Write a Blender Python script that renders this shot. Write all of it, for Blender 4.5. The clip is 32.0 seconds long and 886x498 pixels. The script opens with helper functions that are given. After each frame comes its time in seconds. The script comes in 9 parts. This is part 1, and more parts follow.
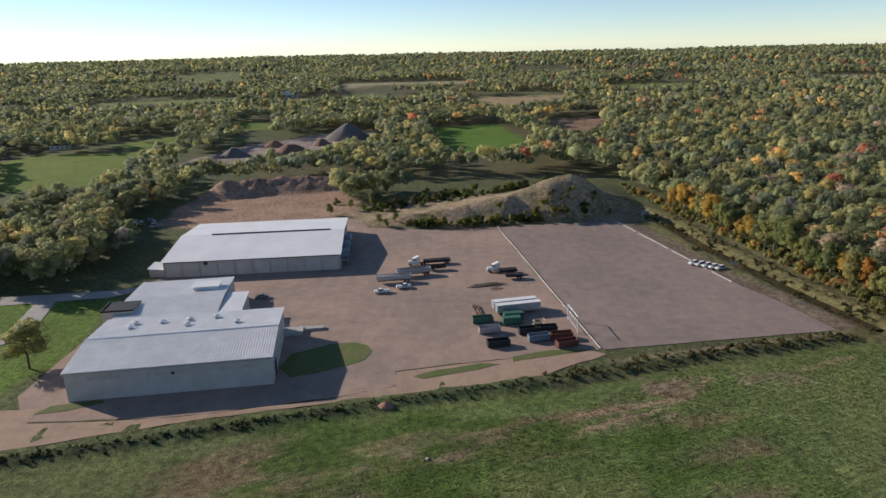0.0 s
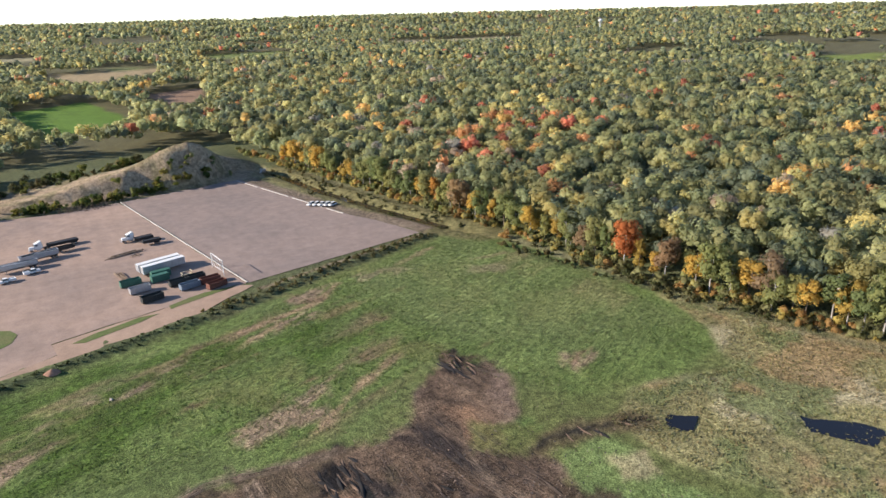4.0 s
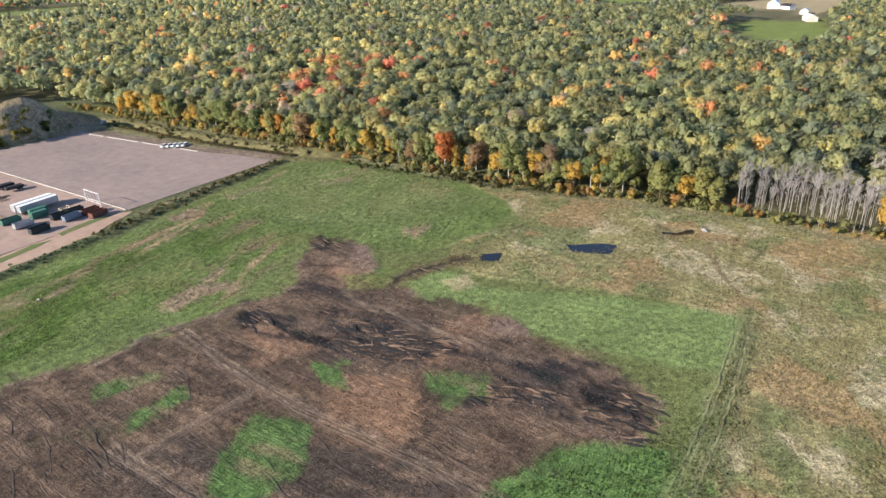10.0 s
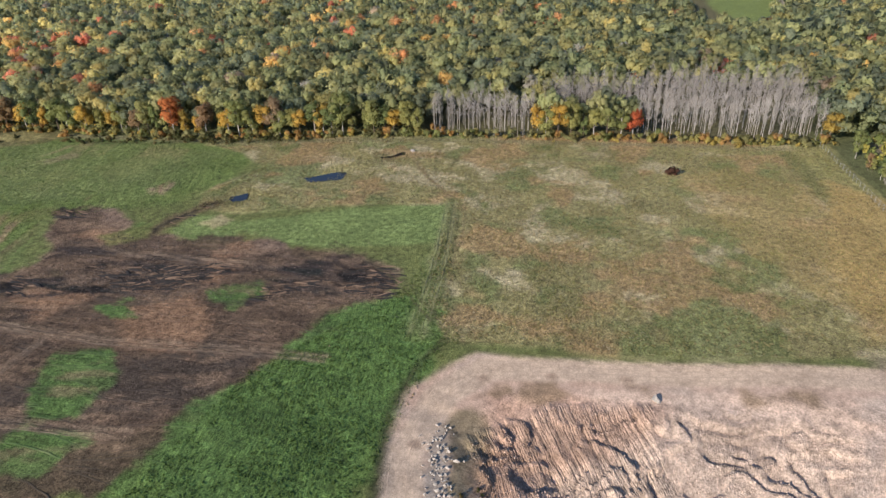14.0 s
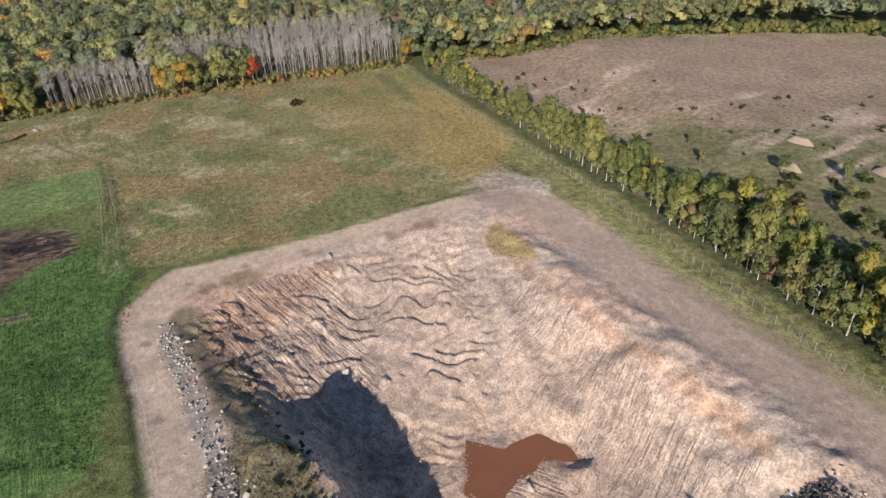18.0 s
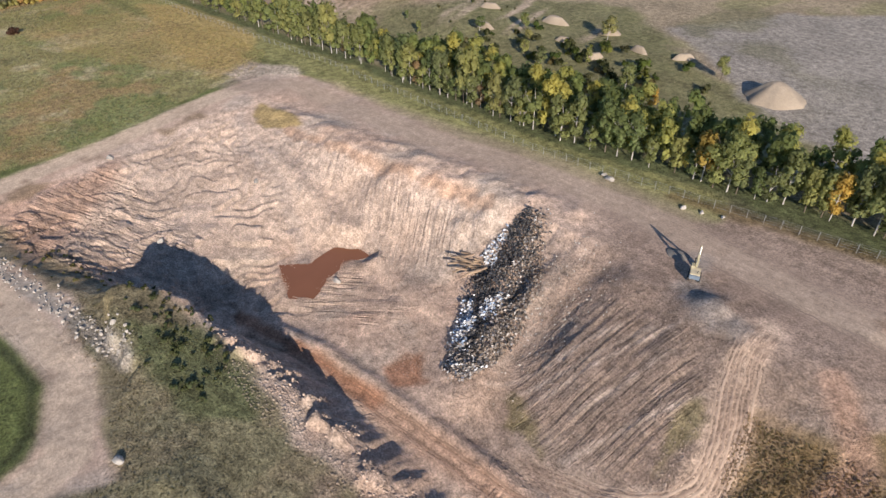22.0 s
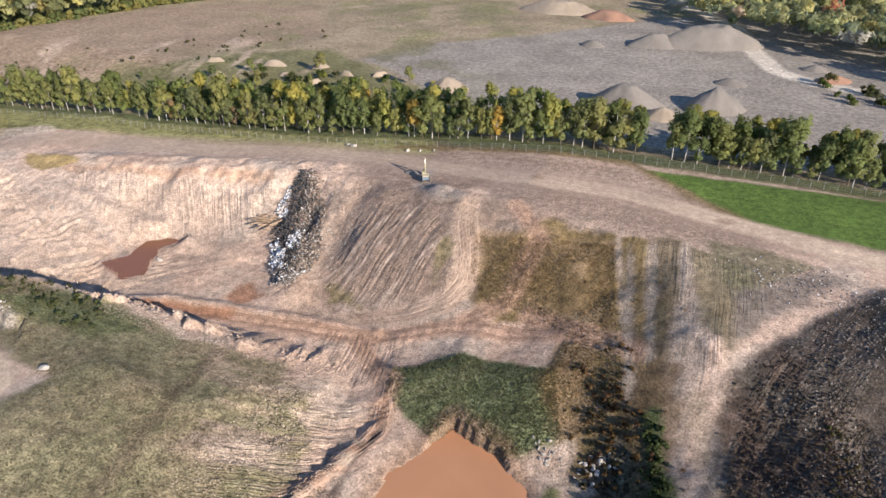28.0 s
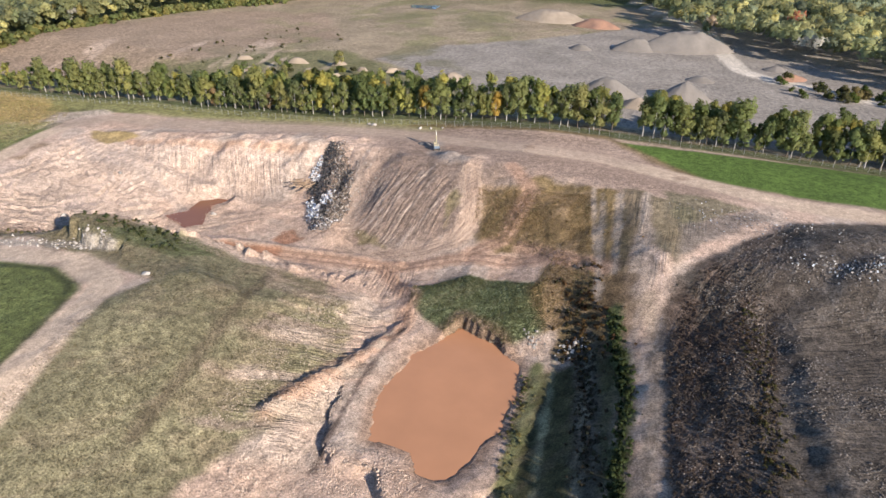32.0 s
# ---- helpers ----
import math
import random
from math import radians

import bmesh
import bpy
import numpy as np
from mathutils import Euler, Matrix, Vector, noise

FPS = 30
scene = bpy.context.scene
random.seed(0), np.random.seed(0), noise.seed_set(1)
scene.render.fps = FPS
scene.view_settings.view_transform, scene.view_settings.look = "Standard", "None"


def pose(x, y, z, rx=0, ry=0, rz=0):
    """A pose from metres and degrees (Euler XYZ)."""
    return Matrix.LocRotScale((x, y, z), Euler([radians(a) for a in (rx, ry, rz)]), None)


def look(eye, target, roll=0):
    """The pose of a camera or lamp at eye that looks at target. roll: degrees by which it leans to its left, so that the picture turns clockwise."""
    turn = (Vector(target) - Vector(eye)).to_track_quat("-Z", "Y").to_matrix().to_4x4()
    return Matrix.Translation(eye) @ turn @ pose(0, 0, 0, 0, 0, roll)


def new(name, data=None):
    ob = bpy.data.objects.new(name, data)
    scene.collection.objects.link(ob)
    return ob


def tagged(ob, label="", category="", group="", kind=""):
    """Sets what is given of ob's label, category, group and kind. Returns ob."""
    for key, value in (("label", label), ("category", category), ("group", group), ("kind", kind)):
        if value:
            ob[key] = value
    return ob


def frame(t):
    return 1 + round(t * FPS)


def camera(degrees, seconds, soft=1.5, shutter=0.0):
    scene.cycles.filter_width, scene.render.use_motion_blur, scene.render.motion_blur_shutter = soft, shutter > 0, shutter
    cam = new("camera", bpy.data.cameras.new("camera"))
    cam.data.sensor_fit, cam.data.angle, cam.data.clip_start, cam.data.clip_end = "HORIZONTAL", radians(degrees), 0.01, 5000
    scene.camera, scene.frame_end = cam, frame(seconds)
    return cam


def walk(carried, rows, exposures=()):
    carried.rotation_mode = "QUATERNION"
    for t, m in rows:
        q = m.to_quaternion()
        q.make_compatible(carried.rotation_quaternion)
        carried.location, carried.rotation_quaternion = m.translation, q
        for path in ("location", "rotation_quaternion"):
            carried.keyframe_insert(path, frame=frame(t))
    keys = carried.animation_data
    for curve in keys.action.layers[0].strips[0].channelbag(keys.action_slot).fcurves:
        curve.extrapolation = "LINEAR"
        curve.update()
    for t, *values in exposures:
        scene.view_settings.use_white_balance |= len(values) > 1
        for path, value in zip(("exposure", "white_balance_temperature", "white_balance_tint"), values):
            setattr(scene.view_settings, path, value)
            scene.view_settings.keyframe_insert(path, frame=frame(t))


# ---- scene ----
# Camera: a drone flying backwards in a wide arc, 67.7 degrees across.
cam = camera(67.75, 32.0)
PATH = [
    (0, (-2.25, 5.47, 88.18), (-4.24, 101.08, 58.93), -1.37),
    (0.5, (-1.67, 0.67, 88.24), (2.64, 96.01, 58.37), -1.56),
    (1, (-1.91, -4.46, 88.68), (9.29, 90.07, 58.06), -1.59),
    (1.5, (-2.49, -9.71, 89.16), (16.05, 83.40, 57.73), -1.68),
    (2, (-4.36, -14.51, 89.05), (22.33, 76.40, 57.06), -1.63),
    (2.5, (-6.51, -18.67, 88.82), (28.43, 69.18, 56.25), -1.59),
    (3, (-8.64, -23.85, 89.02), (32.17, 61.20, 55.83), -1.71),
    (3.5, (-11.18, -25.98, 88.75), (33.46, 56.88, 54.97), -1.44),
    (4, (-13.55, -30.22, 89.06), (36.03, 49.50, 54.60), -1.49),
    (4.5, (-16.35, -34.26, 89.26), (36.98, 42.71, 54.18), -1.51),
    (6.5, (-29.09, -46.65, 89.88), (30.20, 24.59, 52.34), -1.28),
    (7, (-31.92, -50.99, 90.46), (27.03, 20.22, 52.34), -1.63),
    (7.5, (-35.23, -53.67, 89.83), (23.95, 17.12, 51.28), -1.49),
    (8, (-38.85, -57.67, 90.10), (20.91, 12.33, 51.01), -1.59),
    (8.5, (-42.44, -61.13, 90.02), (17.91, 8.09, 50.44), -1.55),
    (9, (-46.32, -64.90, 90.34), (16.44, 1.80, 50.19), -1.59),
    (9.5, (-50.27, -68.72, 90.62), (14.78, -4.58, 49.95), -1.69),
    (10, (-54.10, -71.96, 90.85), (12.54, -9.89, 49.54), -1.67),
    (10.5, (-58.20, -75.23, 91.10), (10.34, -15.63, 49.25), -1.67),
    (11, (-62.48, -78.06, 91.03), (8.59, -21.89, 48.65), -1.57),
    (11.5, (-65.90, -81.02, 90.81), (7.40, -28.27, 47.86), -1.82),
    (12, (-70.63, -83.19, 91.06), (5.19, -34.71, 47.46), -1.79),
    (12.5, (-75.24, -85.17, 90.84), (3.01, -41.19, 46.76), -1.70),
    (13, (-80.16, -87.43, 91.13), (0.26, -48.26, 46.44), -1.67),
    (13.5, (-84.98, -89.40, 91.46), (-2.56, -55.54, 46.05), -1.78),
    (14, (-90.21, -90.65, 91.49), (-5.87, -62.79, 45.55), -1.65),
    (14.5, (-95.44, -91.95, 91.68), (-9.64, -70.28, 45.11), -1.61),
    (16.5, (-115.93, -93.05, 92.24), (-28.98, -96.35, 42.95), -1.78),
    (17, (-121.20, -92.50, 92.25), (-35.13, -102.74, 42.39), -1.78),
    (17.5, (-126.00, -90.69, 92.28), (-41.37, -107.50, 41.74), -1.53),
    (18, (-130.93, -89.45, 91.31), (-47.61, -111.28, 40.50), -1.54),
    (18.5, (-135.70, -87.25, 91.28), (-54.34, -114.38, 39.87), -1.39),
    (19, (-140.49, -85.53, 92.17), (-61.11, -114.21, 38.54), -1.34),
    (19.5, (-145.39, -83.59, 92.64), (-68.15, -113.91, 36.83), -1.30),
    (20, (-150.15, -81.38, 92.67), (-74.62, -115.18, 36.52), -1.30),
    (20.5, (-154.51, -78.40, 92.93), (-82.00, -117.91, 36.52), -0.99),
    (21, (-158.64, -75.75, 93.10), (-89.55, -120.60, 36.40), -0.90),
    (21.5, (-162.62, -72.41, 93.12), (-96.92, -119.83, 34.52), -0.83),
    (22, (-166.33, -69.06, 93.23), (-103.98, -118.49, 32.66), -0.74),
    (22.5, (-170.04, -65.70, 93.31), (-110.37, -117.01, 31.62), -0.66),
    (23, (-173.48, -62.05, 93.58), (-116.93, -115.74, 30.97), -0.55),
    (23.5, (-176.62, -58.22, 93.66), (-123.20, -115.02, 31.07), -0.42),
    (24, (-179.55, -54.15, 93.46), (-129.69, -114.26, 31.01), -0.22),
    (24.5, (-182.18, -49.94, 93.28), (-136.36, -113.30, 30.94), -0.06),
    (25, (-184.63, -45.46, 93.13), (-142.07, -111.12, 30.86), 0.01),
    (25.5, (-186.85, -40.60, 92.24), (-148.46, -109.17, 30.40), 0.15),
    (27.5, (-196.12, -16.24, 89.38), (-161.26, -91.32, 33.27), 0.01),
    (28, (-197.50, -11.14, 90.33), (-161.36, -89.62, 39.97), 0.17),
    (28.5, (-199.23, -6.03, 90.55), (-162.44, -86.01, 43.12), 0.18),
    (29, (-200.97, -1.24, 91.09), (-164.33, -81.11, 43.35), 0.34),
    (29.5, (-202.55, 3.78, 90.92), (-166.05, -76.10, 43.09), 0.47),
    (30, (-204.14, 8.79, 91.01), (-167.75, -71.05, 43.04), 0.58),
    (30.5, (-205.90, 14.05, 91.41), (-169.70, -65.77, 43.28), 0.66),
    (31, (-207.77, 19.04, 91.55), (-171.61, -60.77, 43.35), 0.68),
    (31.5, (-209.70, 24.11, 91.34), (-173.57, -55.74, 43.21), 0.66),
    (32, (-211.65, 29.03, 92.00), (-175.61, -50.74, 43.64), 0.74),
]
walk(cam, [(t, look(eye, target, roll)) for t, eye, target, roll in PATH],
     [(0, 0.15), (2, 0.5), (4, 0.98), (7, 1.2), (11, 1.2), (13, 0.92), (17, 0.68), (19, 0.66), (24, 0.82), (28, 0.98), (32, 1.02)])

# ---- sky and sun ----
SUN_AZIMUTH, SUN_HEIGHT = radians(-64.5), radians(22.5)
world = bpy.data.worlds.new("sky")
scene.world = world
world.use_nodes = True
wn = world.node_tree.nodes
sky = wn.new("ShaderNodeTexSky")
sky.sky_type, sky.sun_disc = "NISHITA", False
sky.sun_elevation, sky.sun_rotation = SUN_HEIGHT, SUN_AZIMUTH
sky.air_density, sky.dust_density, sky.ozone_density, sky.altitude = 0.7, 0.0, 2.0, 300
world.node_tree.links.new(sky.outputs[0], wn["Background"].inputs[0])
wn["Background"].inputs[1].default_value = 0.115
sun = new("sun", bpy.data.lights.new("sun", "SUN"))
sun.data.energy, sun.data.angle, sun.data.color = 5.0, radians(0.53), (1.0, 0.89, 0.77)
to_sun = Vector((math.sin(SUN_AZIMUTH) * math.cos(SUN_HEIGHT), math.cos(SUN_AZIMUTH) * math.cos(SUN_HEIGHT), math.sin(SUN_HEIGHT)))
sun.matrix_world = look(to_sun * 100, (0, 0, 0))

# ---- materials ----
def nodes_of(name):
    m = bpy.data.materials.new(name)
    m.use_nodes = True
    t = m.node_tree
    return m, t, t.nodes["Principled BSDF"]


def noise_node(t, scale, detail=4.0, rough=0.6, vector=None):
    n = t.nodes.new("ShaderNodeTexNoise")
    n.inputs["Scale"].default_value, n.inputs["Detail"].default_value, n.inputs["Roughness"].default_value = scale, detail, rough
    if vector is not None:
        t.links.new(vector, n.inputs["Vector"])
    return n.outputs["Fac"]


def ranged(t, value, lo, hi, a=0.25, b=0.75):
    n = t.nodes.new("ShaderNodeMapRange")
    for i, v in enumerate((a, b, lo, hi)):
        n.inputs[i + 1].default_value = v
    t.links.new(value, n.inputs[0])
    return n.outputs[0]


def times(t, colour, value):
    n = t.nodes.new("ShaderNodeVectorMath")
    n.operation = "SCALE"
    t.links.new(colour, n.inputs[0])
    t.links.new(value, n.inputs["Scale"])
    return n.outputs[0]


def mixed(t, fac, a, b):
    n = t.nodes.new("ShaderNodeMix")
    n.data_type = "RGBA"
    t.links.new(fac, n.inputs[0])
    for sock, v in ((n.inputs[6], a), (n.inputs[7], b)):
        if isinstance(v, tuple):
            sock.default_value = (*v, 1)
        else:
            t.links.new(v, sock)
    return n.outputs[2]


def bumped(t, b, height, strength, distance):
    n = t.nodes.new("ShaderNodeBump")
    n.inputs["Strength"].default_value, n.inputs["Distance"].default_value = strength, distance
    t.links.new(height, n.inputs["Height"])
    t.links.new(n.outputs[0], b.inputs["Normal"])


def place_of(t, world_space=True):
    if world_space:
        return t.nodes.new("ShaderNodeNewGeometry").outputs["Position"]
    return t.nodes.new("ShaderNodeTexCoord").outputs["Object"]


def surface(name, colour, second=None, scale=1.0, fine=12.0, rough=0.85, metal=0.0, spread=0.35, bump=0.3, depth=0.02, per_object=0.0, world_space=False):
    """A worn surface: two colours mixed by a broad noise, brightened and darkened by a fine one, with fine relief."""
    m, t, b = nodes_of(name)
    where = place_of(t, world_space)
    broad, small = noise_node(t, scale, 5, 0.6, where), noise_node(t, fine, 4, 0.65, where)
    second = second or tuple(c * 0.7 for c in colour)
    col = mixed(t, ranged(t, broad, 0, 1, 0.35, 0.65), colour, second)
    col = times(t, col, ranged(t, small, 1 - spread, 1 + spread))
    if per_object:
        info = t.nodes.new("ShaderNodeObjectInfo")
        col = times(t, col, ranged(t, info.outputs["Random"], 1 - per_object, 1 + per_object, 0, 1))
    t.links.new(col, b.inputs["Base Color"])
    b.inputs["Roughness"].default_value, b.inputs["Metallic"].default_value = rough, metal
    b.inputs["Specular IOR Level"].default_value = 0.3
    if bump:
        bumped(t, b, small, bump, depth)
    return m


def ground_material():
    """Soil and ground cover: the cover's own colour from the plan, broken up by clods, tufts and stains."""
    m, t, b = nodes_of("ground_cover")
    a = t.nodes.new("ShaderNodeAttribute")
    a.attribute_name = "cover"
    where = place_of(t)
    big, mid, small = noise_node(t, 0.06, 5, 0.6, where), noise_node(t, 0.5, 6, 0.7, where), noise_node(t, 2.4, 5, 0.75, where)
    col = times(t, a.outputs["Color"], ranged(t, big, 0.88, 1.12, 0.35, 0.65))
    # grass and weeds are mottled, bare earth is plainer
    plain = t.nodes.new("ShaderNodeAttribute")
    plain.attribute_name = "grain"
    for value, reach in ((mid, 0.46), (small, 0.62)):
        shade = t.nodes.new("ShaderNodeMath")
        shade.operation = "MULTIPLY_ADD"
        t.links.new(ranged(t, value, -reach, reach, 0.35, 0.65), shade.inputs[0])
        t.links.new(plain.outputs["Fac"], shade.inputs[1])
        shade.inputs[2].default_value = 1.0
        col = times(t, col, shade.outputs[0])
    # thin darker lines along a ridged noise, stronger where the relief is higher
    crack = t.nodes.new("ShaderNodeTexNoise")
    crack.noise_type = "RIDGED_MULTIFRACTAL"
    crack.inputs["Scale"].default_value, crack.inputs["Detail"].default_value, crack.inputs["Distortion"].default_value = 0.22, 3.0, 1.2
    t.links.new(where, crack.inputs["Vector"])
    veins = t.nodes.new("ShaderNodeMath")
    veins.operation = "MULTIPLY_ADD"
    t.links.new(ranged(t, crack.outputs["Fac"], 0.0, -0.75, 0.95, 1.35), veins.inputs[0])
    t.links.new(a.outputs["Alpha"], veins.inputs[1])
    veins.inputs[2].default_value = 1.0
    col = times(t, col, veins.outputs[0])
    t.links.new(col, b.inputs["Base Color"])
    b.inputs["Roughness"].default_value = 0.95
    b.inputs["Specular IOR Level"].default_value = 0.15
    # relief: furrowed where the plan says that the earth is broken
    both = t.nodes.new("ShaderNodeMath")
    both.operation = "MULTIPLY_ADD"
    t.links.new(mid, both.inputs[0])
    both.inputs[1].default_value = 1.3
    t.links.new(small, both.inputs[2])
    rills = t.nodes.new("ShaderNodeTexNoise")
    rills.noise_type = "RIDGED_MULTIFRACTAL"
    rills.inputs["Scale"].default_value, rills.inputs["Detail"].default_value, rills.inputs["Distortion"].default_value = 0.16, 5.0, 0.6
    t.links.new(where, rills.inputs["Vector"])
    cut = t.nodes.new("ShaderNodeMath")
    cut.operation = "MULTIPLY_ADD"
    t.links.new(ranged(t, rills.outputs["Fac"], 0, 1, 0.0, 1.5), cut.inputs[0])
    cut.inputs[1].default_value = 0.7
    t.links.new(both.outputs[0], cut.inputs[2])
    both = cut
    # grooves left by machines and rain, along the plan's directions
    furrow, axes = t.nodes.new("ShaderNodeAttribute"), t.nodes.new("ShaderNodeSeparateXYZ")
    furrow.attribute_name = "furrow"
    t.links.new(furrow.outputs["Vector"], axes.inputs[0])
    lie = t.nodes.new("ShaderNodeMapping")
    lie.inputs["Scale"].default_value = (1.0, 0.06, 0.0)
    t.links.new(furrow.outputs["Vector"], lie.inputs["Vector"])
    groove = noise_node(t, 2.0, 4, 0.65, lie.outputs[0])
    cut_in = t.nodes.new("ShaderNodeMath")
    cut_in.operation = "MULTIPLY"
    t.links.new(ranged(t, groove, 0.0, 1.0, 0.3, 0.7), cut_in.inputs[0])
    t.links.new(axes.outputs[2], cut_in.inputs[1])
    deep = t.nodes.new("ShaderNodeMath")
    deep.operation = "MULTIPLY"
    t.links.new(both.outputs[0], deep.inputs[0])
    t.links.new(a.outputs["Alpha"], deep.inputs[1])
    total = t.nodes.new("ShaderNodeMath")
    total.operation = "MULTIPLY_ADD"
    t.links.new(cut_in.outputs[0], total.inputs[0])
    total.inputs[1].default_value = 1.7
    t.links.new(deep.outputs[0], total.inputs[2])
    bumped(t, b, total.outputs[0], 1.0, 1.0)
    return m


def paving_material(name, colour, second, crack=0.5):
    m, t, b = nodes_of(name)
    where = place_of(t)
    big, mid, small = noise_node(t, 0.025, 6, 0.62, where), noise_node(t, 0.22, 6, 0.7, where), noise_node(t, 3.0, 4, 0.7, where)
    col = mixed(t, ranged(t, big, 0, 1, 0.36, 0.64), colour, second)
    col = times(t, col, ranged(t, mid, 0.8, 1.2))
    col = times(t, col, ranged(t, small, 0.84, 1.16))
    # long wheel-worn streaks
    v = t.nodes.new("ShaderNodeMapping")
    v.inputs["Rotation"].default_value, v.inputs["Scale"].default_value = (0, 0, 0.25), (0.22, 0.05, 1)
    t.links.new(where, v.inputs["Vector"])
    streak = noise_node(t, 1.0, 5, 0.65, v.outputs[0])
    col = times(t, col, ranged(t, streak, 1 - 0.22 * crack, 1 + 0.22 * crack, 0.3, 0.7))
    t.links.new(col, b.inputs["Base Color"])
    b.inputs["Roughness"].default_value = 0.92
    b.inputs["Specular IOR Level"].default_value = 0.2
    bumped(t, b, mid, 0.25, 0.05)
    return m


def foliage(name, colours, spread=0.35):
    """Leaves: each tree takes one tone, each clump another shade of it; a little light comes through."""
    m, t, b = nodes_of(name)
    info, geo = t.nodes.new("ShaderNodeObjectInfo"), t.nodes.new("ShaderNodeNewGeometry")
    ramp = t.nodes.new("ShaderNodeValToRGB")
    ramp.color_ramp.elements[0].color, ramp.color_ramp.elements[1].color = (*colours[0], 1), (*colours[-1], 1)
    for i, c in enumerate(colours[1:-1]):
        e = ramp.color_ramp.elements.new((i + 1) / (len(colours) - 1))
        e.color = (*c, 1)
    t.links.new(info.outputs["Random"], ramp.inputs[0])
    col = times(t, ramp.outputs[0], ranged(t, geo.outputs["Random Per Island"], 1 - spread, 1 + spread, 0, 1))
    t.links.new(col, b.inputs["Base Color"])
    b.inputs["Roughness"].default_value = 0.75
    b.inputs["Specular IOR Level"].default_value = 0.2
    leaf_glow(t, b, col)
    return m


def leaf_glow(t, b, col, gap=1.7):
    """Thin leaves let part of the light through, and each clump is broken by ragged gaps between its leaves."""
    thin, mix = t.nodes.new("ShaderNodeBsdfTranslucent"), t.nodes.new("ShaderNodeMixShader")
    mix.inputs[0].default_value = 0.58
    t.links.new(col, thin.inputs[0])
    t.links.new(b.outputs[0], mix.inputs[1])
    t.links.new(thin.outputs[0], mix.inputs[2])
    out = mix.outputs[0]
    if gap:
        clear, torn = t.nodes.new("ShaderNodeBsdfTransparent"), t.nodes.new("ShaderNodeMixShader")
        t.links.new(ranged(t, noise_node(t, gap, 2.5, 0.75, place_of(t)), 0, 1, 0.455, 0.475), torn.inputs[0])
        t.links.new(clear.outputs[0], torn.inputs[1])
        t.links.new(out, torn.inputs[2])
        out = torn.outputs[0]
    t.links.new(out, t.nodes["Material Output"].inputs[0])


def woods_material(name, gap=1.5):
    """Joined woods: the tone of each tree is an attribute of its clumps."""
    m, t, b = nodes_of(name)
    a, geo = t.nodes.new("ShaderNodeAttribute"), t.nodes.new("ShaderNodeNewGeometry")
    a.attribute_name = "cover"
    col = times(t, a.outputs["Color"], ranged(t, geo.outputs["Random Per Island"], 0.92, 1.08, 0, 1))
    col = times(t, col, ranged(t, noise_node(t, 0.9, 4, 0.7, geo.outputs["Position"]), 0.82, 1.18, 0.3, 0.7))
    t.links.new(col, b.inputs["Base Color"])
    b.inputs["Roughness"].default_value = 0.8
    b.inputs["Specular IOR Level"].default_value = 0.15
    leaf_glow(t, b, col, gap)
    return m


def water_material(name, colour, rough=0.06, murk=0.0):
    m, t, b = nodes_of(name)
    where = place_of(t)
    col = mixed(t, ranged(t, noise_node(t, 0.12, 3, 0.5, where), 0, 1, 0.3, 0.7), colour, tuple(c * (1 - 0.12 - murk) for c in colour))
    t.links.new(col, b.inputs["Base Color"])
    b.inputs["Roughness"].default_value, b.inputs["IOR"].default_value = rough, 1.33
    bumped(t, b, noise_node(t, 1.5, 3, 0.5, where), 0.08, 0.02)
    return m


def painted(name, colour, rough=0.45, metal=0.0, spread=0.12):
    return surface(name, colour, tuple(c * 0.82 for c in colour), 0.6, 5.0, rough, metal, spread, 0.1, 0.01)


def glass_material():
    m, t, b = nodes_of("dark_glass")
    t.links.new(mixed(t, noise_node(t, 2, 2, 0.5, place_of(t, False)), (0.02, 0.025, 0.03), (0.04, 0.05, 0.06)), b.inputs["Base Color"])
    b.inputs["Roughness"].default_value = 0.08
    return m


GROUND = ground_material()
ASPHALT = paving_material("old_asphalt", (0.225, 0.178, 0.158), (0.275, 0.21, 0.18), 0.25)
YARD = paving_material("gravel_yard", (0.26, 0.195, 0.162), (0.35, 0.25, 0.195), 0.3)
LANE = paving_material("dirt_road", (0.37, 0.26, 0.19), (0.30, 0.21, 0.155), 0.3)
PALE_ROAD = paving_material("grey_road", (0.36, 0.34, 0.31), (0.30, 0.28, 0.26), 0.3)
CONCRETE = surface("concrete", (0.42, 0.40, 0.37), (0.34, 0.32, 0.29), 0.3, 6, spread=0.15)
WALL_PAINT = surface("pale_wall_panel", (0.56, 0.515, 0.465), (0.47, 0.43, 0.385), 0.25, 4, 0.7, spread=0.1, bump=0.15)
WALL_DIRTY = surface("weathered_wall", (0.54, 0.48, 0.42), (0.43, 0.38, 0.32), 0.35, 4, 0.8, spread=0.15)
ROOF_RIBBED = surface("galvanised_roof", (0.72, 0.71, 0.70), (0.62, 0.61, 0.60), 0.2, 3, 0.5, 0.1, 0.12, 0.1)
ROOF_PLAIN = surface("white_metal_roof", (0.78, 0.77, 0.75), (0.70, 0.69, 0.68), 0.1, 2, 0.5, 0.1, 0.08, 0.08)
DARK_METAL = painted("dark_steel", (0.045, 0.042, 0.04), 0.6, 0.3)
STEEL = painted("bright_steel", (0.55, 0.56, 0.58), 0.35, 0.8)
ALUMINIUM = painted("dull_aluminium", (0.42, 0.43, 0.45), 0.45, 0.5)
WHITE = painted("white_paint", (0.75, 0.75, 0.74), 0.35)
GREEN = painted("green_paint", (0.05, 0.14, 0.10), 0.55, 0.0, 0.25)
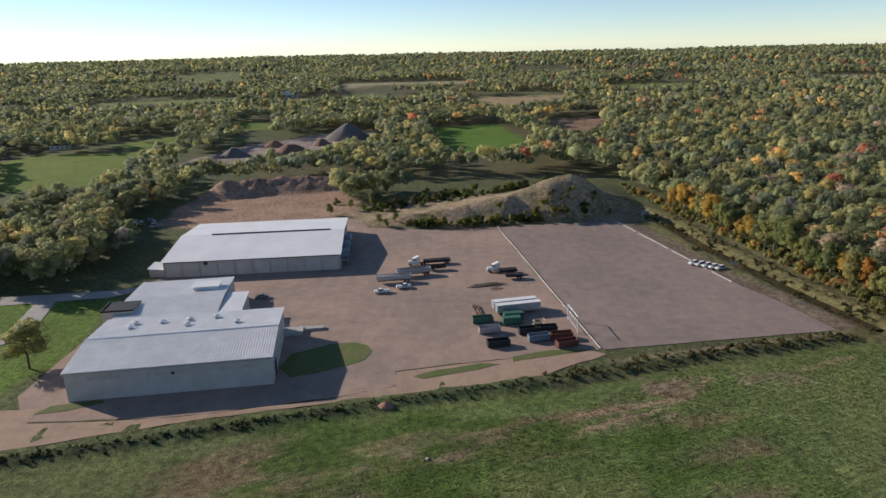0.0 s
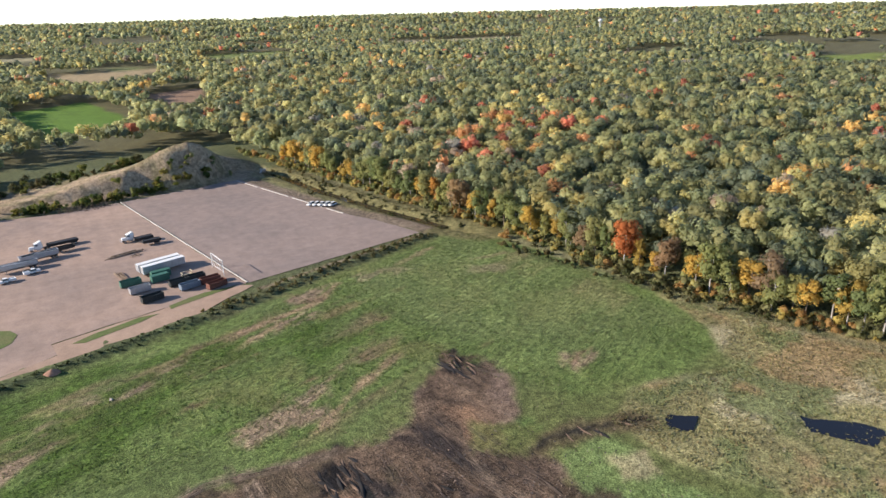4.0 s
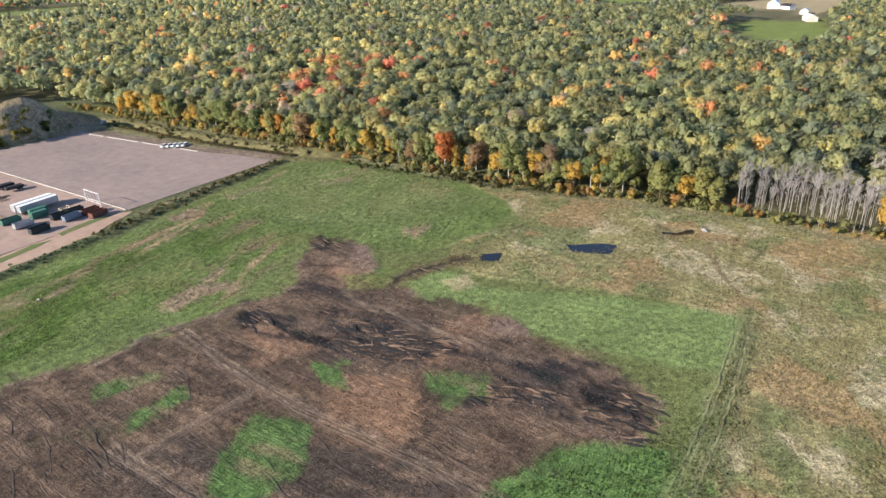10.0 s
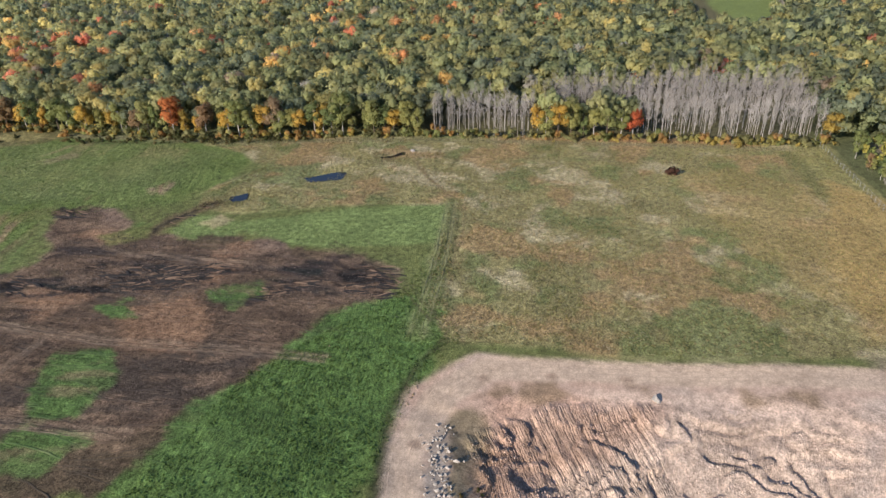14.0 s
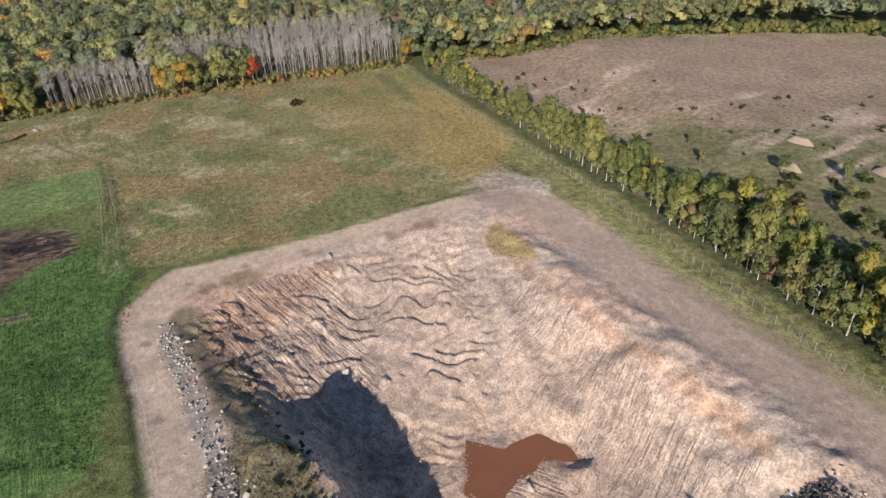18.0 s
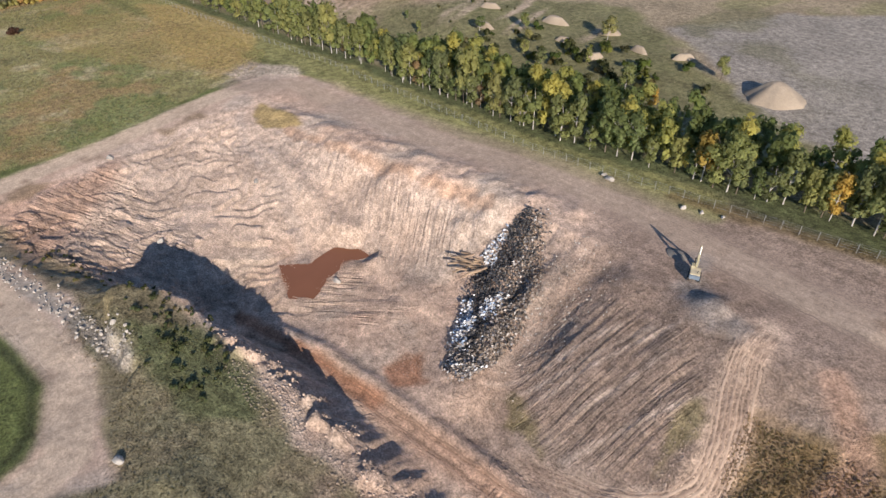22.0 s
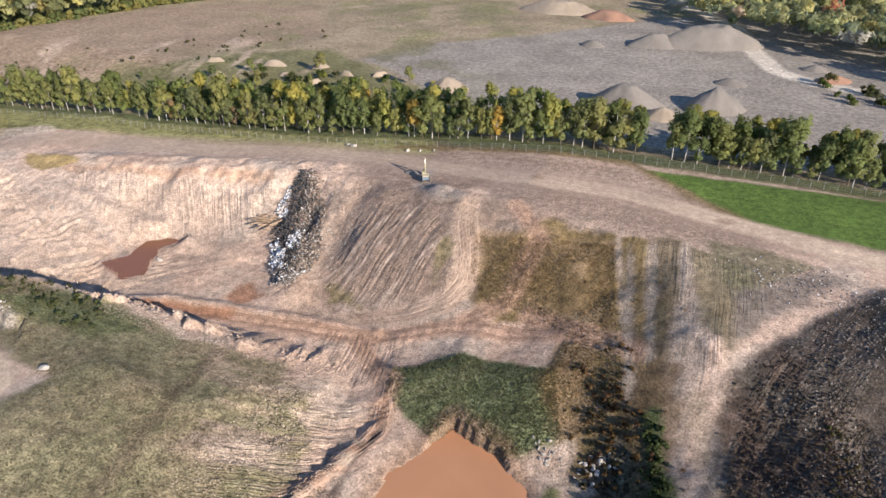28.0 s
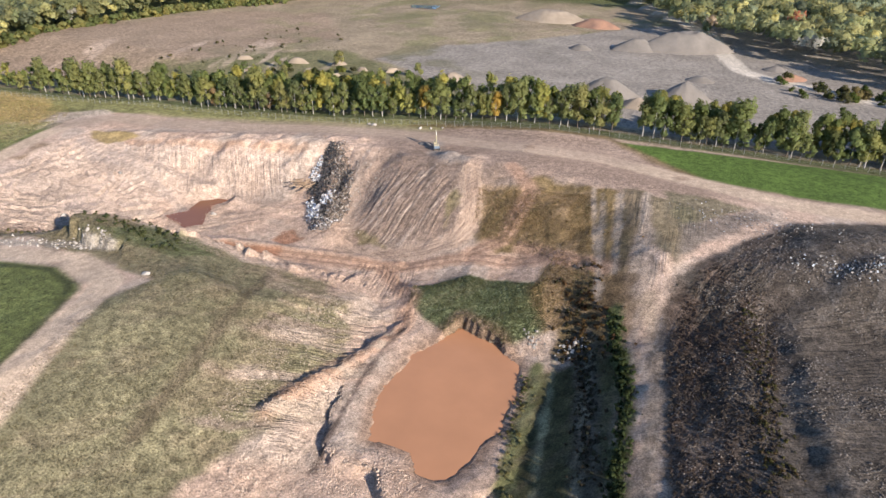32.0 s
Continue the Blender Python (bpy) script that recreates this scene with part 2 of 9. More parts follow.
BLACKISH = painted("black_paint", (0.03, 0.035, 0.035), 0.55, 0.0, 0.3)
RUST = painted("rusty_red_paint", (0.16, 0.065, 0.045), 0.8, 0.0, 0.35)
BLUE_GREY = painted("blue_grey_paint", (0.16, 0.20, 0.25), 0.5, 0.0, 0.2)
CREAM = painted("cream_paint", (0.52, 0.44, 0.30), 0.6)
YELLOW = painted("machine_yellow", (0.34, 0.30, 0.20), 0.55)
TYRE = painted("tyre_rubber", (0.025, 0.025, 0.025), 0.9)
GLASS = glass_material()
STONE = surface("pale_rubble", (0.36, 0.33, 0.30), (0.24, 0.215, 0.19), 0.8, 6, 0.9, 0, 0.25, 0.4, 0.05, per_object=0.25)
WOOD = surface("grey_timber", (0.30, 0.22, 0.15), (0.20, 0.14, 0.10), 0.6, 6, per_object=0.25)
BARK = surface("bark", (0.13, 0.10, 0.075), (0.09, 0.07, 0.055), 0.8, 6)
PALE_BARK = surface("pale_bark", (0.36, 0.33, 0.305), (0.26, 0.24, 0.22), 0.8, 6, per_object=0.2)
GRAVEL = surface("grey_gravel", (0.185, 0.165, 0.148), (0.145, 0.13, 0.117), 0.12, 2.5, 0.95, 0, 0.2, 0.5, 0.08, world_space=True)
SAND = surface("pale_sand", (0.30, 0.245, 0.19), (0.235, 0.19, 0.145), 0.15, 2.5, 0.95, 0, 0.15, 0.4, 0.06, world_space=True)
REDSOIL = surface("red_soil", (0.30, 0.17, 0.115), (0.20, 0.12, 0.09), 0.12, 1.8, 0.95, 0, 0.25, 0.5, 0.1, world_space=True)
LEAF_GREEN = foliage("leaves_green", [(0.16, 0.195, 0.08), (0.21, 0.25, 0.095), (0.27, 0.285, 0.105), (0.19, 0.21, 0.095)], 0.22)
LEAF_LIME = foliage("leaves_yellow_green", [(0.27, 0.295, 0.11), (0.36, 0.345, 0.125), (0.25, 0.275, 0.11), (0.32, 0.30, 0.12)], 0.22)
LEAF_YELLOW = foliage("leaves_yellow", [(0.52, 0.36, 0.085), (0.60, 0.40, 0.10), (0.44, 0.32, 0.085)], 0.22)
LEAF_ORANGE = foliage("leaves_orange", [(0.55, 0.25, 0.065), (0.47, 0.23, 0.07), (0.60, 0.32, 0.075)], 0.22)
LEAF_RED = foliage("leaves_red", [(0.50, 0.13, 0.06), (0.52, 0.19, 0.065), (0.40, 0.14, 0.06)], 0.22)
LEAF_RUSSET = foliage("leaves_russet", [(0.34, 0.22, 0.12), (0.28, 0.20, 0.12), (0.38, 0.26, 0.13)], 0.22)
WOODS = woods_material("mixed_woods")
FAR_WOODS = woods_material("distant_woods", 0.0)
WEEDS = woods_material("weed_blades", 0.0)
POND_DARK = water_material("dark_pond_water", (0.012, 0.014, 0.02))
POND_CLAY = water_material("clay_brown_water", (0.42, 0.21, 0.115), 0.35)
DITCH_WATER = water_material("ditch_water", (0.05, 0.04, 0.025), 0.1)

# ---- plan arithmetic ----
TABLE = np.random.RandomState(7).rand(256, 256)


def lattice(x, y, seed=0):
    """Smooth value noise from 0 to 1 with one bump a metre."""
    x, y = np.asarray(x, float) + seed * 17.3, np.asarray(y, float) + seed * 41.7
    i, j = np.floor(x).astype(int), np.floor(y).astype(int)
    u, v = x - i, y - j
    u, v = u * u * (3 - 2 * u), v * v * (3 - 2 * v)
    a, b, c, d = (TABLE[(i + p) & 255, (j + q) & 255] for p, q in ((0, 0), (1, 0), (0, 1), (1, 1)))
    return (a * (1 - u) + b * u) * (1 - v) + (c * (1 - u) + d * u) * v


def fbm(x, y, size, seed=0, octaves=4):
    """Layered noise about zero, from -1 to 1, with its largest bumps of that many metres."""
    out, amp, total = 0, 1.0, 0
    for o in range(octaves):
        out = out + amp * (lattice(np.asarray(x) / size * 2**o, np.asarray(y) / size * 2**o, seed + o * 3) * 2 - 1)
        total += amp
        amp *= 0.55
    return out / total


def smooth(a, b, v):
    u = np.clip((np.asarray(v, float) - a) / (b - a), 0, 1)
    return u * u * (3 - 2 * u)


def line_distance(points, x, y, closed=False):
    """The distance to a line of points."""
    best = np.full(np.shape(x), 1e9)
    pairs = list(zip(points, points[1:] + points[:1])) if closed else list(zip(points, points[1:]))
    for (ax, ay), (bx, by) in pairs:
        dx, dy = bx - ax, by - ay
        u = np.clip(((x - ax) * dx + (y - ay) * dy) / (dx * dx + dy * dy + 1e-9), 0, 1)
        best = np.minimum(best, (x - ax - u * dx) ** 2 + (y - ay - u * dy) ** 2)
    return np.sqrt(best)


def inside(points, x, y):
    """How deep inside an outline a place lies; negative outside."""
    odd = np.zeros(np.shape(x), bool)
    for (ax, ay), (bx, by) in zip(points, points[1:] + points[:1]):
        if ay != by:
            odd ^= ((ay > y) != (by > y)) & (x < (bx - ax) * (y - ay) / (by - ay) + ax)
    d = line_distance(points, x, y, True)
    return np.where(odd, d, -d)


# Outlines of the plan, in metres.
PIT_RIM = [(6, -60), (16, -70), (23, -86), (29, -113), (29, -134), (16, -146), (-15, -150), (-45, -156), (-62, -160), (-86, -162), (-104, -164),
           (-124, -163), (-152, -161), (-172, -160), (-192, -151), (-202, -130), (-208, -105), (-216, -64), (-222, -20), (-216, 40), (-130, 60),
           (-100, 20), (-92, -20), (-92, -50), (-96, -78), (-92, -88), (-77, -91), (-58, -89), (-46, -84), (-40, -76), (-24, -70), (-8, -64)]
PIT_FLOOR = [(-40, -97), (-37, -108), (-42, -124), (-60, -131), (-98, -134), (-112, -126), (-128, -119), (-138, -110), (-148, -102), (-160, -103),
             (-172, -99), (-179, -90), (-182, -76), (-182, -55), (-176, -40), (-166, -10), (-150, 10), (-146, -30), (-148, -58), (-146, -75), (-138, -86),
             (-132, -108), (-110, -109), (-90, -107), (-70, -104), (-54, -97)]
CLAY_POND = [(-159, -100), (-170, -97), (-177, -91), (-180, -81), (-180, -70), (-178, -60), (-175, -53), (-171, -52), (-167, -57), (-157, -56), (-153, -68), (-153, -84)]
MEADOW = [(-140, -108), (-154, -117), (-175, -116), (-181, -102), (-170, -94), (-158, -93), (-143, -100)]
WASTE_HILL = [(-231, -153), (-219, -134), (-207, -117), (-207, -98), (-213, -64), (-218, -30), (-330, -30), (-330, -170), (-260, -165)]
PUDDLE = [(-42, -117), (-45.5, -123), (-43.5, -131), (-48, -135.5), (-52, -136), (-50.6, -130), (-52.4, -125), (-56.5, -117), (-53, -113), (-48, -115)]
PLATEAU_TOP = [(-46, -78), (-50, -87), (-57, -90.5), (-71, -93), (-80, -95), (-87, -98), (-100, -99.5), (-108, -99), (-118, -101.5), (-127, -103), (-132, -98), (-130, -85), (-132, -72), (-134, -56), (-132, -30), (-100, -30), (-92, -60), (-72, -74), (-52, -75)]
LANDFILL_ROAD = [(-98, -18), (-88, -42), (-81, -62), (-62, -67.2), (-44, -64), (-22, -58.8), (-4, -53.5), (14, -55), (25, -62), (30, -84), (38, -122), (41, -148), (30, -162), (0, -166),
                 (-30, -169), (-60, -176), (-95, -179), (-140, -176), (-175, -178), (-230, -166), (-330, -170)]
MOUND_RIDGE = [(-38, 352), (0, 352), (30, 352), (55, 360), (68, 358)]
DITCH = [(98, 362), (104, 340), (111, 287), (121, 238), (131, 200), (137, 188)]
FOREST_EDGE = [(105, 420), (122, 330), (136, 250), (147, 185), (153, 118), (160, 90), (168, 60), (177, 30), (184, -2), (190, -45), (197, -85), (203, -135), (207, -165)]
FENCE_LINE = [(205, -158), (140, -166), (72, -178), (0, -183), (-60, -184), (-105, -191), (-172, -202), (-262, -214), (-400, -226)]
LOT = [(19, 330), (82, 340), (104, 240), (121, 199), (41, 187)]
YARD_EDGE = [(-111, 150), (-74, 152), (-34, 161), (-19, 167), (-20, 175), (6, 181), (40.5, 187), (18.5, 330), (-10, 326), (-30, 330), (-48, 334), (-54, 350), (-62, 350),
             (-60, 325), (-128, 312), (-124, 250), (-122, 163)]
FRONT_ROAD = [(-190, 118), (-110, 138), (-69, 150), (-28, 160), (19, 170), (42, 184), (38, 186.5), (6, 180.5), (-20, 174.5), (-19, 166.5), (-34, 160.5), (-74, 151.5), (-111, 149.5), (-112, 157), (-190, 150)]


# Where machines and rain have grooved the earth: outline, direction of the grooves, their spacing and depth.
GROOVES = [
    ([(-103, -153), (-128, -157), (-138, -149), (-141, -132), (-125, -124), (-103, -128)], (0.25, 0.97), 2.4, 0.36),
    ([(14, -144), (-20, -150), (-80, -160), (-72, -145), (-60, -133), (-38, -127), (-16, -130)], (-0.62, 0.78), 2.6, 0.3),
    ([(4, -62), (19, -76), (24, -98), (4, -106), (-30, -103), (-42, -92), (-30, -76)], (-0.87, -0.5), 2.4, 0.6),
    ([(24, -100), (26, -132), (8, -142), (0, -126), (6, -108)], (-0.98, 0.2), 1.8, 0.12),
    ([(-176, -160), (-200, -157), (-202, -120), (-188, -110), (-181, -130)], (-0.13, 0.99), 1.9, 0.1),
    ([(-139, -99), (-122, -90), (-124, -76), (-124, -62), (-128, -44), (-147, -40), (-148, -75)], (0.83, 0.56), 2.4, 0.45),
    ([(-112, -118), (-140, -121), (-146, -106), (-136, -98), (-120, -106)], (-0.25, 0.97), 2.2, 0.5),
    ([(-64, -105), (-110, -114), (-112, -108), (-66, -100)], (0.3, 0.95), 2.2, 0.35),
    ([(-40, -128), (-62, -134), (-80, -136), (-76, -118), (-60, -112), (-44, -116)], (0.7, 0.71), 2.6, 0.4),
    ([(-231, -153), (-219, -134), (-207, -117), (-207, -98), (-213, -64), (-218, -30), (-228, -30), (-226, -100), (-232, -130)], (0.35, 0.94), 1.8, 0.3),
    ([(-231, -118), (-228, -90), (-231, -30), (-262, -30), (-262, -124)], (-0.91, -0.35), 2.6, 0.24),
    ([(-226, -150), (-230, -124), (-262, -126), (-262, -158)], (0.75, -0.66), 2.0, 0.3),
    ([(70, 106), (61, 78), (70, 28), (70, -8), (42, -28), (-4, -5), (-46, 44), (-60, 72), (-30, 92), (28, 82)], (0.12, -0.99), 1.3, 0.10),
    ([(-90, 112), (-20, 94), (30, 86), (62, 106), (98, 66), (142, 70), (148, 120), (124, 188), (60, 172), (-40, 148)], (0.92, 0.38), 2.2, 0.13),
    ([(-50, -46), (10, -46), (46, -38), (62, -28), (40, -16), (0, -8), (-40, -8)], (0.97, 0.24), 2.0, 0.16),
    ([(68, 54), (80, 42), (78, 30), (100, 4), (108, -26), (82, -32), (70, -12), (66, 10), (72, 26)], (0.9, -0.3), 2.4, 0.08),
    ([(-198, -158), (-216, -150), (-208, -122), (-200, -104), (-198, -124)], (-0.1, 0.99), 1.9, 0.09),
]


def groove_field(x, y):
    """How far across and along the grooves a place lies, and how deep they are there."""
    across, along, depth = np.zeros(np.shape(x)), np.zeros(np.shape(x)), np.zeros(np.shape(x))
    bend = 0.9 * fbm(x, y, 15, 91, 2)
    for outline, (dx, dy), gap, d in GROOVES:
        xs, ys = [p[0] for p in outline], [p[1] for p in outline]
        near = (x > min(xs)) & (x < max(xs)) & (y > min(ys)) & (y < max(ys))
        here = np.zeros(np.shape(x))
        if np.any(near):
            here[near] = d * smooth(0, 5, inside(outline, x[near], y[near]) + 2.0 * fbm(x[near], y[near], 6, 93, 2))
        use = here > depth
        across = np.where(use, ((x * dy - y * dx) + bend) / gap, across)
        along = np.where(use, (x * dx + y * dy) / gap, along)
        depth = np.maximum(depth, here)
    return across, along, depth


def terraces(v, sharp=0.82):
    """Steps with sharp edges."""
    return np.floor(v) + smooth(sharp, 1.0, v - np.floor(v))


def dug(x, y, z):
    """The pit, its slumps, banks, grooves and pond, cut into or laid on the ground."""
    # the pit
    deep, floor_gap = inside(PIT_RIM, x + 2.4 * fbm(x, y, 10, 43, 3), y + 2.4 * (1 - 2 * np.abs(fbm(x, y * 0.3, 6, 48, 2))) * smooth(-110, -96, y) * smooth(-74, -82, y) * smooth(-34, -44, x) + (2.6 + 3.4 * smooth(-110, -96, y) * smooth(-74, -82, y) * smooth(-34, -44, x)) * fbm(x, y, 8, 47, 4)), np.maximum(-inside(PIT_FLOOR, x, y), 0)
    u = np.where(deep > 0, deep / (deep + floor_gap + 1e-6), 0)
    u = u + (smooth(0, 1, u) - u) * 0.45
    # steep and hollow under the south rim, gentler to the north-east, bulging out where the tip is fed
    south = smooth(-134, -142, y) * smooth(-98, -88, x) * smooth(20, 0, x)
    north = smooth(-104, -96, y) * smooth(-40, -30, x)
    tip = smooth(-104, -114, x) * smooth(-128, -138, y) * smooth(-150, -140, x)
    u = np.clip(u, 0, 1)
    u = 1 - (1 - u) ** (1 + 1.2 * south + 0.4 * north)
    u = u ** (1 + 0.45 * tip)
    bottom = -7.3 - 1.2 * smooth(-74, -62, x) - 1.4 * smooth(-140, -152, x)
    rough = smooth(0, 6, deep) * (1 - 0.5 * smooth(0.9, 1, u))
    z = z * (1 - u) + bottom * u
    rough = rough * (1 - 0.85 * smooth(-82, -70, y) * smooth(-130, -122, x) * smooth(-88, -94, x))
    z = z + rough * (0.7 * fbm(x, y, 18, 2, 3) + 0.12 * fbm(x, y, 4, 17, 3))
    # slumped earth in lobes with small sharp scarps
    slump = smooth(2, 9, deep) * smooth(-138, -126, y + 0.12 * x) * smooth(-66, -50, x) + 0.6 * smooth(-128, -138, x) * smooth(-152, -146, x) * smooth(-112, -96, y) * smooth(0, 3, deep)
    scarp = 6.0 * fbm(x + 2 * fbm(x, y, 9, 18, 2), y, 21, 5, 3) + 0.3 * fbm(x, y, 4, 19, 2)
    z = z + 1.0 * slump * (terraces(scarp, 0.88) - scarp * 0.8)
    cliff = smooth(-1, 3, deep) * smooth(0.98, 0.8, u) * smooth(-108, -99, y) * smooth(-76, -83, y) * smooth(-34, -44, x) * smooth(-142, -130, x)
    z = z + 0.75 * cliff * (terraces(3.2 * fbm(x, y, 7, 55, 3)) - 2.2 * fbm(x, y, 7, 55, 3))
    across, along, groove = groove_field(x, y)
    z = z + 0.6 * groove * (1 - 2.4 * np.abs(fbm(across, along * 0.12, 1.0, 95, 3)))
    # the shallow bed of the red puddle
    bed = inside(PUDDLE, x + 1.5 * fbm(x, y, 4, 58, 2), y)
    z = np.where(bed > -5, z + (-8.45 - 0.12 * np.clip(bed, -3, 2) - z) * smooth(-5, 0, bed), z)
    # basins cut lower for the pond, the meadow hump between the pit and the pond
    z = z + 4.2 * smooth(-8, 8, inside(MEADOW, x, y))
    # windrow along the south rim, banks beside the haul track
    z = z + 0.8 * np.exp(-(line_distance([(12, -149), (-20, -155), (-55, -163), (-88, -168)], x, y) / 3.5) ** 2) * (1 + 1.4 * fbm(x, y, 6, 4))
    z = z + 1.2 * np.exp(-(line_distance([(-60, -105), (-75, -110), (-101, -115), (-118, -117.5), (-130, -119)], x, y) / 2.0) ** 2) * (1 + 0.5 * fbm(x, y, 6, 6))
    z = z + 1.6 * np.exp(-(line_distance([(-146, -94), (-143, -80), (-140, -66), (-136, -50)], x, y) / 2.2) ** 2) * (1 + 0.5 * fbm(x, y, 6, 7))
    # tipping face under the excavator
    z = z + 3.0 * np.exp(-(line_distance([(-88, -146), (-94, -136), (-101, -127)], x, y) / 6.0) ** 2) * (1 + 0.5 * fbm(x, y, 6, 8))
    z = z + 1.8 * np.exp(-(line_distance([(-128, -160), (-136, -157)], x, y) / 4.0) ** 2) * (1 + 0.5 * fbm(x, y, 5, 9))
    # the plateau ends in a crumbling edge above the haul track
    lip = inside(PLATEAU_TOP, x + 1.6 * fbm(x, y, 5, 65, 3), y + 4.0 * fbm(x, y * 0.4, 5, 66, 3))
    z = z + smooth(-0.4, 1.2, lip) * (7.7 + 0.13 * (x + 84) + 0.26 * (y + 70) - z) * smooth(-70, -80, y) * (1 - smooth(-112, -126, x) * smooth(-92, -84, y))
    # gullies cut into the slope below it
    flute = smooth(1.5, -1.5, lip) * smooth(-10, -2, lip) * smooth(-74, -80, y) * smooth(-30, -38, x) * smooth(-134, -120, x)
    z = z + flute * (1.3 - 3.4 * np.abs(fbm(x + 0.35 * y, 0.25 * y, 4.5, 67, 3)))
    # the shoulder between the meadow and the weedy rows
    z = z + 1.6 * np.exp(-(line_distance([(-172, -121), (-184, -114), (-191, -108)], x, y) / 9) ** 2)
    # the dark waste hill rises in two steps
    hill = inside(WASTE_HILL, x, y) + 1.5 * fbm(x, y, 9, 13, 3)
    z = z + 4.0 * smooth(0, 19, hill) + 2.0 * smooth(21, 28, hill) * smooth(-150, -122, y) + smooth(0, 6, hill) * 0.35 * fbm(x, y, 4, 12)
    # the clay pond's basin and shore
    shore = inside(CLAY_POND, x, y) + 1.2 * fbm(x, y, 5, 57, 3)
    z = np.where(shore > 0, np.minimum(z, -8.0 - 0.35 * np.minimum(shore, 4)), np.where(shore > -9, np.maximum(z, -7.98 + 0.22 * np.minimum(-shore, 5)), z))
    return z


def height(x, y):
    """The ground's height over the yard: a flat field and yard, the landfill that rises to the west and south, its pit, heaps and ditches."""
    x, y = np.asarray(x, float), np.asarray(y, float)
    fill = np.clip((8 - x) * 0.07, 0, 11.0) * smooth(20, -30, y) * (1 - smooth(-700, -900, x))
    rise = 3.0 * smooth(-98, -150, y) * smooth(80, 25, x)
    z = (fill + rise) * smooth(-900, -420, y) * smooth(-900, -400, x)
    z = z + (8 - z) * smooth(-204, -250, y + 0.06 * x) * smooth(330, 150, x) * smooth(-900, -700, y)
    # lower ground west of the pond
    z = z - 7.5 * smooth(-126, -104, y) * smooth(-150, -188, x) * smooth(200, 100, y) * (1 - smooth(-232, -330, x))
    near = (x > -345) & (x < 60) & (y > -200) & (y < 75)
    if np.any(near):
        z = np.array(z)
        z[near] = dug(x[near], y[near], z[near])
    # the quarry mound behind the yard
    crest = np.interp(x, [-45, 20, 60, 95], [346, 351, 354, 370])
    peak = np.interp(x, [-50, -10, 30, 52, 60, 68, 80, 104], [0, 5, 13, 21, 22.5, 19, 10, 0])
    behind = y - crest + 3 * fbm(x, y, 14, 15, 2)
    z = z + peak * np.where(behind < 0, np.clip(1 + behind / (3 + peak * 0.75), 0, 1), np.clip(1 - behind / 80, 0, 1) ** 1.3) * (1 + 0.08 * fbm(x, y, 12, 14))
    # the overgrown bank between the yard's road and the field, the ditch and the field's hollows
    z = z + 0.9 * np.exp(-(line_distance([(-190, 112), (-110, 132), (-28, 155), (25, 168), (60, 180), (118, 193)], x, y) / 3.0) ** 2)
    z = z - 1.7 * np.exp(-(line_distance(DITCH, x, y) / 3.2) ** 2) + 0.8 * np.exp(-((line_distance(DITCH, x, y) - 8) / 4) ** 2) * smooth(185, 200, y)
    for cx, cy, r in ((125, 29, 9), (99, 49, 5), (155, 12, 6), (79, 93, 5)):
        z = z - 0.8 * np.exp(-(((x - cx) / r) ** 2 + ((y - cy) / r) ** 2))
    field = smooth(-8, 4, y + 60) * smooth(180, 165, y)
    z = z + 0.22 * fbm(x, y, 7, 20, 3) * (field + 0.3) * smooth(400, 250, np.abs(x)) * (1 - smooth(-2, 3, inside(YARD_EDGE, x, y))) * (1 - smooth(-2, 3, inside(LOT, x, y)))
    # red heaps behind the long warehouse
    z = z + 9 * np.clip(1 - line_distance([(-150, 420), (-125, 432), (-92, 440)], x, y) / 17, 0, 1) * (1 + 0.3 * fbm(x, y, 8, 25))
    # distant rolling land
    far = np.hypot(x, y)
    z = z + smooth(700, 2500, far) * 9 * fbm(x, y, 900, 30, 3) + 35 * smooth(1400, 4700, far) ** 1.2
    return z


def level(x, y):
    return float(height(np.array([x]), np.array([y]))[0])


def make_mesh(name, verts, faces, material=None, cover=None, shade=False, grain=None, normals=None):
    """A mesh from arrays of places and of triangles or quads."""
    me = bpy.data.meshes.new(name)
    verts, faces = np.asarray(verts, np.float32), np.asarray(faces, np.int32)
    k = faces.shape[1]
    me.vertices.add(len(verts))
    me.vertices.foreach_set("co", verts.ravel())
    me.loops.add(faces.size)
    me.loops.foreach_set("vertex_index", faces.ravel())
    me.polygons.add(len(faces))
    me.polygons.foreach_set("loop_start", np.arange(0, faces.size, k, dtype=np.int32))
    me.polygons.foreach_set("loop_total", np.full(len(faces), k, np.int32))
    if shade:
        me.polygons.foreach_set("use_smooth", np.ones(len(faces), bool))
    me.update(calc_edges=True)
    if normals is not None:
        me.attributes.new("custom_normal", "FLOAT_VECTOR", "POINT").data.foreach_set("vector", np.asarray(normals, np.float32).ravel())
    if cover is not None:
        a = me.attributes.new("cover", "FLOAT_COLOR", "POINT")
        a.data.foreach_set("color", (cover if np.shape(cover)[1] == 4 else np.c_[cover, np.ones(len(cover))]).astype(np.float32).ravel())
    if grain is not None:
        me.attributes.new("grain", "FLOAT", "POINT").data.foreach_set("value", np.asarray(grain, np.float32))
    if material:
        me.materials.append(material)
    return me


# ---- the ground ----
def steps(stretches, far=4880.0, grow=1.07):
    """Grid lines: even stretches (from, to, step), then ever wider out to the horizon."""
    mid = [v for lo, hi, step in stretches for v in np.arange(lo, hi, step)]
    up, down, s = [mid[-1]], [mid[0]], 1.0
    while up[-1] < far or down[-1] > -far:
        s *= grow
        up.append(up[-1] + s)
        down.append(down[-1] - s)
    return np.array([v for v in reversed(down[1:]) if v > -far - 400] + mid + [v for v in up[1:] if v < far + 400])


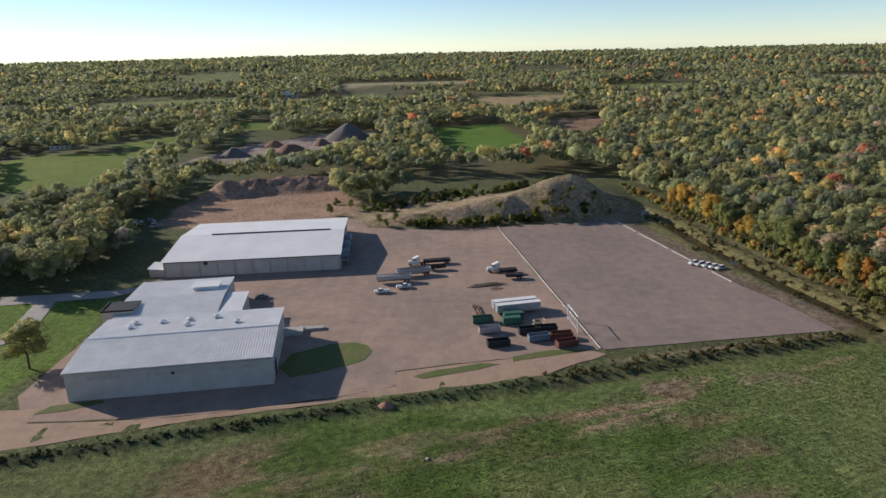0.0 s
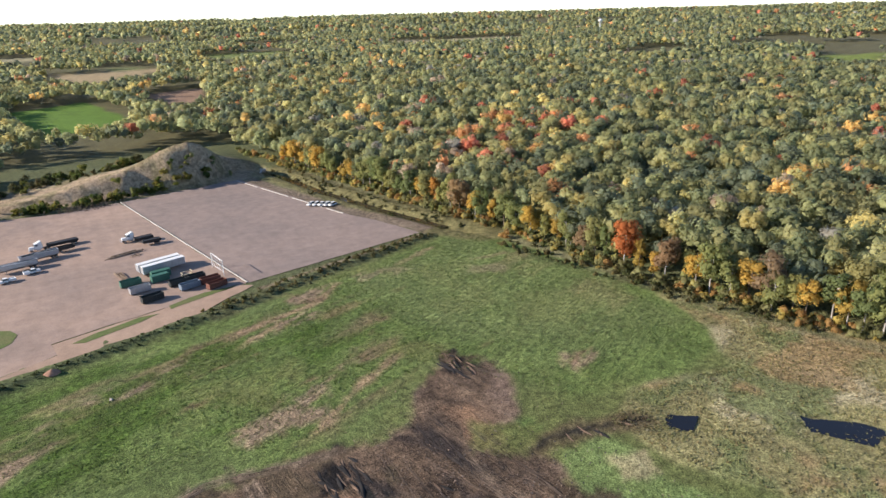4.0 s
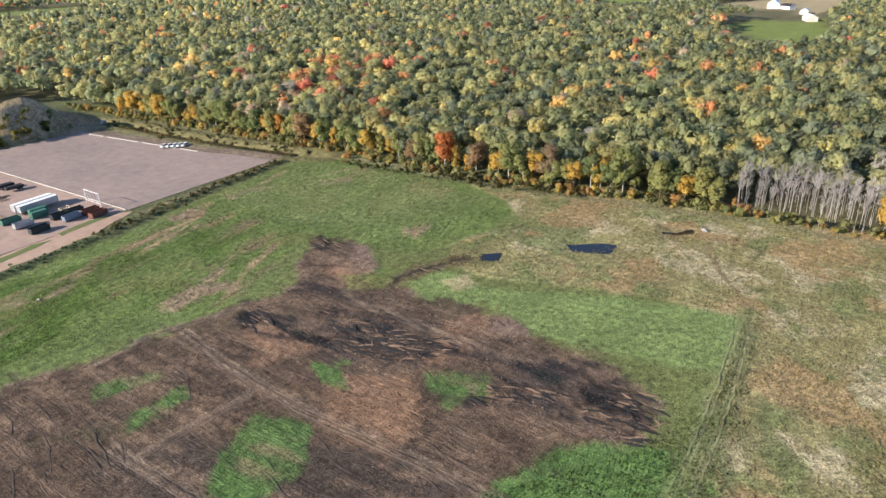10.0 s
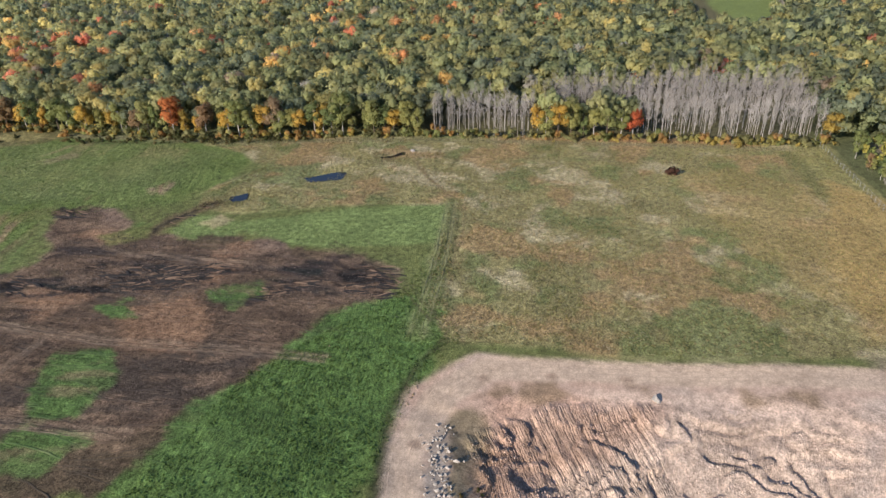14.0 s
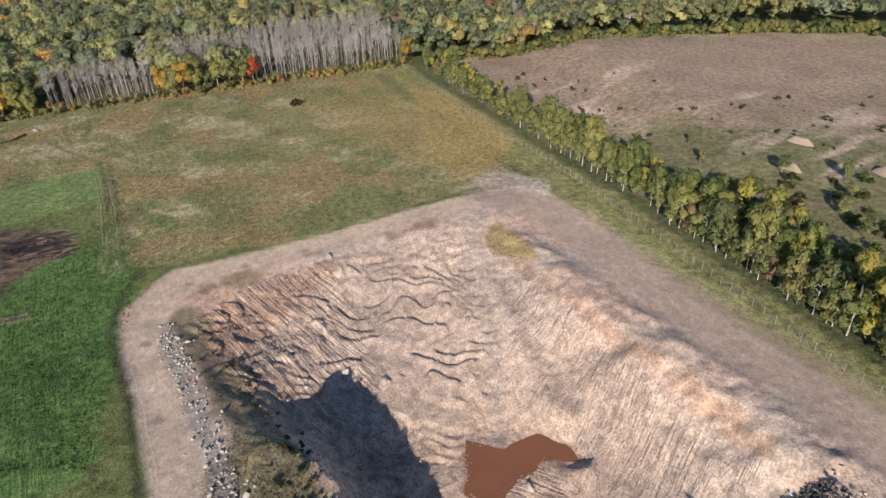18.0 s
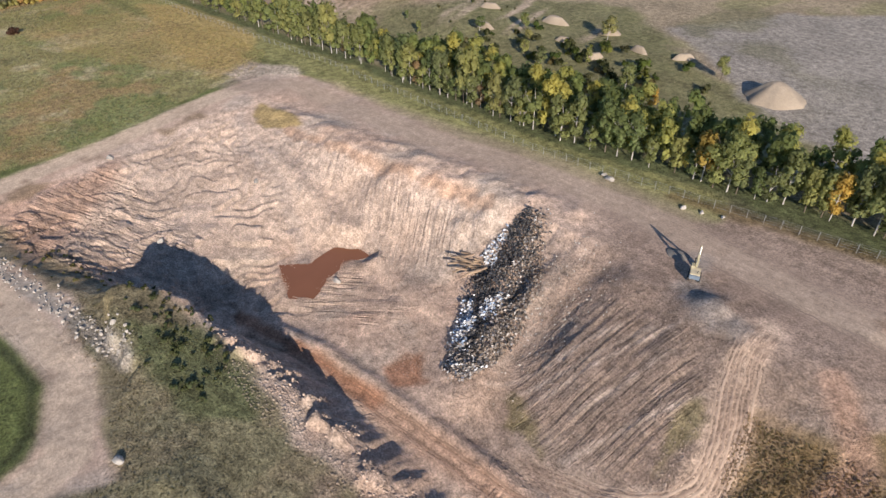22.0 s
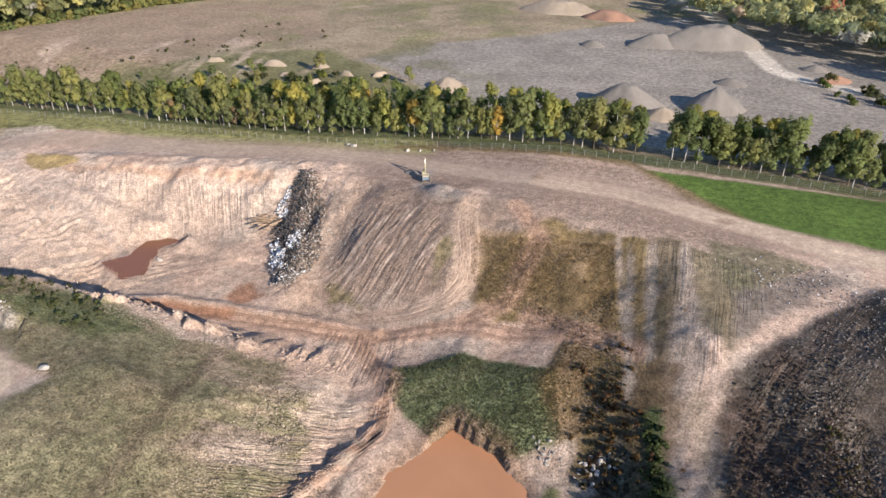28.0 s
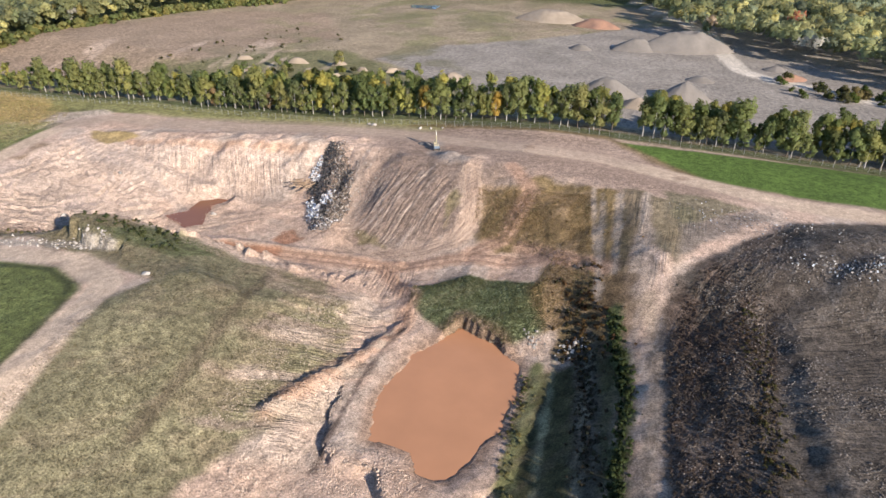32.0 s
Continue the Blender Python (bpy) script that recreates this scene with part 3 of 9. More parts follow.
XS = steps([(-262, -192, 1.1), (-192, 30, 0.65), (30, 216, 1.25)])
YS = steps([(-216, -162, 1.1), (-162, -54, 0.65), (-54, 200, 1.25)])
# somewhat finer rows over the gravel pit to the south and the yard to the north
YS = np.unique(np.concatenate([YS, np.arange(-480, -216, 2.6), np.arange(200, 460, 3.0), np.arange(460, 900, 9.0)]).round(2))
XS = np.unique(np.concatenate([XS, np.arange(-330, -262, 2.6), np.arange(216, 300, 3.0), np.arange(-460, -330, 7.0)]).round(2))
GX, GY = np.meshgrid(XS, YS)
GX, GY = GX.ravel(), GY.ravel()
GZ = height(GX, GY)
COVER = np.tile(np.array([0.10, 0.11, 0.05]), (len(GX), 1))


def lay(mask, colour, spread=0.0, size=6.0, seed=0):
    """Covers the ground with a colour where the mask says so."""
    at = np.nonzero(mask > 0.004)[0]
    tone = np.array(colour)[None, :] * (1 + spread * fbm(GX[at], GY[at], size, seed + 50, 3))[:, None]
    COVER[at] += (tone - COVER[at]) * mask[at, None]


def patch(points, edge=1.2, ragged=3.0, size=9.0, seed=0):
    """The mask of an outline with a ragged edge."""
    xs, ys = [p[0] for p in points], [p[1] for p in points]
    near = (GX > min(xs) - 15) & (GX < max(xs) + 15) & (GY > min(ys) - 15) & (GY < max(ys) + 15)
    out = np.zeros(len(GX))
    x, y = GX[near], GY[near]
    out[near] = smooth(-edge, edge, inside(points, x, y) + ragged * fbm(x, y, size, seed, 4))
    return out


def strip(points, width, edge=0.8, ragged=0.6, size=6.0, seed=0):
    xs, ys = [p[0] for p in points], [p[1] for p in points]
    near = (GX > min(xs) - 20) & (GX < max(xs) + 20) & (GY > min(ys) - 20) & (GY < max(ys) + 20)
    out = np.zeros(len(GX))
    x, y = GX[near], GY[near]
    out[near] = smooth(edge, -edge, line_distance(points, x, y) - width / 2 + ragged * fbm(x, y, size, seed, 3))
    return out


def blotch(size, seed, lo, hi):
    return smooth(lo, hi, fbm(GX, GY, size, seed, 4))


RELIEF, GRAIN = np.full(len(GX), 0.3), np.ones(len(GX))
GRASS, LUSH, DRY, OLIVE = (0.122, 0.138, 0.048), (0.115, 0.16, 0.046), (0.27, 0.215, 0.10), (0.13, 0.125, 0.05)
BROWN, DARK, PINK, GREY = (0.17, 0.115, 0.075), (0.075, 0.055, 0.045), (0.40, 0.285, 0.215), (0.31, 0.27, 0.245)
CLAY, TAN, STRAW, LITTER = (0.27, 0.125, 0.07), (0.44, 0.335, 0.26), (0.33, 0.25, 0.11), (0.10, 0.08, 0.045)

# far country: woods, fields between them
lay(blotch(260, 3, 0.12, 0.2) * smooth(1000, 1200, np.hypot(GX, GY)), (0.15, 0.17, 0.06), 0.2, 40)
lay(smooth(440, 480, GY) * (1 - blotch(260, 3, 0.20, 0.3)), (0.11, 0.10, 0.05), 0.3, 12)
lay(smooth(160, 210, GX) * smooth(-170, -140, GY), (0.11, 0.10, 0.05), 0.3, 12)
FAR_FIELDS = [
    ([(-398, 571), (-397, 618), (-297, 622), (-272, 556), (-259, 460), (-311, 441)], (0.15, 0.20, 0.035)),
    ([(-350, 674), (-316, 749), (-287, 707), (-300, 629)], (0.15, 0.20, 0.04)),
    ([(-27, 761), (46, 805), (70, 624), (47, 602), (-7, 566)], (0.11, 0.19, 0.03)),
    ([(-292, 871), (-242, 882), (-217, 784), (-266, 793)], (0.13, 0.19, 0.04)),
    ([(26, 1239), (216, 1208), (80, 1013), (40, 1064)], (0.36, 0.27, 0.15)),
    ([(110, 830), (182, 856), (161, 743), (118, 691)], (0.28, 0.18, 0.12)),
    ([(819, 249), (884, 154), (689, 100), (640, 150)], (0.16, 0.20, 0.05)),
    ([(1040, 364), (1256, 297), (1256, 187), (960, 182)], (0.32, 0.26, 0.15)),
    ([(802, -120), (816, -216), (537, -179), (550, -140)], (0.16, 0.20, 0.06)),
    ([(1075, 581), (1193, 529), (1056, 463), (980, 500)], (0.17, 0.21, 0.05)),
    ([(300, 1500), (520, 1560), (560, 1440), (360, 1400)], (0.17, 0.20, 0.06)),
    ([(-700, 1300), (-420, 1400), (-440, 1260), (-650, 1180)], (0.17, 0.20, 0.06)),
    ([(-300, 1750), (40, 1800), (20, 1640), (-260, 1600)], (0.34, 0.30, 0.18)),
    ([(900, 1750), (1300, 1600), (1200, 1480), (880, 1600)], (0.34, 0.29, 0.17)),
]
for n, (outline, colour) in enumerate(FAR_FIELDS):
    lay(patch(outline, 4, 4, 30, n), colour, 0.12, 25, n)
lay(patch([(-236, 552), (-211, 639), (-151, 722), (-93, 752), (-86, 688), (-144, 585), (-190, 540)], 4, 10, 20, 3), (0.30, 0.24, 0.21), 0.4, 10, 3)
lay(patch([(-165, 345), (-166, 415), (-129, 440), (-86, 455), (-60, 391), (-58, 352), (-108, 330)], 3, 5, 14, 4), (0.36, 0.235, 0.165), 0.25, 10, 4)
lay(np.clip(1 - line_distance([(-150, 424), (-125, 436), (-88, 444)], GX, GY) / 14, 0, 1) * blotch(6, 8, -0.4, 0.2), (0.13, 0.085, 0.07), 0.4, 5, 4)

# the big field
lay(patch([(-300, 110), (-110, 136), (-20, 158), (60, 176), (118, 196), (140, 190), (152, 118), (160, 90), (178, 30), (205, -150), (60, -170), (-120, -20), (-300, -20)], 2, 1), GRASS, 0.18, 12, 2)
lay(patch([(-40, 150), (60, 172), (130, 192), (143, 160), (150, 112), (140, 64), (108, 62), (84, 70), (64, 104), (30, 84), (-20, 92), (-60, 100)], 3, 6, 25, 5) * 0.85, LUSH, 0.25, 9, 3)
lay(blotch(22, 7, 0.05, 0.4) * smooth(60, 80, GY) * smooth(190, 170, GY) * smooth(150, 130, GX) * 0.45, (0.12, 0.15, 0.055), 0.2, 6)
# torn turf in long strips running along the field
SLANT = GX * 0.94 + GY * 0.34
ACROSS = -GX * 0.34 + GY * 0.94
lay(smooth(0.12, 0.42, fbm(SLANT * 0.22, ACROSS, 8, 11, 4)) * patch([(-60, 96), (-20, 95), (30, 88), (60, 106), (70, 150), (40, 158), (-70, 140)], 6, 6) * 0.85, (0.18, 0.13, 0.075), 0.3, 4, 5)
lay(smooth(0.2, 0.5, fbm(SLANT * 0.3, ACROSS, 10, 13, 4)) * patch([(20, 150), (60, 160), (118, 188), (140, 180), (140, 100), (90, 90), (60, 120)], 6, 6) * 0.7, (0.22, 0.16, 0.085), 0.3, 4, 6)
for line in ([(27, 150), (55, 158), (66, 168)], [(22, 140), (40, 150)], [(28, 92), (44, 104), (60, 112)], [(92, 172), (112, 180)], [(118, 160), (132, 158)]):
    lay(strip(line, 2.4, 1.2, 1.6, 4, 3) * 0.8, (0.33, 0.22, 0.14), 0.2, 3)

# bare dark soil
BARE = [(69, 103), (80, 92), (72, 76), (63, 66), (62, 52), (56, 46), (59, 35), (71, 18), (63, 7), (69, -10), (62, -26), (46, -26), (37, -14), (24, -14), (0, -10), (-17, 6),
        (-42, 38), (-60, 70), (-30, 90), (-6, 84), (26, 70), (30, 81), (47, 84)]
lay(patch(BARE, 1.5, 6, 10, 8), (0.18, 0.125, 0.092), 0.35, 6, 7)
lay(patch([(26, 72), (47, 82), (60, 66), (56, 46), (50, 30), (62, 8), (66, -8), (60, -24), (46, -22), (40, 0), (34, 22), (22, 44), (10, 56)], 2, 5, 8, 9) * blotch(9, 21, -0.35, 0.25), DARK, 0.35, 4, 8)
lay(patch([(-50, 60), (-20, 80), (6, 62), (10, 30), (20, 4), (0, -6), (-30, 20)], 4, 6, 12, 10) * 0.75, (0.115, 0.088, 0.07), 0.3, 7, 9)
lay(patch([(12, 46), (30, 30), (36, 8), (22, 2), (6, 24)], 4, 5, 8, 11) * 0.8, (0.21, 0.125, 0.08), 0.25, 5, 10)
# green tongues in the soil
for outline in ([(4, 39), (8, 26), (-11, 20), (-40, 8), (-44, 14), (-13, 28)], [(-3, -7), (8, -9), (35, -18), (48, -29), (52, -44), (24, -52), (-40, -50), (-60, -20), (-24, -4)],
                [(34, 18), (42, 8), (50, 4), (44, 16)], [(-34, 66), (-18, 60), (-8, 50), (-22, 54)], [(-44, 30), (-30, 34), (-24, 26), (-40, 18)], [(56, 62), (66, 60), (70, 68), (60, 72)]):
    lay(patch(outline, 1.2, 3.5, 6, 12), (0.10, 0.16, 0.045), 0.25, 4, 11)
lay(patch([(67, 55), (81, 57), (79, 36), (99, 5), (111, -27), (81, -33), (73, -11), (68, 11), (71, 18), (72, 32), (60, 33), (59, 38)], 1.2, 2.2, 8, 13), (0.155, 0.205, 0.07), 0.12, 10, 12)
lay(patch([(74, 50), (82, 46), (80, 40), (72, 42)], 1, 2, 4, 14) * 0.7, (0.36, 0.29, 0.17), 0.2, 3)

# dry meadow to the east, with pale weeds, russet and lime patches
EAST = [(111, -27), (78, -33), (46, -40), (34, -52), (36, -84), (46, -132), (53, -158), (70, -172), (205, -160), (198, -85), (184, -2), (168, 58), (152, 112), (142, 74), (128, 58), (98, 64), (84, 58), (86, 40), (101, 8)]
lay(patch(EAST, 1.5, 2.5, 10, 15), (0.25, 0.225, 0.105), 0.3, 9, 13)
lay(patch(EAST, 2, 2, 10, 15) * blotch(17, 31, 0.0, 0.3) * 0.9, (0.40, 0.345, 0.215), 0.2, 4, 14)
lay(patch(EAST, 2, 2, 10, 15) * blotch(15, 33, 0.08, 0.32) * 0.9, (0.165, 0.185, 0.075), 0.2, 4, 15)
lay(patch(EAST, 2, 2, 10, 15) * blotch(19, 35, 0.15, 0.35) * 0.85, (0.32, 0.225, 0.115), 0.2, 4, 16)
lay(patch([(150, -150), (175, -120), (150, -100), (110, -120), (70, -140), (60, -160), (95, -165)], 3, 9, 14, 17) * 0.55, (0.34, 0.25, 0.11), 0.2, 8, 17)
lay(strip([(60, -158), (80, -170), (100, -172)], 10, 3, 4, 6, 5) * 0.8, (0.42, 0.34, 0.26), 0.2, 4)
lay(strip([(184, -30), (190, -60), (196, -95), (200, -130)], 9, 3, 3, 8, 6) * 0.7, (0.34, 0.20, 0.10), 0.2, 5)
# faint lane along the wood's edge, and the ditch side scrub
lay(strip([(118, 330), (130, 260), (141, 190), (147, 150), (149, 115), (154, 90), (162, 60), (171, 30), (178, 0), (184, -45), (191, -85), (197, -135), (200, -158)], 5.5, 1.5, 1.5, 9, 7) * 0.75, (0.21, 0.195, 0.11), 0.15, 8)
lay(strip([(138, 150), (148, 112), (156, 85), (166, 52)], 5, 2, 2.5, 5, 9) * 0.7, (0.075, 0.085, 0.035), 0.3, 3)
# wheel tracks in the field
for line in ([(112, -28), (92, -34), (70, -36), (46, -42), (34, -50)], [(113, -31), (93, -37.5), (71, -40), (48, -45), (34, -54)], [(150, -2), (132, -12), (124, -20), (114, -28)], [(158, 4), (140, -6), (128, -16)]):
    lay(strip(line, 0.9, 0.6, 0.3, 4, 4) * 0.75, (0.20, 0.15, 0.09), 0.2, 3)
for line in ([(58, 70), (44, 52), (30, 40), (8, 22), (-10, 8)], [(60, 66), (46, 48), (33, 36), (11, 18), (-8, 4)], [(40, 60), (52, 30), (62, 0)], [(4, 78), (0, 50), (-14, 24)], [(-30, 70), (-8, 48), (24, 24), (40, 6)]):
    lay(strip(line, 0.7, 0.5, 0.3, 4, 6) * 0.7, (0.24, 0.17, 0.12), 0.2, 3)

# a dark winding creek, and ruts, peat and grass over the bare soil
CREEK = [(92, 54), (86, 56), (80, 58), (74, 60), (68, 61), (63, 59), (60, 53), (59, 47), (54, 44)]
lay(strip(CREEK, 6, 1.5, 2.5, 5, 71) * 0.8, (0.12, 0.085, 0.05), 0.3, 3, 71)
lay(strip(CREEK, 1.8, 0.7, 1.0, 3, 72) * 0.95, (0.022, 0.02, 0.018), 0.2, 3, 72)
for cx, cy, r in ((27, 76, 3), (28, 84, 2.5), (40, 59, 4), (26, 58, 2.5), (43, 40, 3.5), (32, 32, 2.5), (31, 45, 3), (38, 5, 3.5), (56, 7, 4), (55, -7, 4.5), (56, -25, 3), (61, -16, 3), (71, 105, 3), (72, 96, 2.5), (48, 52, 3.5), (52, 62, 3), (46, 74, 3.5), (20, 12, 2.5)):
    lay(patch([(cx - r, cy - r * 0.6), (cx, cy - r), (cx + r * 1.3, cy), (cx, cy + r)], 0.6, 2.6, 3, int(cx + cy)) * 0.95, (0.032, 0.026, 0.023), 0.3, 2, 73)
for line in ([(7, 91), (10, 66), (9, 47), (13, 24), (15, 6)], [(-28, 97), (-27, 65), (-25, 45)], [(39, 68), (48, 35), (54, 12), (56, -8)], [(-2, 90), (0, 66), (-2, 46)], [(20, 84), (24, 60), (22, 40), (26, 20)], [(-40, 80), (-14, 74), (20, 66)], [(-30, 40), (0, 36), (30, 28)]):
    lay(strip(line, 0.8, 0.5, 0.4, 4, 74) * 0.85, (0.055, 0.042, 0.034), 0.3, 2, 74)
    lay(strip([(a + 0.9, b) for a, b in line], 0.5, 0.4, 0.4, 4, 75) * 0.6, (0.25, 0.18, 0.13), 0.3, 2, 75)
for outline in ([(-17, 53), (-4, 59), (-6, 54), (-15, 50)], [(0, 39), (9, 30), (2, 18), (-9, 29)], [(-17, 76), (-3, 71), (-5, 67), (-18, 71)], [(42, 14), (38, 20), (48, 12)], [(24, 36), (30, 39), (29, 34)], [(30, 69), (36, 72), (35, 67)]):
    lay(patch(outline, 0.8, 2.2, 4, 76) * 0.9, (0.085, 0.13, 0.04), 0.25, 3, 76)
for line, wide in (([(-20, 129), (-11, 129), (12, 136), (26, 134)], 6), ([(48, 168), (58, 157)], 6), ([(33, 114), (50, 114)], 5), ([(-40, 118), (-10, 122), (10, 118)], 5), ([(96, 82), (103, 83)], 5), ([(119, 145), (126, 148)], 5), ([(60, 128), (74, 136)], 4)):
    lay(strip(line, wide, 1.5, 3.0, 4, 77) * smooth(-0.25, 0.25, fbm(SLANT * 0.3, ACROSS, 3, 78, 3)), (0.17, 0.115, 0.07), 0.35, 3, 77)
lay(smooth(0.0, 0.45, fbm(SLANT * 0.2, ACROSS, 14, 79, 4)) * patch([(-70, 140), (20, 160), (60, 172), (120, 190), (146, 112), (98, 66), (60, 108), (-20, 94), (-80, 110)], 5, 5) * 0.5, (0.085, 0.105, 0.04), 0.25, 5, 79)
lay(smooth(0.15, 0.5, fbm(GX, GY, 22, 80, 4)) * patch([(-70, 140), (20, 160), (60, 172), (120, 190), (146, 112), (98, 66), (60, 108), (-20, 94), (-80, 110)], 5, 5) * 0.55, (0.165, 0.16, 0.06), 0.25, 5, 80)
SOIL = [(70, 106), (78, 95), (69, 82), (61, 78), (62, 58), (70, 28), (60, 20), (70, -8), (62, -26), (42, -28), (20, -14), (0, -10), (-14, -8), (-30, -4), (-44, 14), (-60, 40), (-70, 72), (-30, 92), (-6, 86), (28, 82), (48, 84), (60, 96)]
STREAK = fbm((GX * 0.12 - GY * 0.99) * 0.2, GX * 0.99 + GY * 0.12, 4.0, 103, 5)
FINE = fbm((GX * 0.12 - GY * 0.99) * 0.1, GX * 0.99 + GY * 0.12, 1.8, 105, 3)
lay(patch(SOIL, 0.7, 6, 8, 100) * 0.92, (0.088, 0.060, 0.041), 0.35, 8, 100)
lay(patch(SOIL, 2, 4, 7, 100) * smooth(0.05, 0.25, FINE) * 0.5, (0.19, 0.13, 0.085), 0.25, 4, 101)
lay(patch([(4, 18), (14, 5), (19, -12), (-4, -5), (-12, 8), (-26, 30), (-30, 50), (-10, 44)], 3, 5, 9, 101) * 0.7, (0.062, 0.049, 0.040), 0.2, 6, 102)
for outline in ([(23, 37), (33, 22), (26, 8), (12, 6), (9, 24)], [(59, 33), (71, 27), (60, 19), (44, 18), (40, 2), (36, 22), (48, 28)], [(56, 84), (64, 82), (62, 66), (54, 66)], [(20, 70), (30, 64), (26, 50), (14, 54)]):
    lay(patch(outline, 2, 4, 6, 102) * 0.85, (0.24, 0.145, 0.088), 0.3, 3, 103)
for outline in ([(35, 85), (49, 76), (58, 50), (50, 36), (34, 26), (28, 46), (26, 62)], [(36, 6), (55, 8), (67, -8), (58, -26), (43, -27), (44, -14)]):
    lay(patch(outline, 2.5, 4, 6, 104) * smooth(-0.05, 0.1, STREAK), (0.075, 0.055, 0.045), 0.3, 3, 104)
    lay(patch(outline, 1.5, 3, 6, 105) * smooth(0.17, 0.24, STREAK), (0.018, 0.019, 0.018), 0.2, 2, 105)
for outline in ([(2, 38), (9, 27), (1, 18), (-13, 15), (-19, 24), (-9, 33)], [(-16, 58), (-2, 61), (-4, 54), (-20, 53)], [(37, 21), (47, 9), (38, 3), (30, 8)], [(-31, 30), (-19, 24), (-16, 8), (-30, 8)], [(23, 45), (28, 38), (22, 31), (19, 36)], [(-17, 76), (-3, 71), (-5, 67), (-18, 71)],
                [(-3, -5), (7, -13), (20, -14), (40, -19), (48, -34), (44, -46), (10, -50), (-40, -40), (-20, -8)]):
    lay(patch(outline, 0.8, 2.8, 4, 106) * (0.75 + 0.25 * smooth(-0.3, 0.1, FINE)), (0.085, 0.145, 0.042), 0.3, 3, 106)
for line in ([(9, 83), (8, 62), (9.6, 30), (14.5, 0), (17.6, -26)], [(-24, 52), (-19, 23), (-16, 0)], [(5.7, 45), (-20, 45)], [(49, 67), (52, 31), (54, 8)], [(28, 82), (2, 88), (-14, 84)]):
    for off in (0.0, 1.9):
        lay(strip([(a + off, b + off * 0.3) for a, b in line], 0.9, 0.5, 0.4, 4, 107) * 0.75, (0.25, 0.185, 0.13), 0.3, 2, 107)
        lay(strip([(a + off + 0.9, b) for a, b in line], 0.5, 0.4, 0.4, 4, 108) * 0.7, (0.055, 0.042, 0.034), 0.3, 2, 108)
for line in ([(113, -26), (77, -33.8), (50.5, -38.4), (33, -40.5)], [(113.4, -28.6), (73, -37.4), (52, -41), (33, -44)]):
    lay(strip(line, 5, 2, 1.5, 6, 109) * 0.5, (0.14, 0.18, 0.065), 0.2, 4, 109)
    lay(strip(line, 1.5, 0.6, 0.35, 4, 110) * 0.45, (0.27, 0.25, 0.13), 0.2, 3, 110)
    lay(strip([(a, b - 1.4) for a, b in line], 0.9, 0.5, 0.3, 4, 111) * 0.5, (0.07, 0.075, 0.035), 0.2, 3, 111)
for line in ([(56, -37), (76, -35), (94, -32), (109, -29)], [(58, -39.5), (78, -38), (98, -34)], [(138, -13), (157, -7), (165, -6)], [(145, -16), (161, -17)], [(40, -44), (60, -24), (72, 0)], [(42, -45), (62, -25), (74, -1)]):
    lay(strip(line, 0.9, 0.5, 0.3, 4, 81) * 0.8, (0.085, 0.085, 0.04), 0.25, 3, 81)

# torn brown turf lying in drifts, black peat turned up wet, and rich green where the grass is long
for outline in ([(-25, 134), (-8, 138), (10, 142), (23, 137), (3, 130), (-14, 133)], [(10, 100), (22, 107), (39, 112), (30, 97), (13, 95)], [(46, 166), (64, 171), (70, 166), (49, 159)], [(35, 149), (54, 156), (50, 148), (36, 144)], [(42, 118), (57, 121), (61, 120), (44, 115)],
                [(73, 171), (91, 171), (95, 165), (74, 164)], [(111, 157), (126, 149), (118, 142), (110, 151)], [(96, 86), (105, 82), (97, 76), (94, 81)], [(-33, 124), (-22, 135), (-20, 123), (-33, 111)]):
    lay(patch(outline, 1.5, 4, 5, 112) * smooth(-0.4, 0.0, fbm(SLANT * 0.25, ACROSS, 3.2, 113, 4)) * 0.9, (0.28, 0.20, 0.135), 0.3, 3, 112)
for outline in ([(-60, 146), (-10, 152), (24, 146), (30, 124), (14, 108), (-30, 100), (-70, 110)], [(30, 140), (60, 150), (66, 130), (40, 120)]):
    lay(patch(outline, 4, 8, 12, 114) * smooth(-0.2, 0.2, fbm(SLANT * 0.3, ACROSS, 7, 115, 4)) * 0.85, (0.062, 0.105, 0.018), 0.25, 4, 114)
lay(patch([(70, 170), (125, 185), (146, 130), (140, 80), (100, 90), (70, 130)], 5, 8, 14, 116) * 0.5, (0.155, 0.185, 0.07), 0.25, 5, 116)
for outline in ([(23, 79), (29, 80), (30, 71), (22, 72)], [(41, 67), (43, 51), (46, 38), (43, 32), (38, 42), (37, 57)], [(27, 56), (36, 29), (50, 18), (50, 29), (35, 49)], [(35, 6), (41, 7), (53, -8), (42, -2)], [(62, -12), (62, -20), (55, -26), (45, -29), (48, -18), (47, -13)], [(67, 104), (73, 103), (72, 96), (66, 97)]):
    lay(patch(outline, 0.8, 3.0, 4, 117) * smooth(-0.32, -0.12, STREAK + 0.6 * FINE), (0.014, 0.012, 0.012), 0.3, 2, 117)
    lay(patch(outline, 3, 5, 5, 118) * smooth(0.12, 0.3, FINE) * 0.6, (0.23, 0.15, 0.10), 0.3, 2, 118)
lay(patch([(58, 77), (70, 66), (62, 58), (53, 66)], 1, 2.5, 4, 119) * 0.8, (0.14, 0.145, 0.05), 0.4, 2, 119)

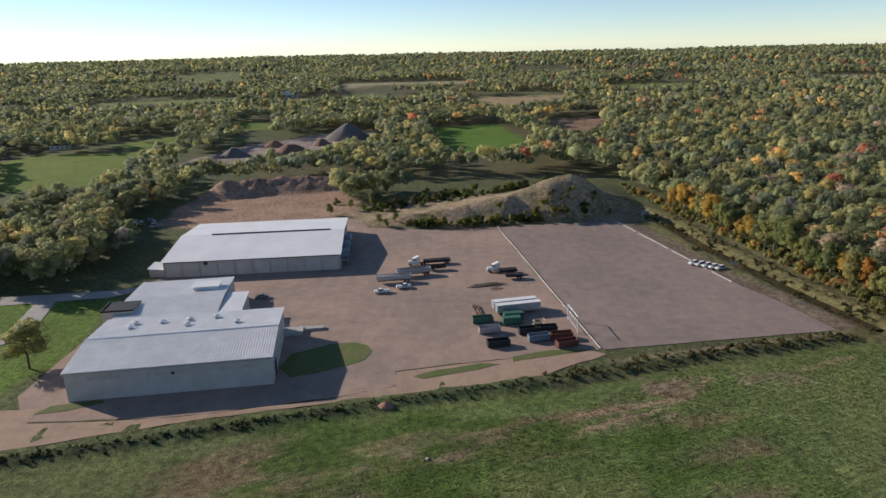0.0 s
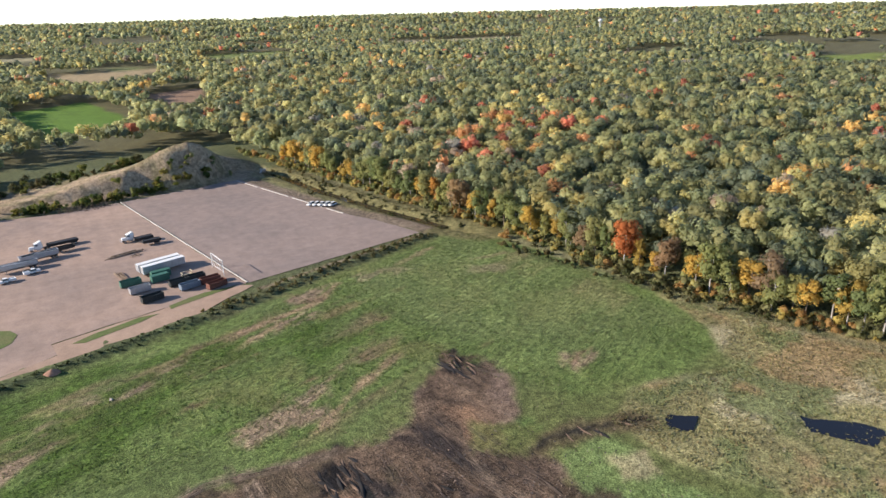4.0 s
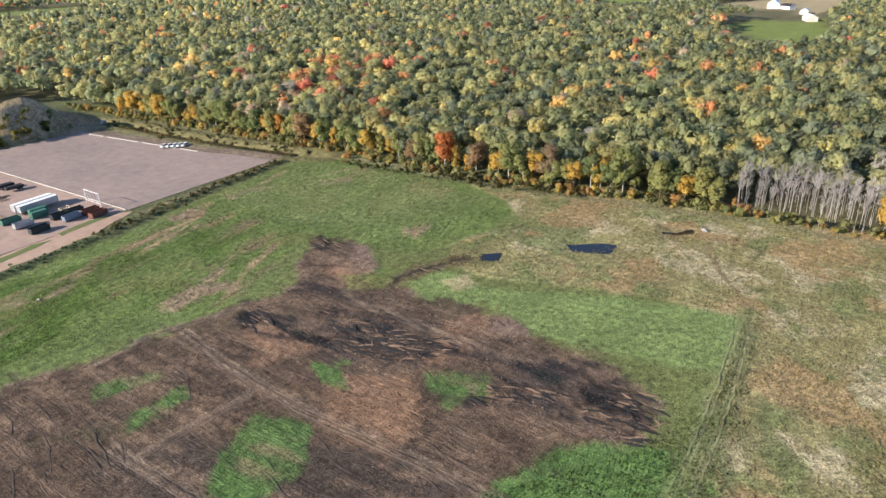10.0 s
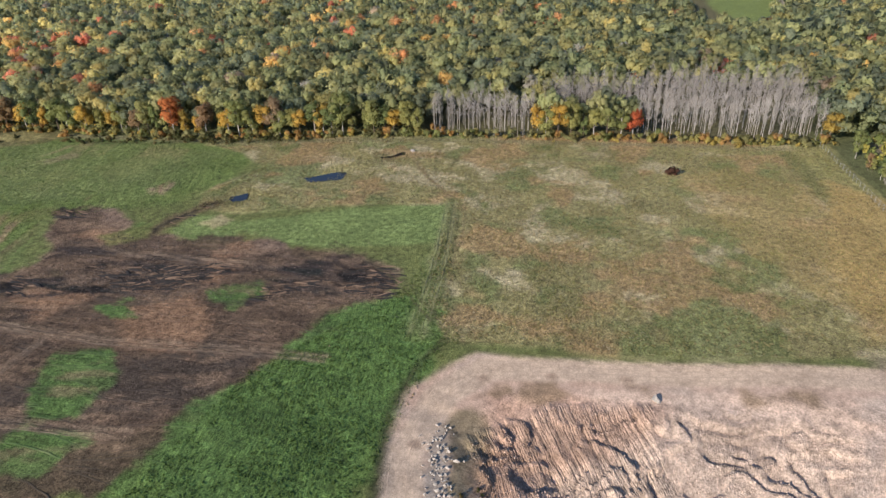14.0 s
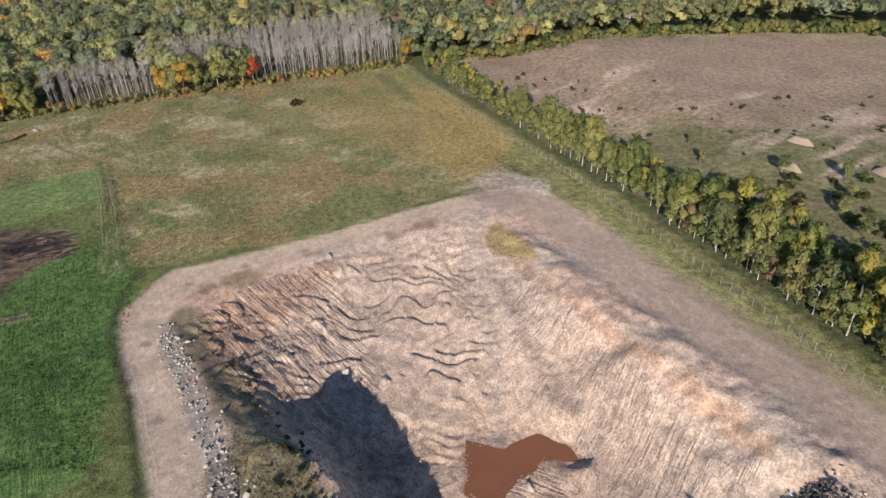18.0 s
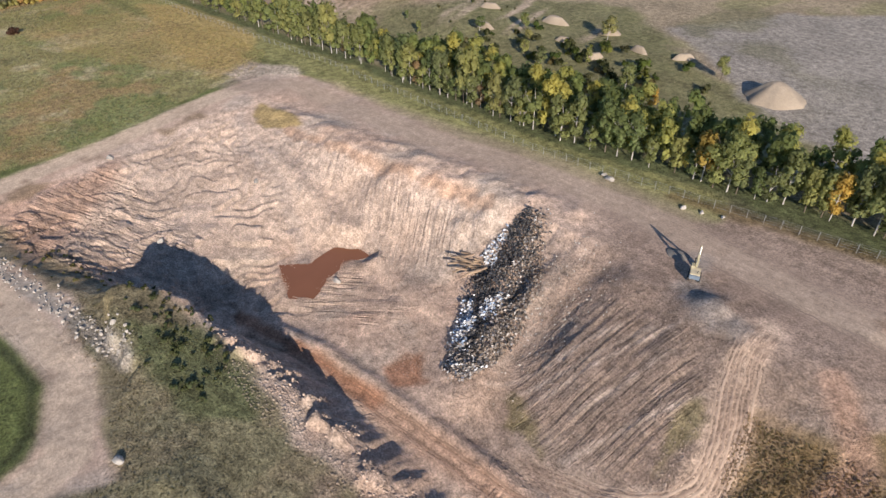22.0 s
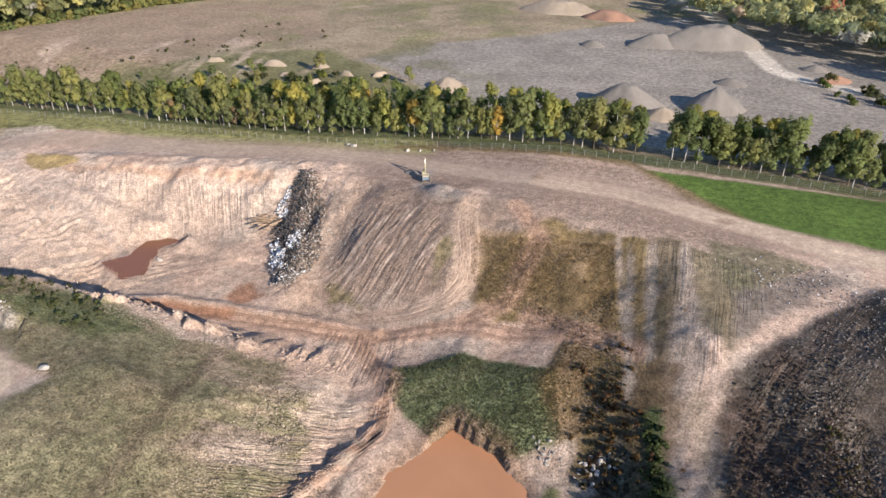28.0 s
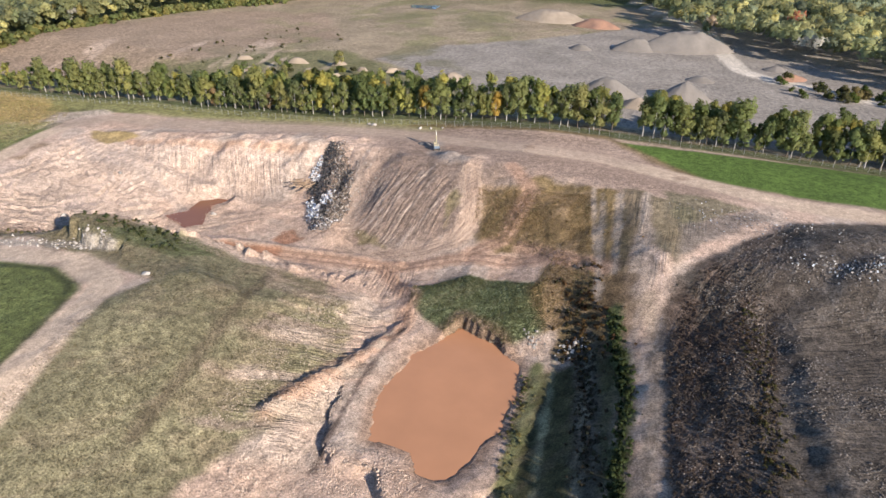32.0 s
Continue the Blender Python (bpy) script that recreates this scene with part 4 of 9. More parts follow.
# bank and verges round the yard
lay(strip([(-190, 112), (-110, 132), (-28, 155), (25, 168)], 6, 2, 1.5, 5, 8), (0.055, 0.07, 0.03), 0.45, 3, 18)
lay(strip([(25, 168), (60, 180), (118, 194)], 9, 2, 2.5, 6, 8), (0.095, 0.10, 0.045), 0.4, 3, 18)
lay(strip([(44, 180), (75, 186), (122, 197)], 3.5, 1, 1.5, 5, 9) * 0.8, (0.20, 0.15, 0.10), 0.3, 3)
lay(patch([(-200, 160), (-128, 164), (-122, 185), (-130, 236), (-160, 236), (-220, 215)], 2, 1.5), (0.11, 0.17, 0.03), 0.15, 8, 19)
lay(strip([(104, 345), (112, 287), (122, 238), (132, 200), (140, 186)], 24, 3, 3, 8, 10), (0.15, 0.135, 0.06), 0.3, 5, 20)
lay(strip([(84, 345), (103, 250), (121, 203)], 9, 1.5, 1.2, 6, 12) * 0.8, (0.17, 0.125, 0.10), 0.2, 6)
lay(np.clip(1 - line_distance(MOUND_RIDGE, GX, GY) / 36, 0, 1) ** 0.3 * smooth(330, 342, GY), (0.36, 0.265, 0.175), 0.2, 8, 21)
lay(blotch(9, 41, 0.0, 0.35) * (line_distance(MOUND_RIDGE, GX, GY) < 40) * smooth(330, 342, GY) * 0.6, (0.16, 0.145, 0.065), 0.2, 4)

# landfill ground
FILL = [(-112, 60), (-94, -14), (-84, -40), (-78, -57), (-62, -63.6), (-44, -60.5), (-22, -55.5), (-4, -49.5), (14, -47.5), (30, -58), (34, -90), (44, -140), (46, -160), (30, -172), (-60, -186), (-110, -192), (-175, -200), (-262, -208), (-420, -220), (-420, 60)]
lay(patch(FILL, 1.5, 1.2, 7, 18), (0.46, 0.335, 0.26), 0.12, 14, 22)
lay(patch(FILL, 2, 1, 7, 18) * blotch(16, 51, -0.05, 0.3) * 0.8, (0.40, 0.32, 0.26), 0.12, 6, 23)
lay(patch(FILL, 2, 1, 7, 18) * blotch(12, 53, 0.12, 0.42) * 0.3, (0.35, 0.22, 0.155), 0.15, 5, 24)
# pale sand on the pit's sun-facing slopes, lightened further in place of sunlight
lay(patch([(26, -84), (28, -130), (12, -144), (-40, -152), (-76, -158), (-60, -136), (-36, -124), (-30, -100), (-14, -78), (10, -70)], 4, 5, 14, 60) * 0.75, (0.52, 0.40, 0.32), 0.14, 7, 60)
lay(patch([(-30, -100), (-60, -128), (-70, -112), (-46, -98)], 4, 4, 10, 61) * 0.6, (0.48, 0.36, 0.28), 0.12, 9, 61)
lay(patch([(-100, -152), (-96, -192), (-260, -208), (-260, -172), (-200, -158), (-150, -150), (-146, -128), (-104, -122)], 8, 4, 14, 62) * 0.88, (0.25, 0.18, 0.14), 0.14, 9, 62)
# grassy and weedy parts
PLATEAU = [(-100, 60), (-96, -20), (-89, -46), (-90, -66), (-70, -70), (-46, -69), (-36, -74), (-46, -82), (-60, -87), (-80, -91), (-104, -93), (-120, -98), (-134, -86), (-140, -70), (-136, -40), (-130, 0), (-140, 60)]
lay(patch(PLATEAU, 1.5, 4, 9, 19), (0.175, 0.155, 0.092), 0.2, 7, 25)
lay(patch(PLATEAU, 2, 4, 9, 19) * blotch(11, 55, 0.02, 0.35) * 0.55, (0.21, 0.165, 0.105), 0.2, 4, 26)
lay(strip([(-121, -30), (-116, -56), (-111.5, -76), (-106.5, -92)], 3.0, 1.2, 1, 5, 4) * 0.75, (0.115, 0.09, 0.06), 0.2, 4)
lay(strip([(-106, -94), (-112, -86), (-124, -88)], 4, 1.2, 1.8, 5, 5) * 0.6, (0.30, 0.225, 0.165), 0.2, 4)
lay(patch(MEADOW, 1.0, 1.6, 5, 20), (0.14, 0.155, 0.08), 0.25, 3, 27)
lay(patch([(-150, -128), (-152, -150), (-160, -157), (-184, -154), (-192, -140), (-196, -112), (-196, -98), (-184, -96), (-182, -116), (-172, -128)], 1.5, 3, 5, 21), (0.185, 0.13, 0.062), 0.35, 4, 28)
lay(patch([(-184, -120), (-196, -118), (-196, -96), (-183, -94)], 1.5, 3, 4, 22) * 0.8, (0.10, 0.075, 0.04), 0.4, 3, 29)
lay(patch([(-182, -90), (-199, -100), (-206, -70), (-212, -30), (-188, -30), (-186, -60)], 1.5, 2, 5, 23), (0.075, 0.07, 0.032), 0.45, 3, 30)
lay(patch([(-192, -156), (-206, -152), (-212, -136), (-206, -122), (-196, -130)], 1.5, 2.5, 5, 24) * 0.8, (0.13, 0.11, 0.06), 0.3, 3, 31)
lay(patch([(-188, -158), (-194, -154), (-202, -120), (-202, -100), (-208, -60), (-214, -20), (-206, -20), (-204, -60), (-200, -100), (-196, -124)], 1.0, 1.2, 4, 25) * 0.9, (0.30, 0.235, 0.19), 0.15, 4, 32)
BROWN_SLOPE = [(-143, -148), (-160, -151), (-178, -152), (-182, -138), (-186, -124), (-189, -114), (-187, -105), (-180, -101), (-172, -114), (-174, -124), (-167, -130), (-152, -131), (-146, -138)]
lay(patch(BROWN_SLOPE, 1.5, 3, 5, 120) * 0.85, (0.20, 0.135, 0.07), 0.35, 3, 120)
lay(patch(BROWN_SLOPE, 1.5, 3, 5, 121) * blotch(6, 122, 0.0, 0.25) * 0.8, (0.29, 0.20, 0.115), 0.3, 3, 121)
lay(patch([(-186, -156), (-192, -158), (-194, -140), (-196, -120), (-193, -115), (-189, -131)], 1.2, 2, 4, 123) * 0.85, (0.115, 0.09, 0.055), 0.4, 2, 123)
lay(patch([(-198, -160), (-208, -161), (-221, -158), (-215, -148), (-204, -139)], 1.2, 2.5, 4, 124) * 0.8, (0.14, 0.125, 0.075), 0.4, 3, 124)
lay(patch([(-185, -131), (-197, -119), (-201, -104), (-196, -96), (-190, -110)], 1.2, 2.5, 4, 125) * 0.8, (0.125, 0.085, 0.05), 0.45, 2, 125)
lay(patch([(-205, -140), (-222, -157), (-226, -154), (-216, -138), (-206, -123)], 2.0, 2, 4, 126) * 0.9, (0.19, 0.155, 0.13), 0.35, 2, 126)
lay(patch(WASTE_HILL, 1.2, 2.2, 6, 26), (0.095, 0.078, 0.064), 0.4, 4, 33)
lay(patch(WASTE_HILL, 2, 2, 6, 26) * smooth(-238, -212, GX) * blotch(8, 57, -0.3, 0.2), (0.105, 0.075, 0.058), 0.4, 3, 34)
for line, wide, colour in (([(-182, -92), (-185, -64), (-190, -40)], 3.5, (0.15, 0.15, 0.07)), ([(-185, -95), (-191, -62), (-196, -40)], 1.0, (0.30, 0.27, 0.15)), ([(-190, -102), (-196, -80), (-201, -57), (-204, -40)], 5.0, (0.10, 0.085, 0.06)), ([(-192, -100), (-199, -60), (-204, -40)], 0.9, (0.22, 0.19, 0.13)),
                           ([(-195, -109), (-203.5, -82), (-206.5, -56), (-208, -36)], 3.2, (0.07, 0.085, 0.035)), ([(-202, -112), (-207, -96), (-210, -72), (-212, -40)], 3.2, (0.29, 0.22, 0.165))):
    lay(strip(line, wide, 0.8, 1.2, 4, 63), colour, 0.35, 3, 63)
# grass bank and verge between the landfill road and the fence
lay(patch([(200, -158), (140, -164), (72, -176), (10, -180), (-20, -182), (-76, -186), (-104, -189), (-100, -185), (-70, -180), (-22, -177), (10, -173), (45, -166), (80, -160), (150, -148), (195, -140)], 1.2, 1.2, 5, 28), (0.17, 0.165, 0.07), 0.25, 5, 36)
lay(strip([(205, -154), (140, -163), (72, -175), (0, -181), (-60, -184), (-105, -190)], 15, 1.5, 1.5, 6, 73) * 0.9, (0.25, 0.235, 0.10), 0.3, 4, 73)
lay(patch([(-176, -196), (-204, -175), (-232, -172), (-420, -186), (-420, -222), (-262, -209)], 1.0, 1.2, 6, 29), (0.08, 0.125, 0.028), 0.18, 6, 37)
lay(strip([(-100, -190), (-140, -197), (-172, -200), (-180, -192), (-206, -172)], 4, 1.5, 1.5, 5, 30) * 0.8, (0.17, 0.12, 0.06), 0.25, 4, 38)
lay(patch([(18, -140), (24, -146), (8, -150), (0, -148), (10, -140)], 1, 1.5, 4, 31) * 0.85, (0.26, 0.19, 0.075), 0.25, 3)
# rubble verge and weeds inside the north road
lay(strip([(3, -58), (-18, -63.5), (-36, -69), (-51, -72.5), (-66, -75.5)], 3.6, 1.0, 1.2, 4, 31) * 0.85, (0.30, 0.26, 0.22), 0.35, 1.5, 38)
lay(strip([(6, -63), (-8, -68), (-28, -74), (-48, -80), (-64, -86)], 9, 1.5, 2, 4, 32) * 0.85, (0.165, 0.135, 0.08), 0.4, 3, 39)
lay(patch([(-58, -79), (-62, -84), (-66, -90), (-80, -93), (-90, -88), (-86, -80), (-74, -77)], 1.5, 2.5, 5, 68) * 0.8, (0.10, 0.11, 0.05), 0.35, 3, 68)
# brick-red tint high on the north-east slope, a grey dried pan and the faint track down to the puddle
lay(patch([(17, -65), (21, -82), (23, -100), (7, -92), (-5, -77), (-16, -70)], 3, 3, 8, 69) * 0.6, (0.36, 0.215, 0.15), 0.2, 4, 69)
lay(patch([(0, -96), (3, -108), (1, -120), (-7, -112), (-9, -100)], 2, 3, 6, 70) * 0.7, (0.33, 0.255, 0.205), 0.1, 5, 70)
lay(strip([(22, -138), (6, -131), (-16, -131), (-40, -124), (-47, -120)], 3.2, 1.2, 1.0, 6, 70) * 0.6, (0.40, 0.32, 0.27), 0.1, 5, 70)
# pale trampled apron where the roads meet, and golden grass behind it
lay(patch([(66, -146), (62, -163), (44, -170), (34, -166), (42, -150)], 2, 3, 6, 71) * 0.85, (0.50, 0.40, 0.32), 0.12, 6, 71)
lay(patch([(170, -153), (150, -170), (92, -175), (68, -164), (55, -144), (98, -145)], 3, 5, 10, 72) * 0.85, (0.37, 0.27, 0.115), 0.2, 6, 72)
lay(strip([(14, -64), (20, -74), (25, -94), (29, -112), (30, -128)], 6, 2, 3.0, 5, 33) * blotch(7, 34, -0.2, 0.25) * 0.75, (0.20, 0.14, 0.085), 0.3, 3, 40)
# streaks of black peat across the bare soil
lay(smooth(0.08, 0.35, fbm((GX * 0.36 - GY * 0.93) * 0.16, GX * 0.93 + GY * 0.36, 4.5, 23, 3)) * patch([(26, 74), (52, 84), (62, 62), (56, 40), (64, 6), (66, -12), (58, -26), (44, -22), (36, 4), (26, 40), (12, 60)], 3, 4) * 0.85, (0.035, 0.028, 0.026), 0.3, 3)
lay(smooth(0.1, 0.4, fbm((GX * 0.36 - GY * 0.93) * 0.3, GX * 0.93 + GY * 0.36, 3.0, 25, 3)) * patch(BARE, 3, 3) * 0.5, (0.22, 0.15, 0.10), 0.3, 3)
lay(smooth(0.1, 0.4, fbm((GX * 0.5 + GY * 0.86) * 0.2, GX * 0.86 - GY * 0.5, 2.6, 27, 3)) * smooth(2, 8, inside(PIT_RIM, GX, GY)) * 0.15, (0.24, 0.17, 0.13), 0.2, 3)
# furrows left by machines on the dark waste hill
lay(smooth(0.1, 0.4, fbm((GX * 0.2 + GY * 0.98) * 0.25, GX * 0.98 - GY * 0.2, 2.6, 29, 3)) * patch(WASTE_HILL, 2, 2) * 0.45, (0.16, 0.138, 0.12), 0.3, 3)
# haul roads and tracks
lay(strip(LANDFILL_ROAD, 7.8, 1.0, 0.6, 9, 34), (0.47, 0.36, 0.27), 0.1, 8, 41)
lay(strip([(45, -150), (20, -166), (-30, -172), (-75, -179), (-140, -180), (-180, -182)], 15, 3, 1.5, 12, 35) * 0.6, (0.35, 0.26, 0.205), 0.12, 14, 42)
lay(strip([(34, -50), (24, -47), (6, -46), (-20, -53.5), (-45, -58.5), (-60, -61), (-72, -58), (-80, -49), (-90, -24)], 1.6, 0.8, 0.6, 5, 36) * 0.9, (0.05, 0.055, 0.025), 0.4, 3, 43)
for line in ([(-58, -101), (-75, -106), (-100, -111.5), (-126, -116), (-148, -124), (-178, -126)], [(-128, -115), (-142, -104), (-146, -92), (-140, -70), (-136, -50)], [(-150, -126), (-158, -132), (-160, -150), (-150, -160)], [(-164, -130), (-190, -122)]):
    lay(strip(line, 5, 1.2, 0.8, 5, 37) * 0.75, (0.40, 0.255, 0.18), 0.15, 5, 44)
    lay(strip([(a, b + 1.0) for a, b in line], 0.9, 0.5, 0.3, 4, 38) * 0.85, (0.24, 0.15, 0.105), 0.2, 3)
    lay(strip([(a, b - 1.2) for a, b in line], 0.9, 0.5, 0.3, 4, 39) * 0.85, (0.24, 0.15, 0.105), 0.2, 3)
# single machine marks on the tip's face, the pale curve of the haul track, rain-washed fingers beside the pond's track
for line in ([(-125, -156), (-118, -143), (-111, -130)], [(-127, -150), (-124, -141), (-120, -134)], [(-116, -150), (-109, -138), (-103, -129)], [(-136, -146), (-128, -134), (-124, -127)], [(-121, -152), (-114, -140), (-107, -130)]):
    # each mark is a dark line with a paler one beside it
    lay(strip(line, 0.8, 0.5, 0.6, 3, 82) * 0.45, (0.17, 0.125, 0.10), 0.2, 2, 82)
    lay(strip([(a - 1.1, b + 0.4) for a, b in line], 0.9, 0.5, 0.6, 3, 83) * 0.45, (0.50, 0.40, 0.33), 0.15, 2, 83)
HAUL = [(-137, -162), (-138, -155), (-141, -148), (-144.5, -141), (-146, -135), (-143.5, -130), (-136, -126), (-122, -122)]
lay(strip(HAUL, 6.5, 1.0, 0.8, 5, 84) * 0.9, (0.45, 0.33, 0.25), 0.12, 5, 84)
for off in (-2.2, -0.8, 0.9, 2.3):
    lay(strip([(a + off, b - off * 0.4) for a, b in HAUL], 0.5, 0.35, 0.25, 4, 85) * 0.85, (0.22, 0.15, 0.115), 0.2, 3, 85)
for outline in ([(-108, -132), (-116, -130), (-122, -126), (-112, -126)], [(-137, -146), (-140, -142), (-139, -134), (-136, -140)]):
    lay(patch(outline, 0.8, 1.8, 3, 86) * 0.85, (0.20, 0.16, 0.085), 0.3, 2, 86)
FLOW = GX * 0.83 + GY * 0.56
lay(smooth(0.0, 0.35, fbm(FLOW * 0.2, GX * 0.56 - GY * 0.83, 3.2, 87, 3)) * patch([(-139, -99), (-124, -92), (-122, -80), (-124, -62), (-128, -40), (-147, -40), (-148, -75)], 2, 4), (0.37, 0.29, 0.225), 0.15, 3, 87)
lay(smooth(0.25, 0.5, fbm(FLOW * 0.16, GX * 0.56 - GY * 0.83, 4.0, 88, 3)) * patch([(-139, -99), (-122, -92), (-118, -80), (-120, -62), (-124, -40), (-147, -40), (-148, -75)], 1, 3) * 0.8, (0.21, 0.16, 0.125), 0.2, 2, 88)
lay(strip([(-146.5, -94), (-145.8, -84), (-146.7, -71), (-148.7, -60), (-151, -44)], 1.3, 0.5, 0.7, 3, 89) * 0.85, (0.09, 0.065, 0.055), 0.2, 2, 89)
for line in ([(-128, -97), (-120, -92), (-110, -90)], [(-126, -84), (-118, -80)], [(-128, -70), (-118, -66)], [(-130, -54), (-120, -52)]):
    lay(strip(line, 1.6, 1.0, 1.6, 4, 90) * 0.6, (0.36, 0.27, 0.195), 0.2, 3, 90)
for line in ([(-181, -152), (-190, -112)], [(-186, -152), (-192, -120)], [(-193, -156), (-197, -120)], [(-178, -154), (-186, -126)]):
    lay(strip(line, 1.6, 0.7, 1.0, 4, 91) * 0.85, (0.34, 0.27, 0.215), 0.15, 3, 91)
lay(strip([(-118, -172), (-122, -164), (-128, -159), (-134, -158)], 5, 1.5, 2, 4, 92) * 0.6, (0.30, 0.26, 0.23), 0.2, 3, 92)
for cx, cy, r in ((22, -62, 1.6), (26, -76, 1.3), (29, -92, 1.4), (-2, -55, 1.5), (-30, -60, 1.4), (-60, -64, 1.8), (-150, -178, 2.2), (-200, -172, 2.4)):
    lay(patch([(cx - r, cy), (cx, cy - r), (cx + r, cy), (cx, cy + r)], 0.7, 1.2, 2, 93) * 0.7, (0.24, 0.165, 0.12), 0.2, 2, 93)

# wet red clay
lay(patch(PUDDLE, 1.0, 1.6, 5, 40), CLAY, 0.12, 4, 45)
lay(patch([(-85, -116), (-88, -125), (-95, -121), (-92, -115)], 1, 2.5, 5, 41) * 0.8, CLAY, 0.15, 4, 46)
lay(strip([(-50, -101), (-62, -104), (-78, -107.5), (-92, -110.5)], 3.0, 1, 1.5, 4, 42) * 0.85, (0.30, 0.15, 0.09), 0.15, 4, 47)
lay(smooth(4, 1, np.abs(inside(CLAY_POND, GX, GY))) * 0.8, (0.28, 0.185, 0.13), 0.15, 4, 48)
# iron-stained layer along the south face
lay(strip([(2, -144), (-20, -149), (-45, -154), (-70, -159)], 2.6, 1.0, 2.4, 4, 43) * 0.5, (0.33, 0.19, 0.115), 0.2, 4, 49)

# the gravel pit beyond the fence
BEYOND = [(214, -178), (150, -176), (72, -190), (0, -196), (-60, -200), (-105, -206), (-172, -214), (-262, -224), (-420, -236), (-420, -330), (-300, -330), (-235, -420), (-150, -540), (100, -520), (160, -380), (214, -250)]
lay(patch(BEYOND, 3, 3, 18, 44), (0.26, 0.205, 0.14), 0.25, 12, 50)
lay(patch([(210, -190), (200, -260), (150, -370), (80, -400), (20, -330), (60, -240), (130, -200)], 4, 6, 22, 45) * 0.8, (0.27, 0.195, 0.14), 0.2, 14, 51)
lay(patch(BEYOND, 3, 3, 18, 44) * blotch(20, 61, 0.05, 0.35) * smooth(150, 40, GX) * 0.6, (0.185, 0.175, 0.08), 0.2, 6, 52)
lay(patch([(60, -192), (-60, -204), (-110, -212), (-104, -240), (-70, -262), (-40, -275), (0, -300), (40, -270), (70, -230)], 4, 6, 14, 74) * 0.85, (0.135, 0.13, 0.06), 0.35, 5, 74)
lay(patch([(-70, -264), (-88, -250), (-112, -240), (-124, -226), (-170, -228), (-262, -236), (-420, -250), (-420, -335), (-300, -340), (-280, -430), (-200, -510), (-130, -440), (-90, -380), (-50, -340), (-26, -290)], 3, 6, 16, 46), (0.245, 0.215, 0.185), 0.16, 12, 53)
lay(patch([(-118, -216), (-170, -220), (-170, -240), (-120, -236)], 3, 5, 8, 75) * 0.6, (0.13, 0.12, 0.065), 0.3, 4, 75)
WASH = fbm((GX * 0.34 - GY * 0.94) * 0.16, GX * 0.94 + GY * 0.34, 9, 63, 4)
lay(smooth(0.14, 0.3, WASH) * patch([(150, -196), (100, -208), (60, -222), (20, -240), (-30, -262), (0, -290), (60, -300), (140, -260)], 6, 8) * 0.8, (0.42, 0.32, 0.245), 0.2, 4, 54)
lay(smooth(0.05, 0.4, fbm(GX, GY, 30, 64, 4)) * patch(BEYOND, 3, 3, 18, 44) * smooth(-120, -40, GX) * smooth(110, 10, GX) * 0.6, (0.145, 0.135, 0.07), 0.3, 6, 56)
lay(strip([(-330, -306), (-300, -312), (-260, -322), (-243, -333), (-225, -339), (-210, -352), (-200, -383), (-187, -442), (-152, -506), (-104, -591)], 10, 1.5, 0.8, 10, 47), (0.50, 0.44, 0.37), 0.08, 12, 55)

GRAIN -= 0.25 * np.maximum(patch(FILL, 2, 1, 7, 18) * (1 - patch(PLATEAU, 2, 3)) * (1 - patch(WASTE_HILL, 2, 2)) * (1 - patch(MEADOW, 2, 1)), 0.6 * patch(BEYOND, 3, 3))
GRAIN -= 0.3 * strip(LANDFILL_ROAD, 16, 3, 1, 9, 34)
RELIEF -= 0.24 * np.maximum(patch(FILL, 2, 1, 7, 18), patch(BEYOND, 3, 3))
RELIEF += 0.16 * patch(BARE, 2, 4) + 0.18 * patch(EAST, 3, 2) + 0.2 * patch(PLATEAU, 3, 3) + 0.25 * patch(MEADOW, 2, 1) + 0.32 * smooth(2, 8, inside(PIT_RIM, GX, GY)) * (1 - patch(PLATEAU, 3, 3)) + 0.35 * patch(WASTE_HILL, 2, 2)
W = len(XS)
R, C = np.meshgrid(np.arange(len(YS) - 1), np.arange(W - 1), indexing="ij")
first = (R * W + C).ravel()
ACROSS_G, ALONG_G, DEPTH_G = groove_field(GX, GY)
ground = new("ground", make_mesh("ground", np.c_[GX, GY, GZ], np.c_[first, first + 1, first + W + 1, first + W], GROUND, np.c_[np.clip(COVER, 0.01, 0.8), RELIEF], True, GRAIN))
ground.data.attributes.new("furrow", "FLOAT_VECTOR", "POINT").data.foreach_set("vector", np.c_[ACROSS_G, ALONG_G, DEPTH_G].astype(np.float32).ravel())
tagged(ground, "rolling ground of grass, bare soil and landfill earth", "ground", kind="structure")


def slab(name, outline, material, label, category, lift=0.05, cell=6.0):
    """A sheet over the flat ground within an outline."""
    bm = bmesh.new()
    face = bm.faces.new([bm.verts.new((x, y, lift)) for x, y in outline])
    if face.calc_area() and face.normal.z < 0:
        face.normal_flip()
    bm.normal_update()
    if bm.faces[:][0].normal.z < 0:
        bmesh.ops.reverse_faces(bm, faces=bm.faces[:])
    me = bpy.data.meshes.new(name)
    bm.to_mesh(me)
    bm.free()
    me.materials.append(material)
    return tagged(new(name, me), label, category, kind="structure")


def ragged(outline, step=3.0, amount=0.7, seed=0):
    """An outline with more points and an uneven edge."""
    out = []
    for (ax, ay), (bx, by) in zip(outline, outline[1:] + outline[:1]):
        n = max(1, int(math.hypot(bx - ax, by - ay) / step))
        for k in range(n):
            x, y = ax + (bx - ax) * k / n, ay + (by - ay) * k / n
            out.append((x + amount * float(fbm(x, y, 7, seed)), y + amount * float(fbm(x, y, 7, seed + 5))))
    return out


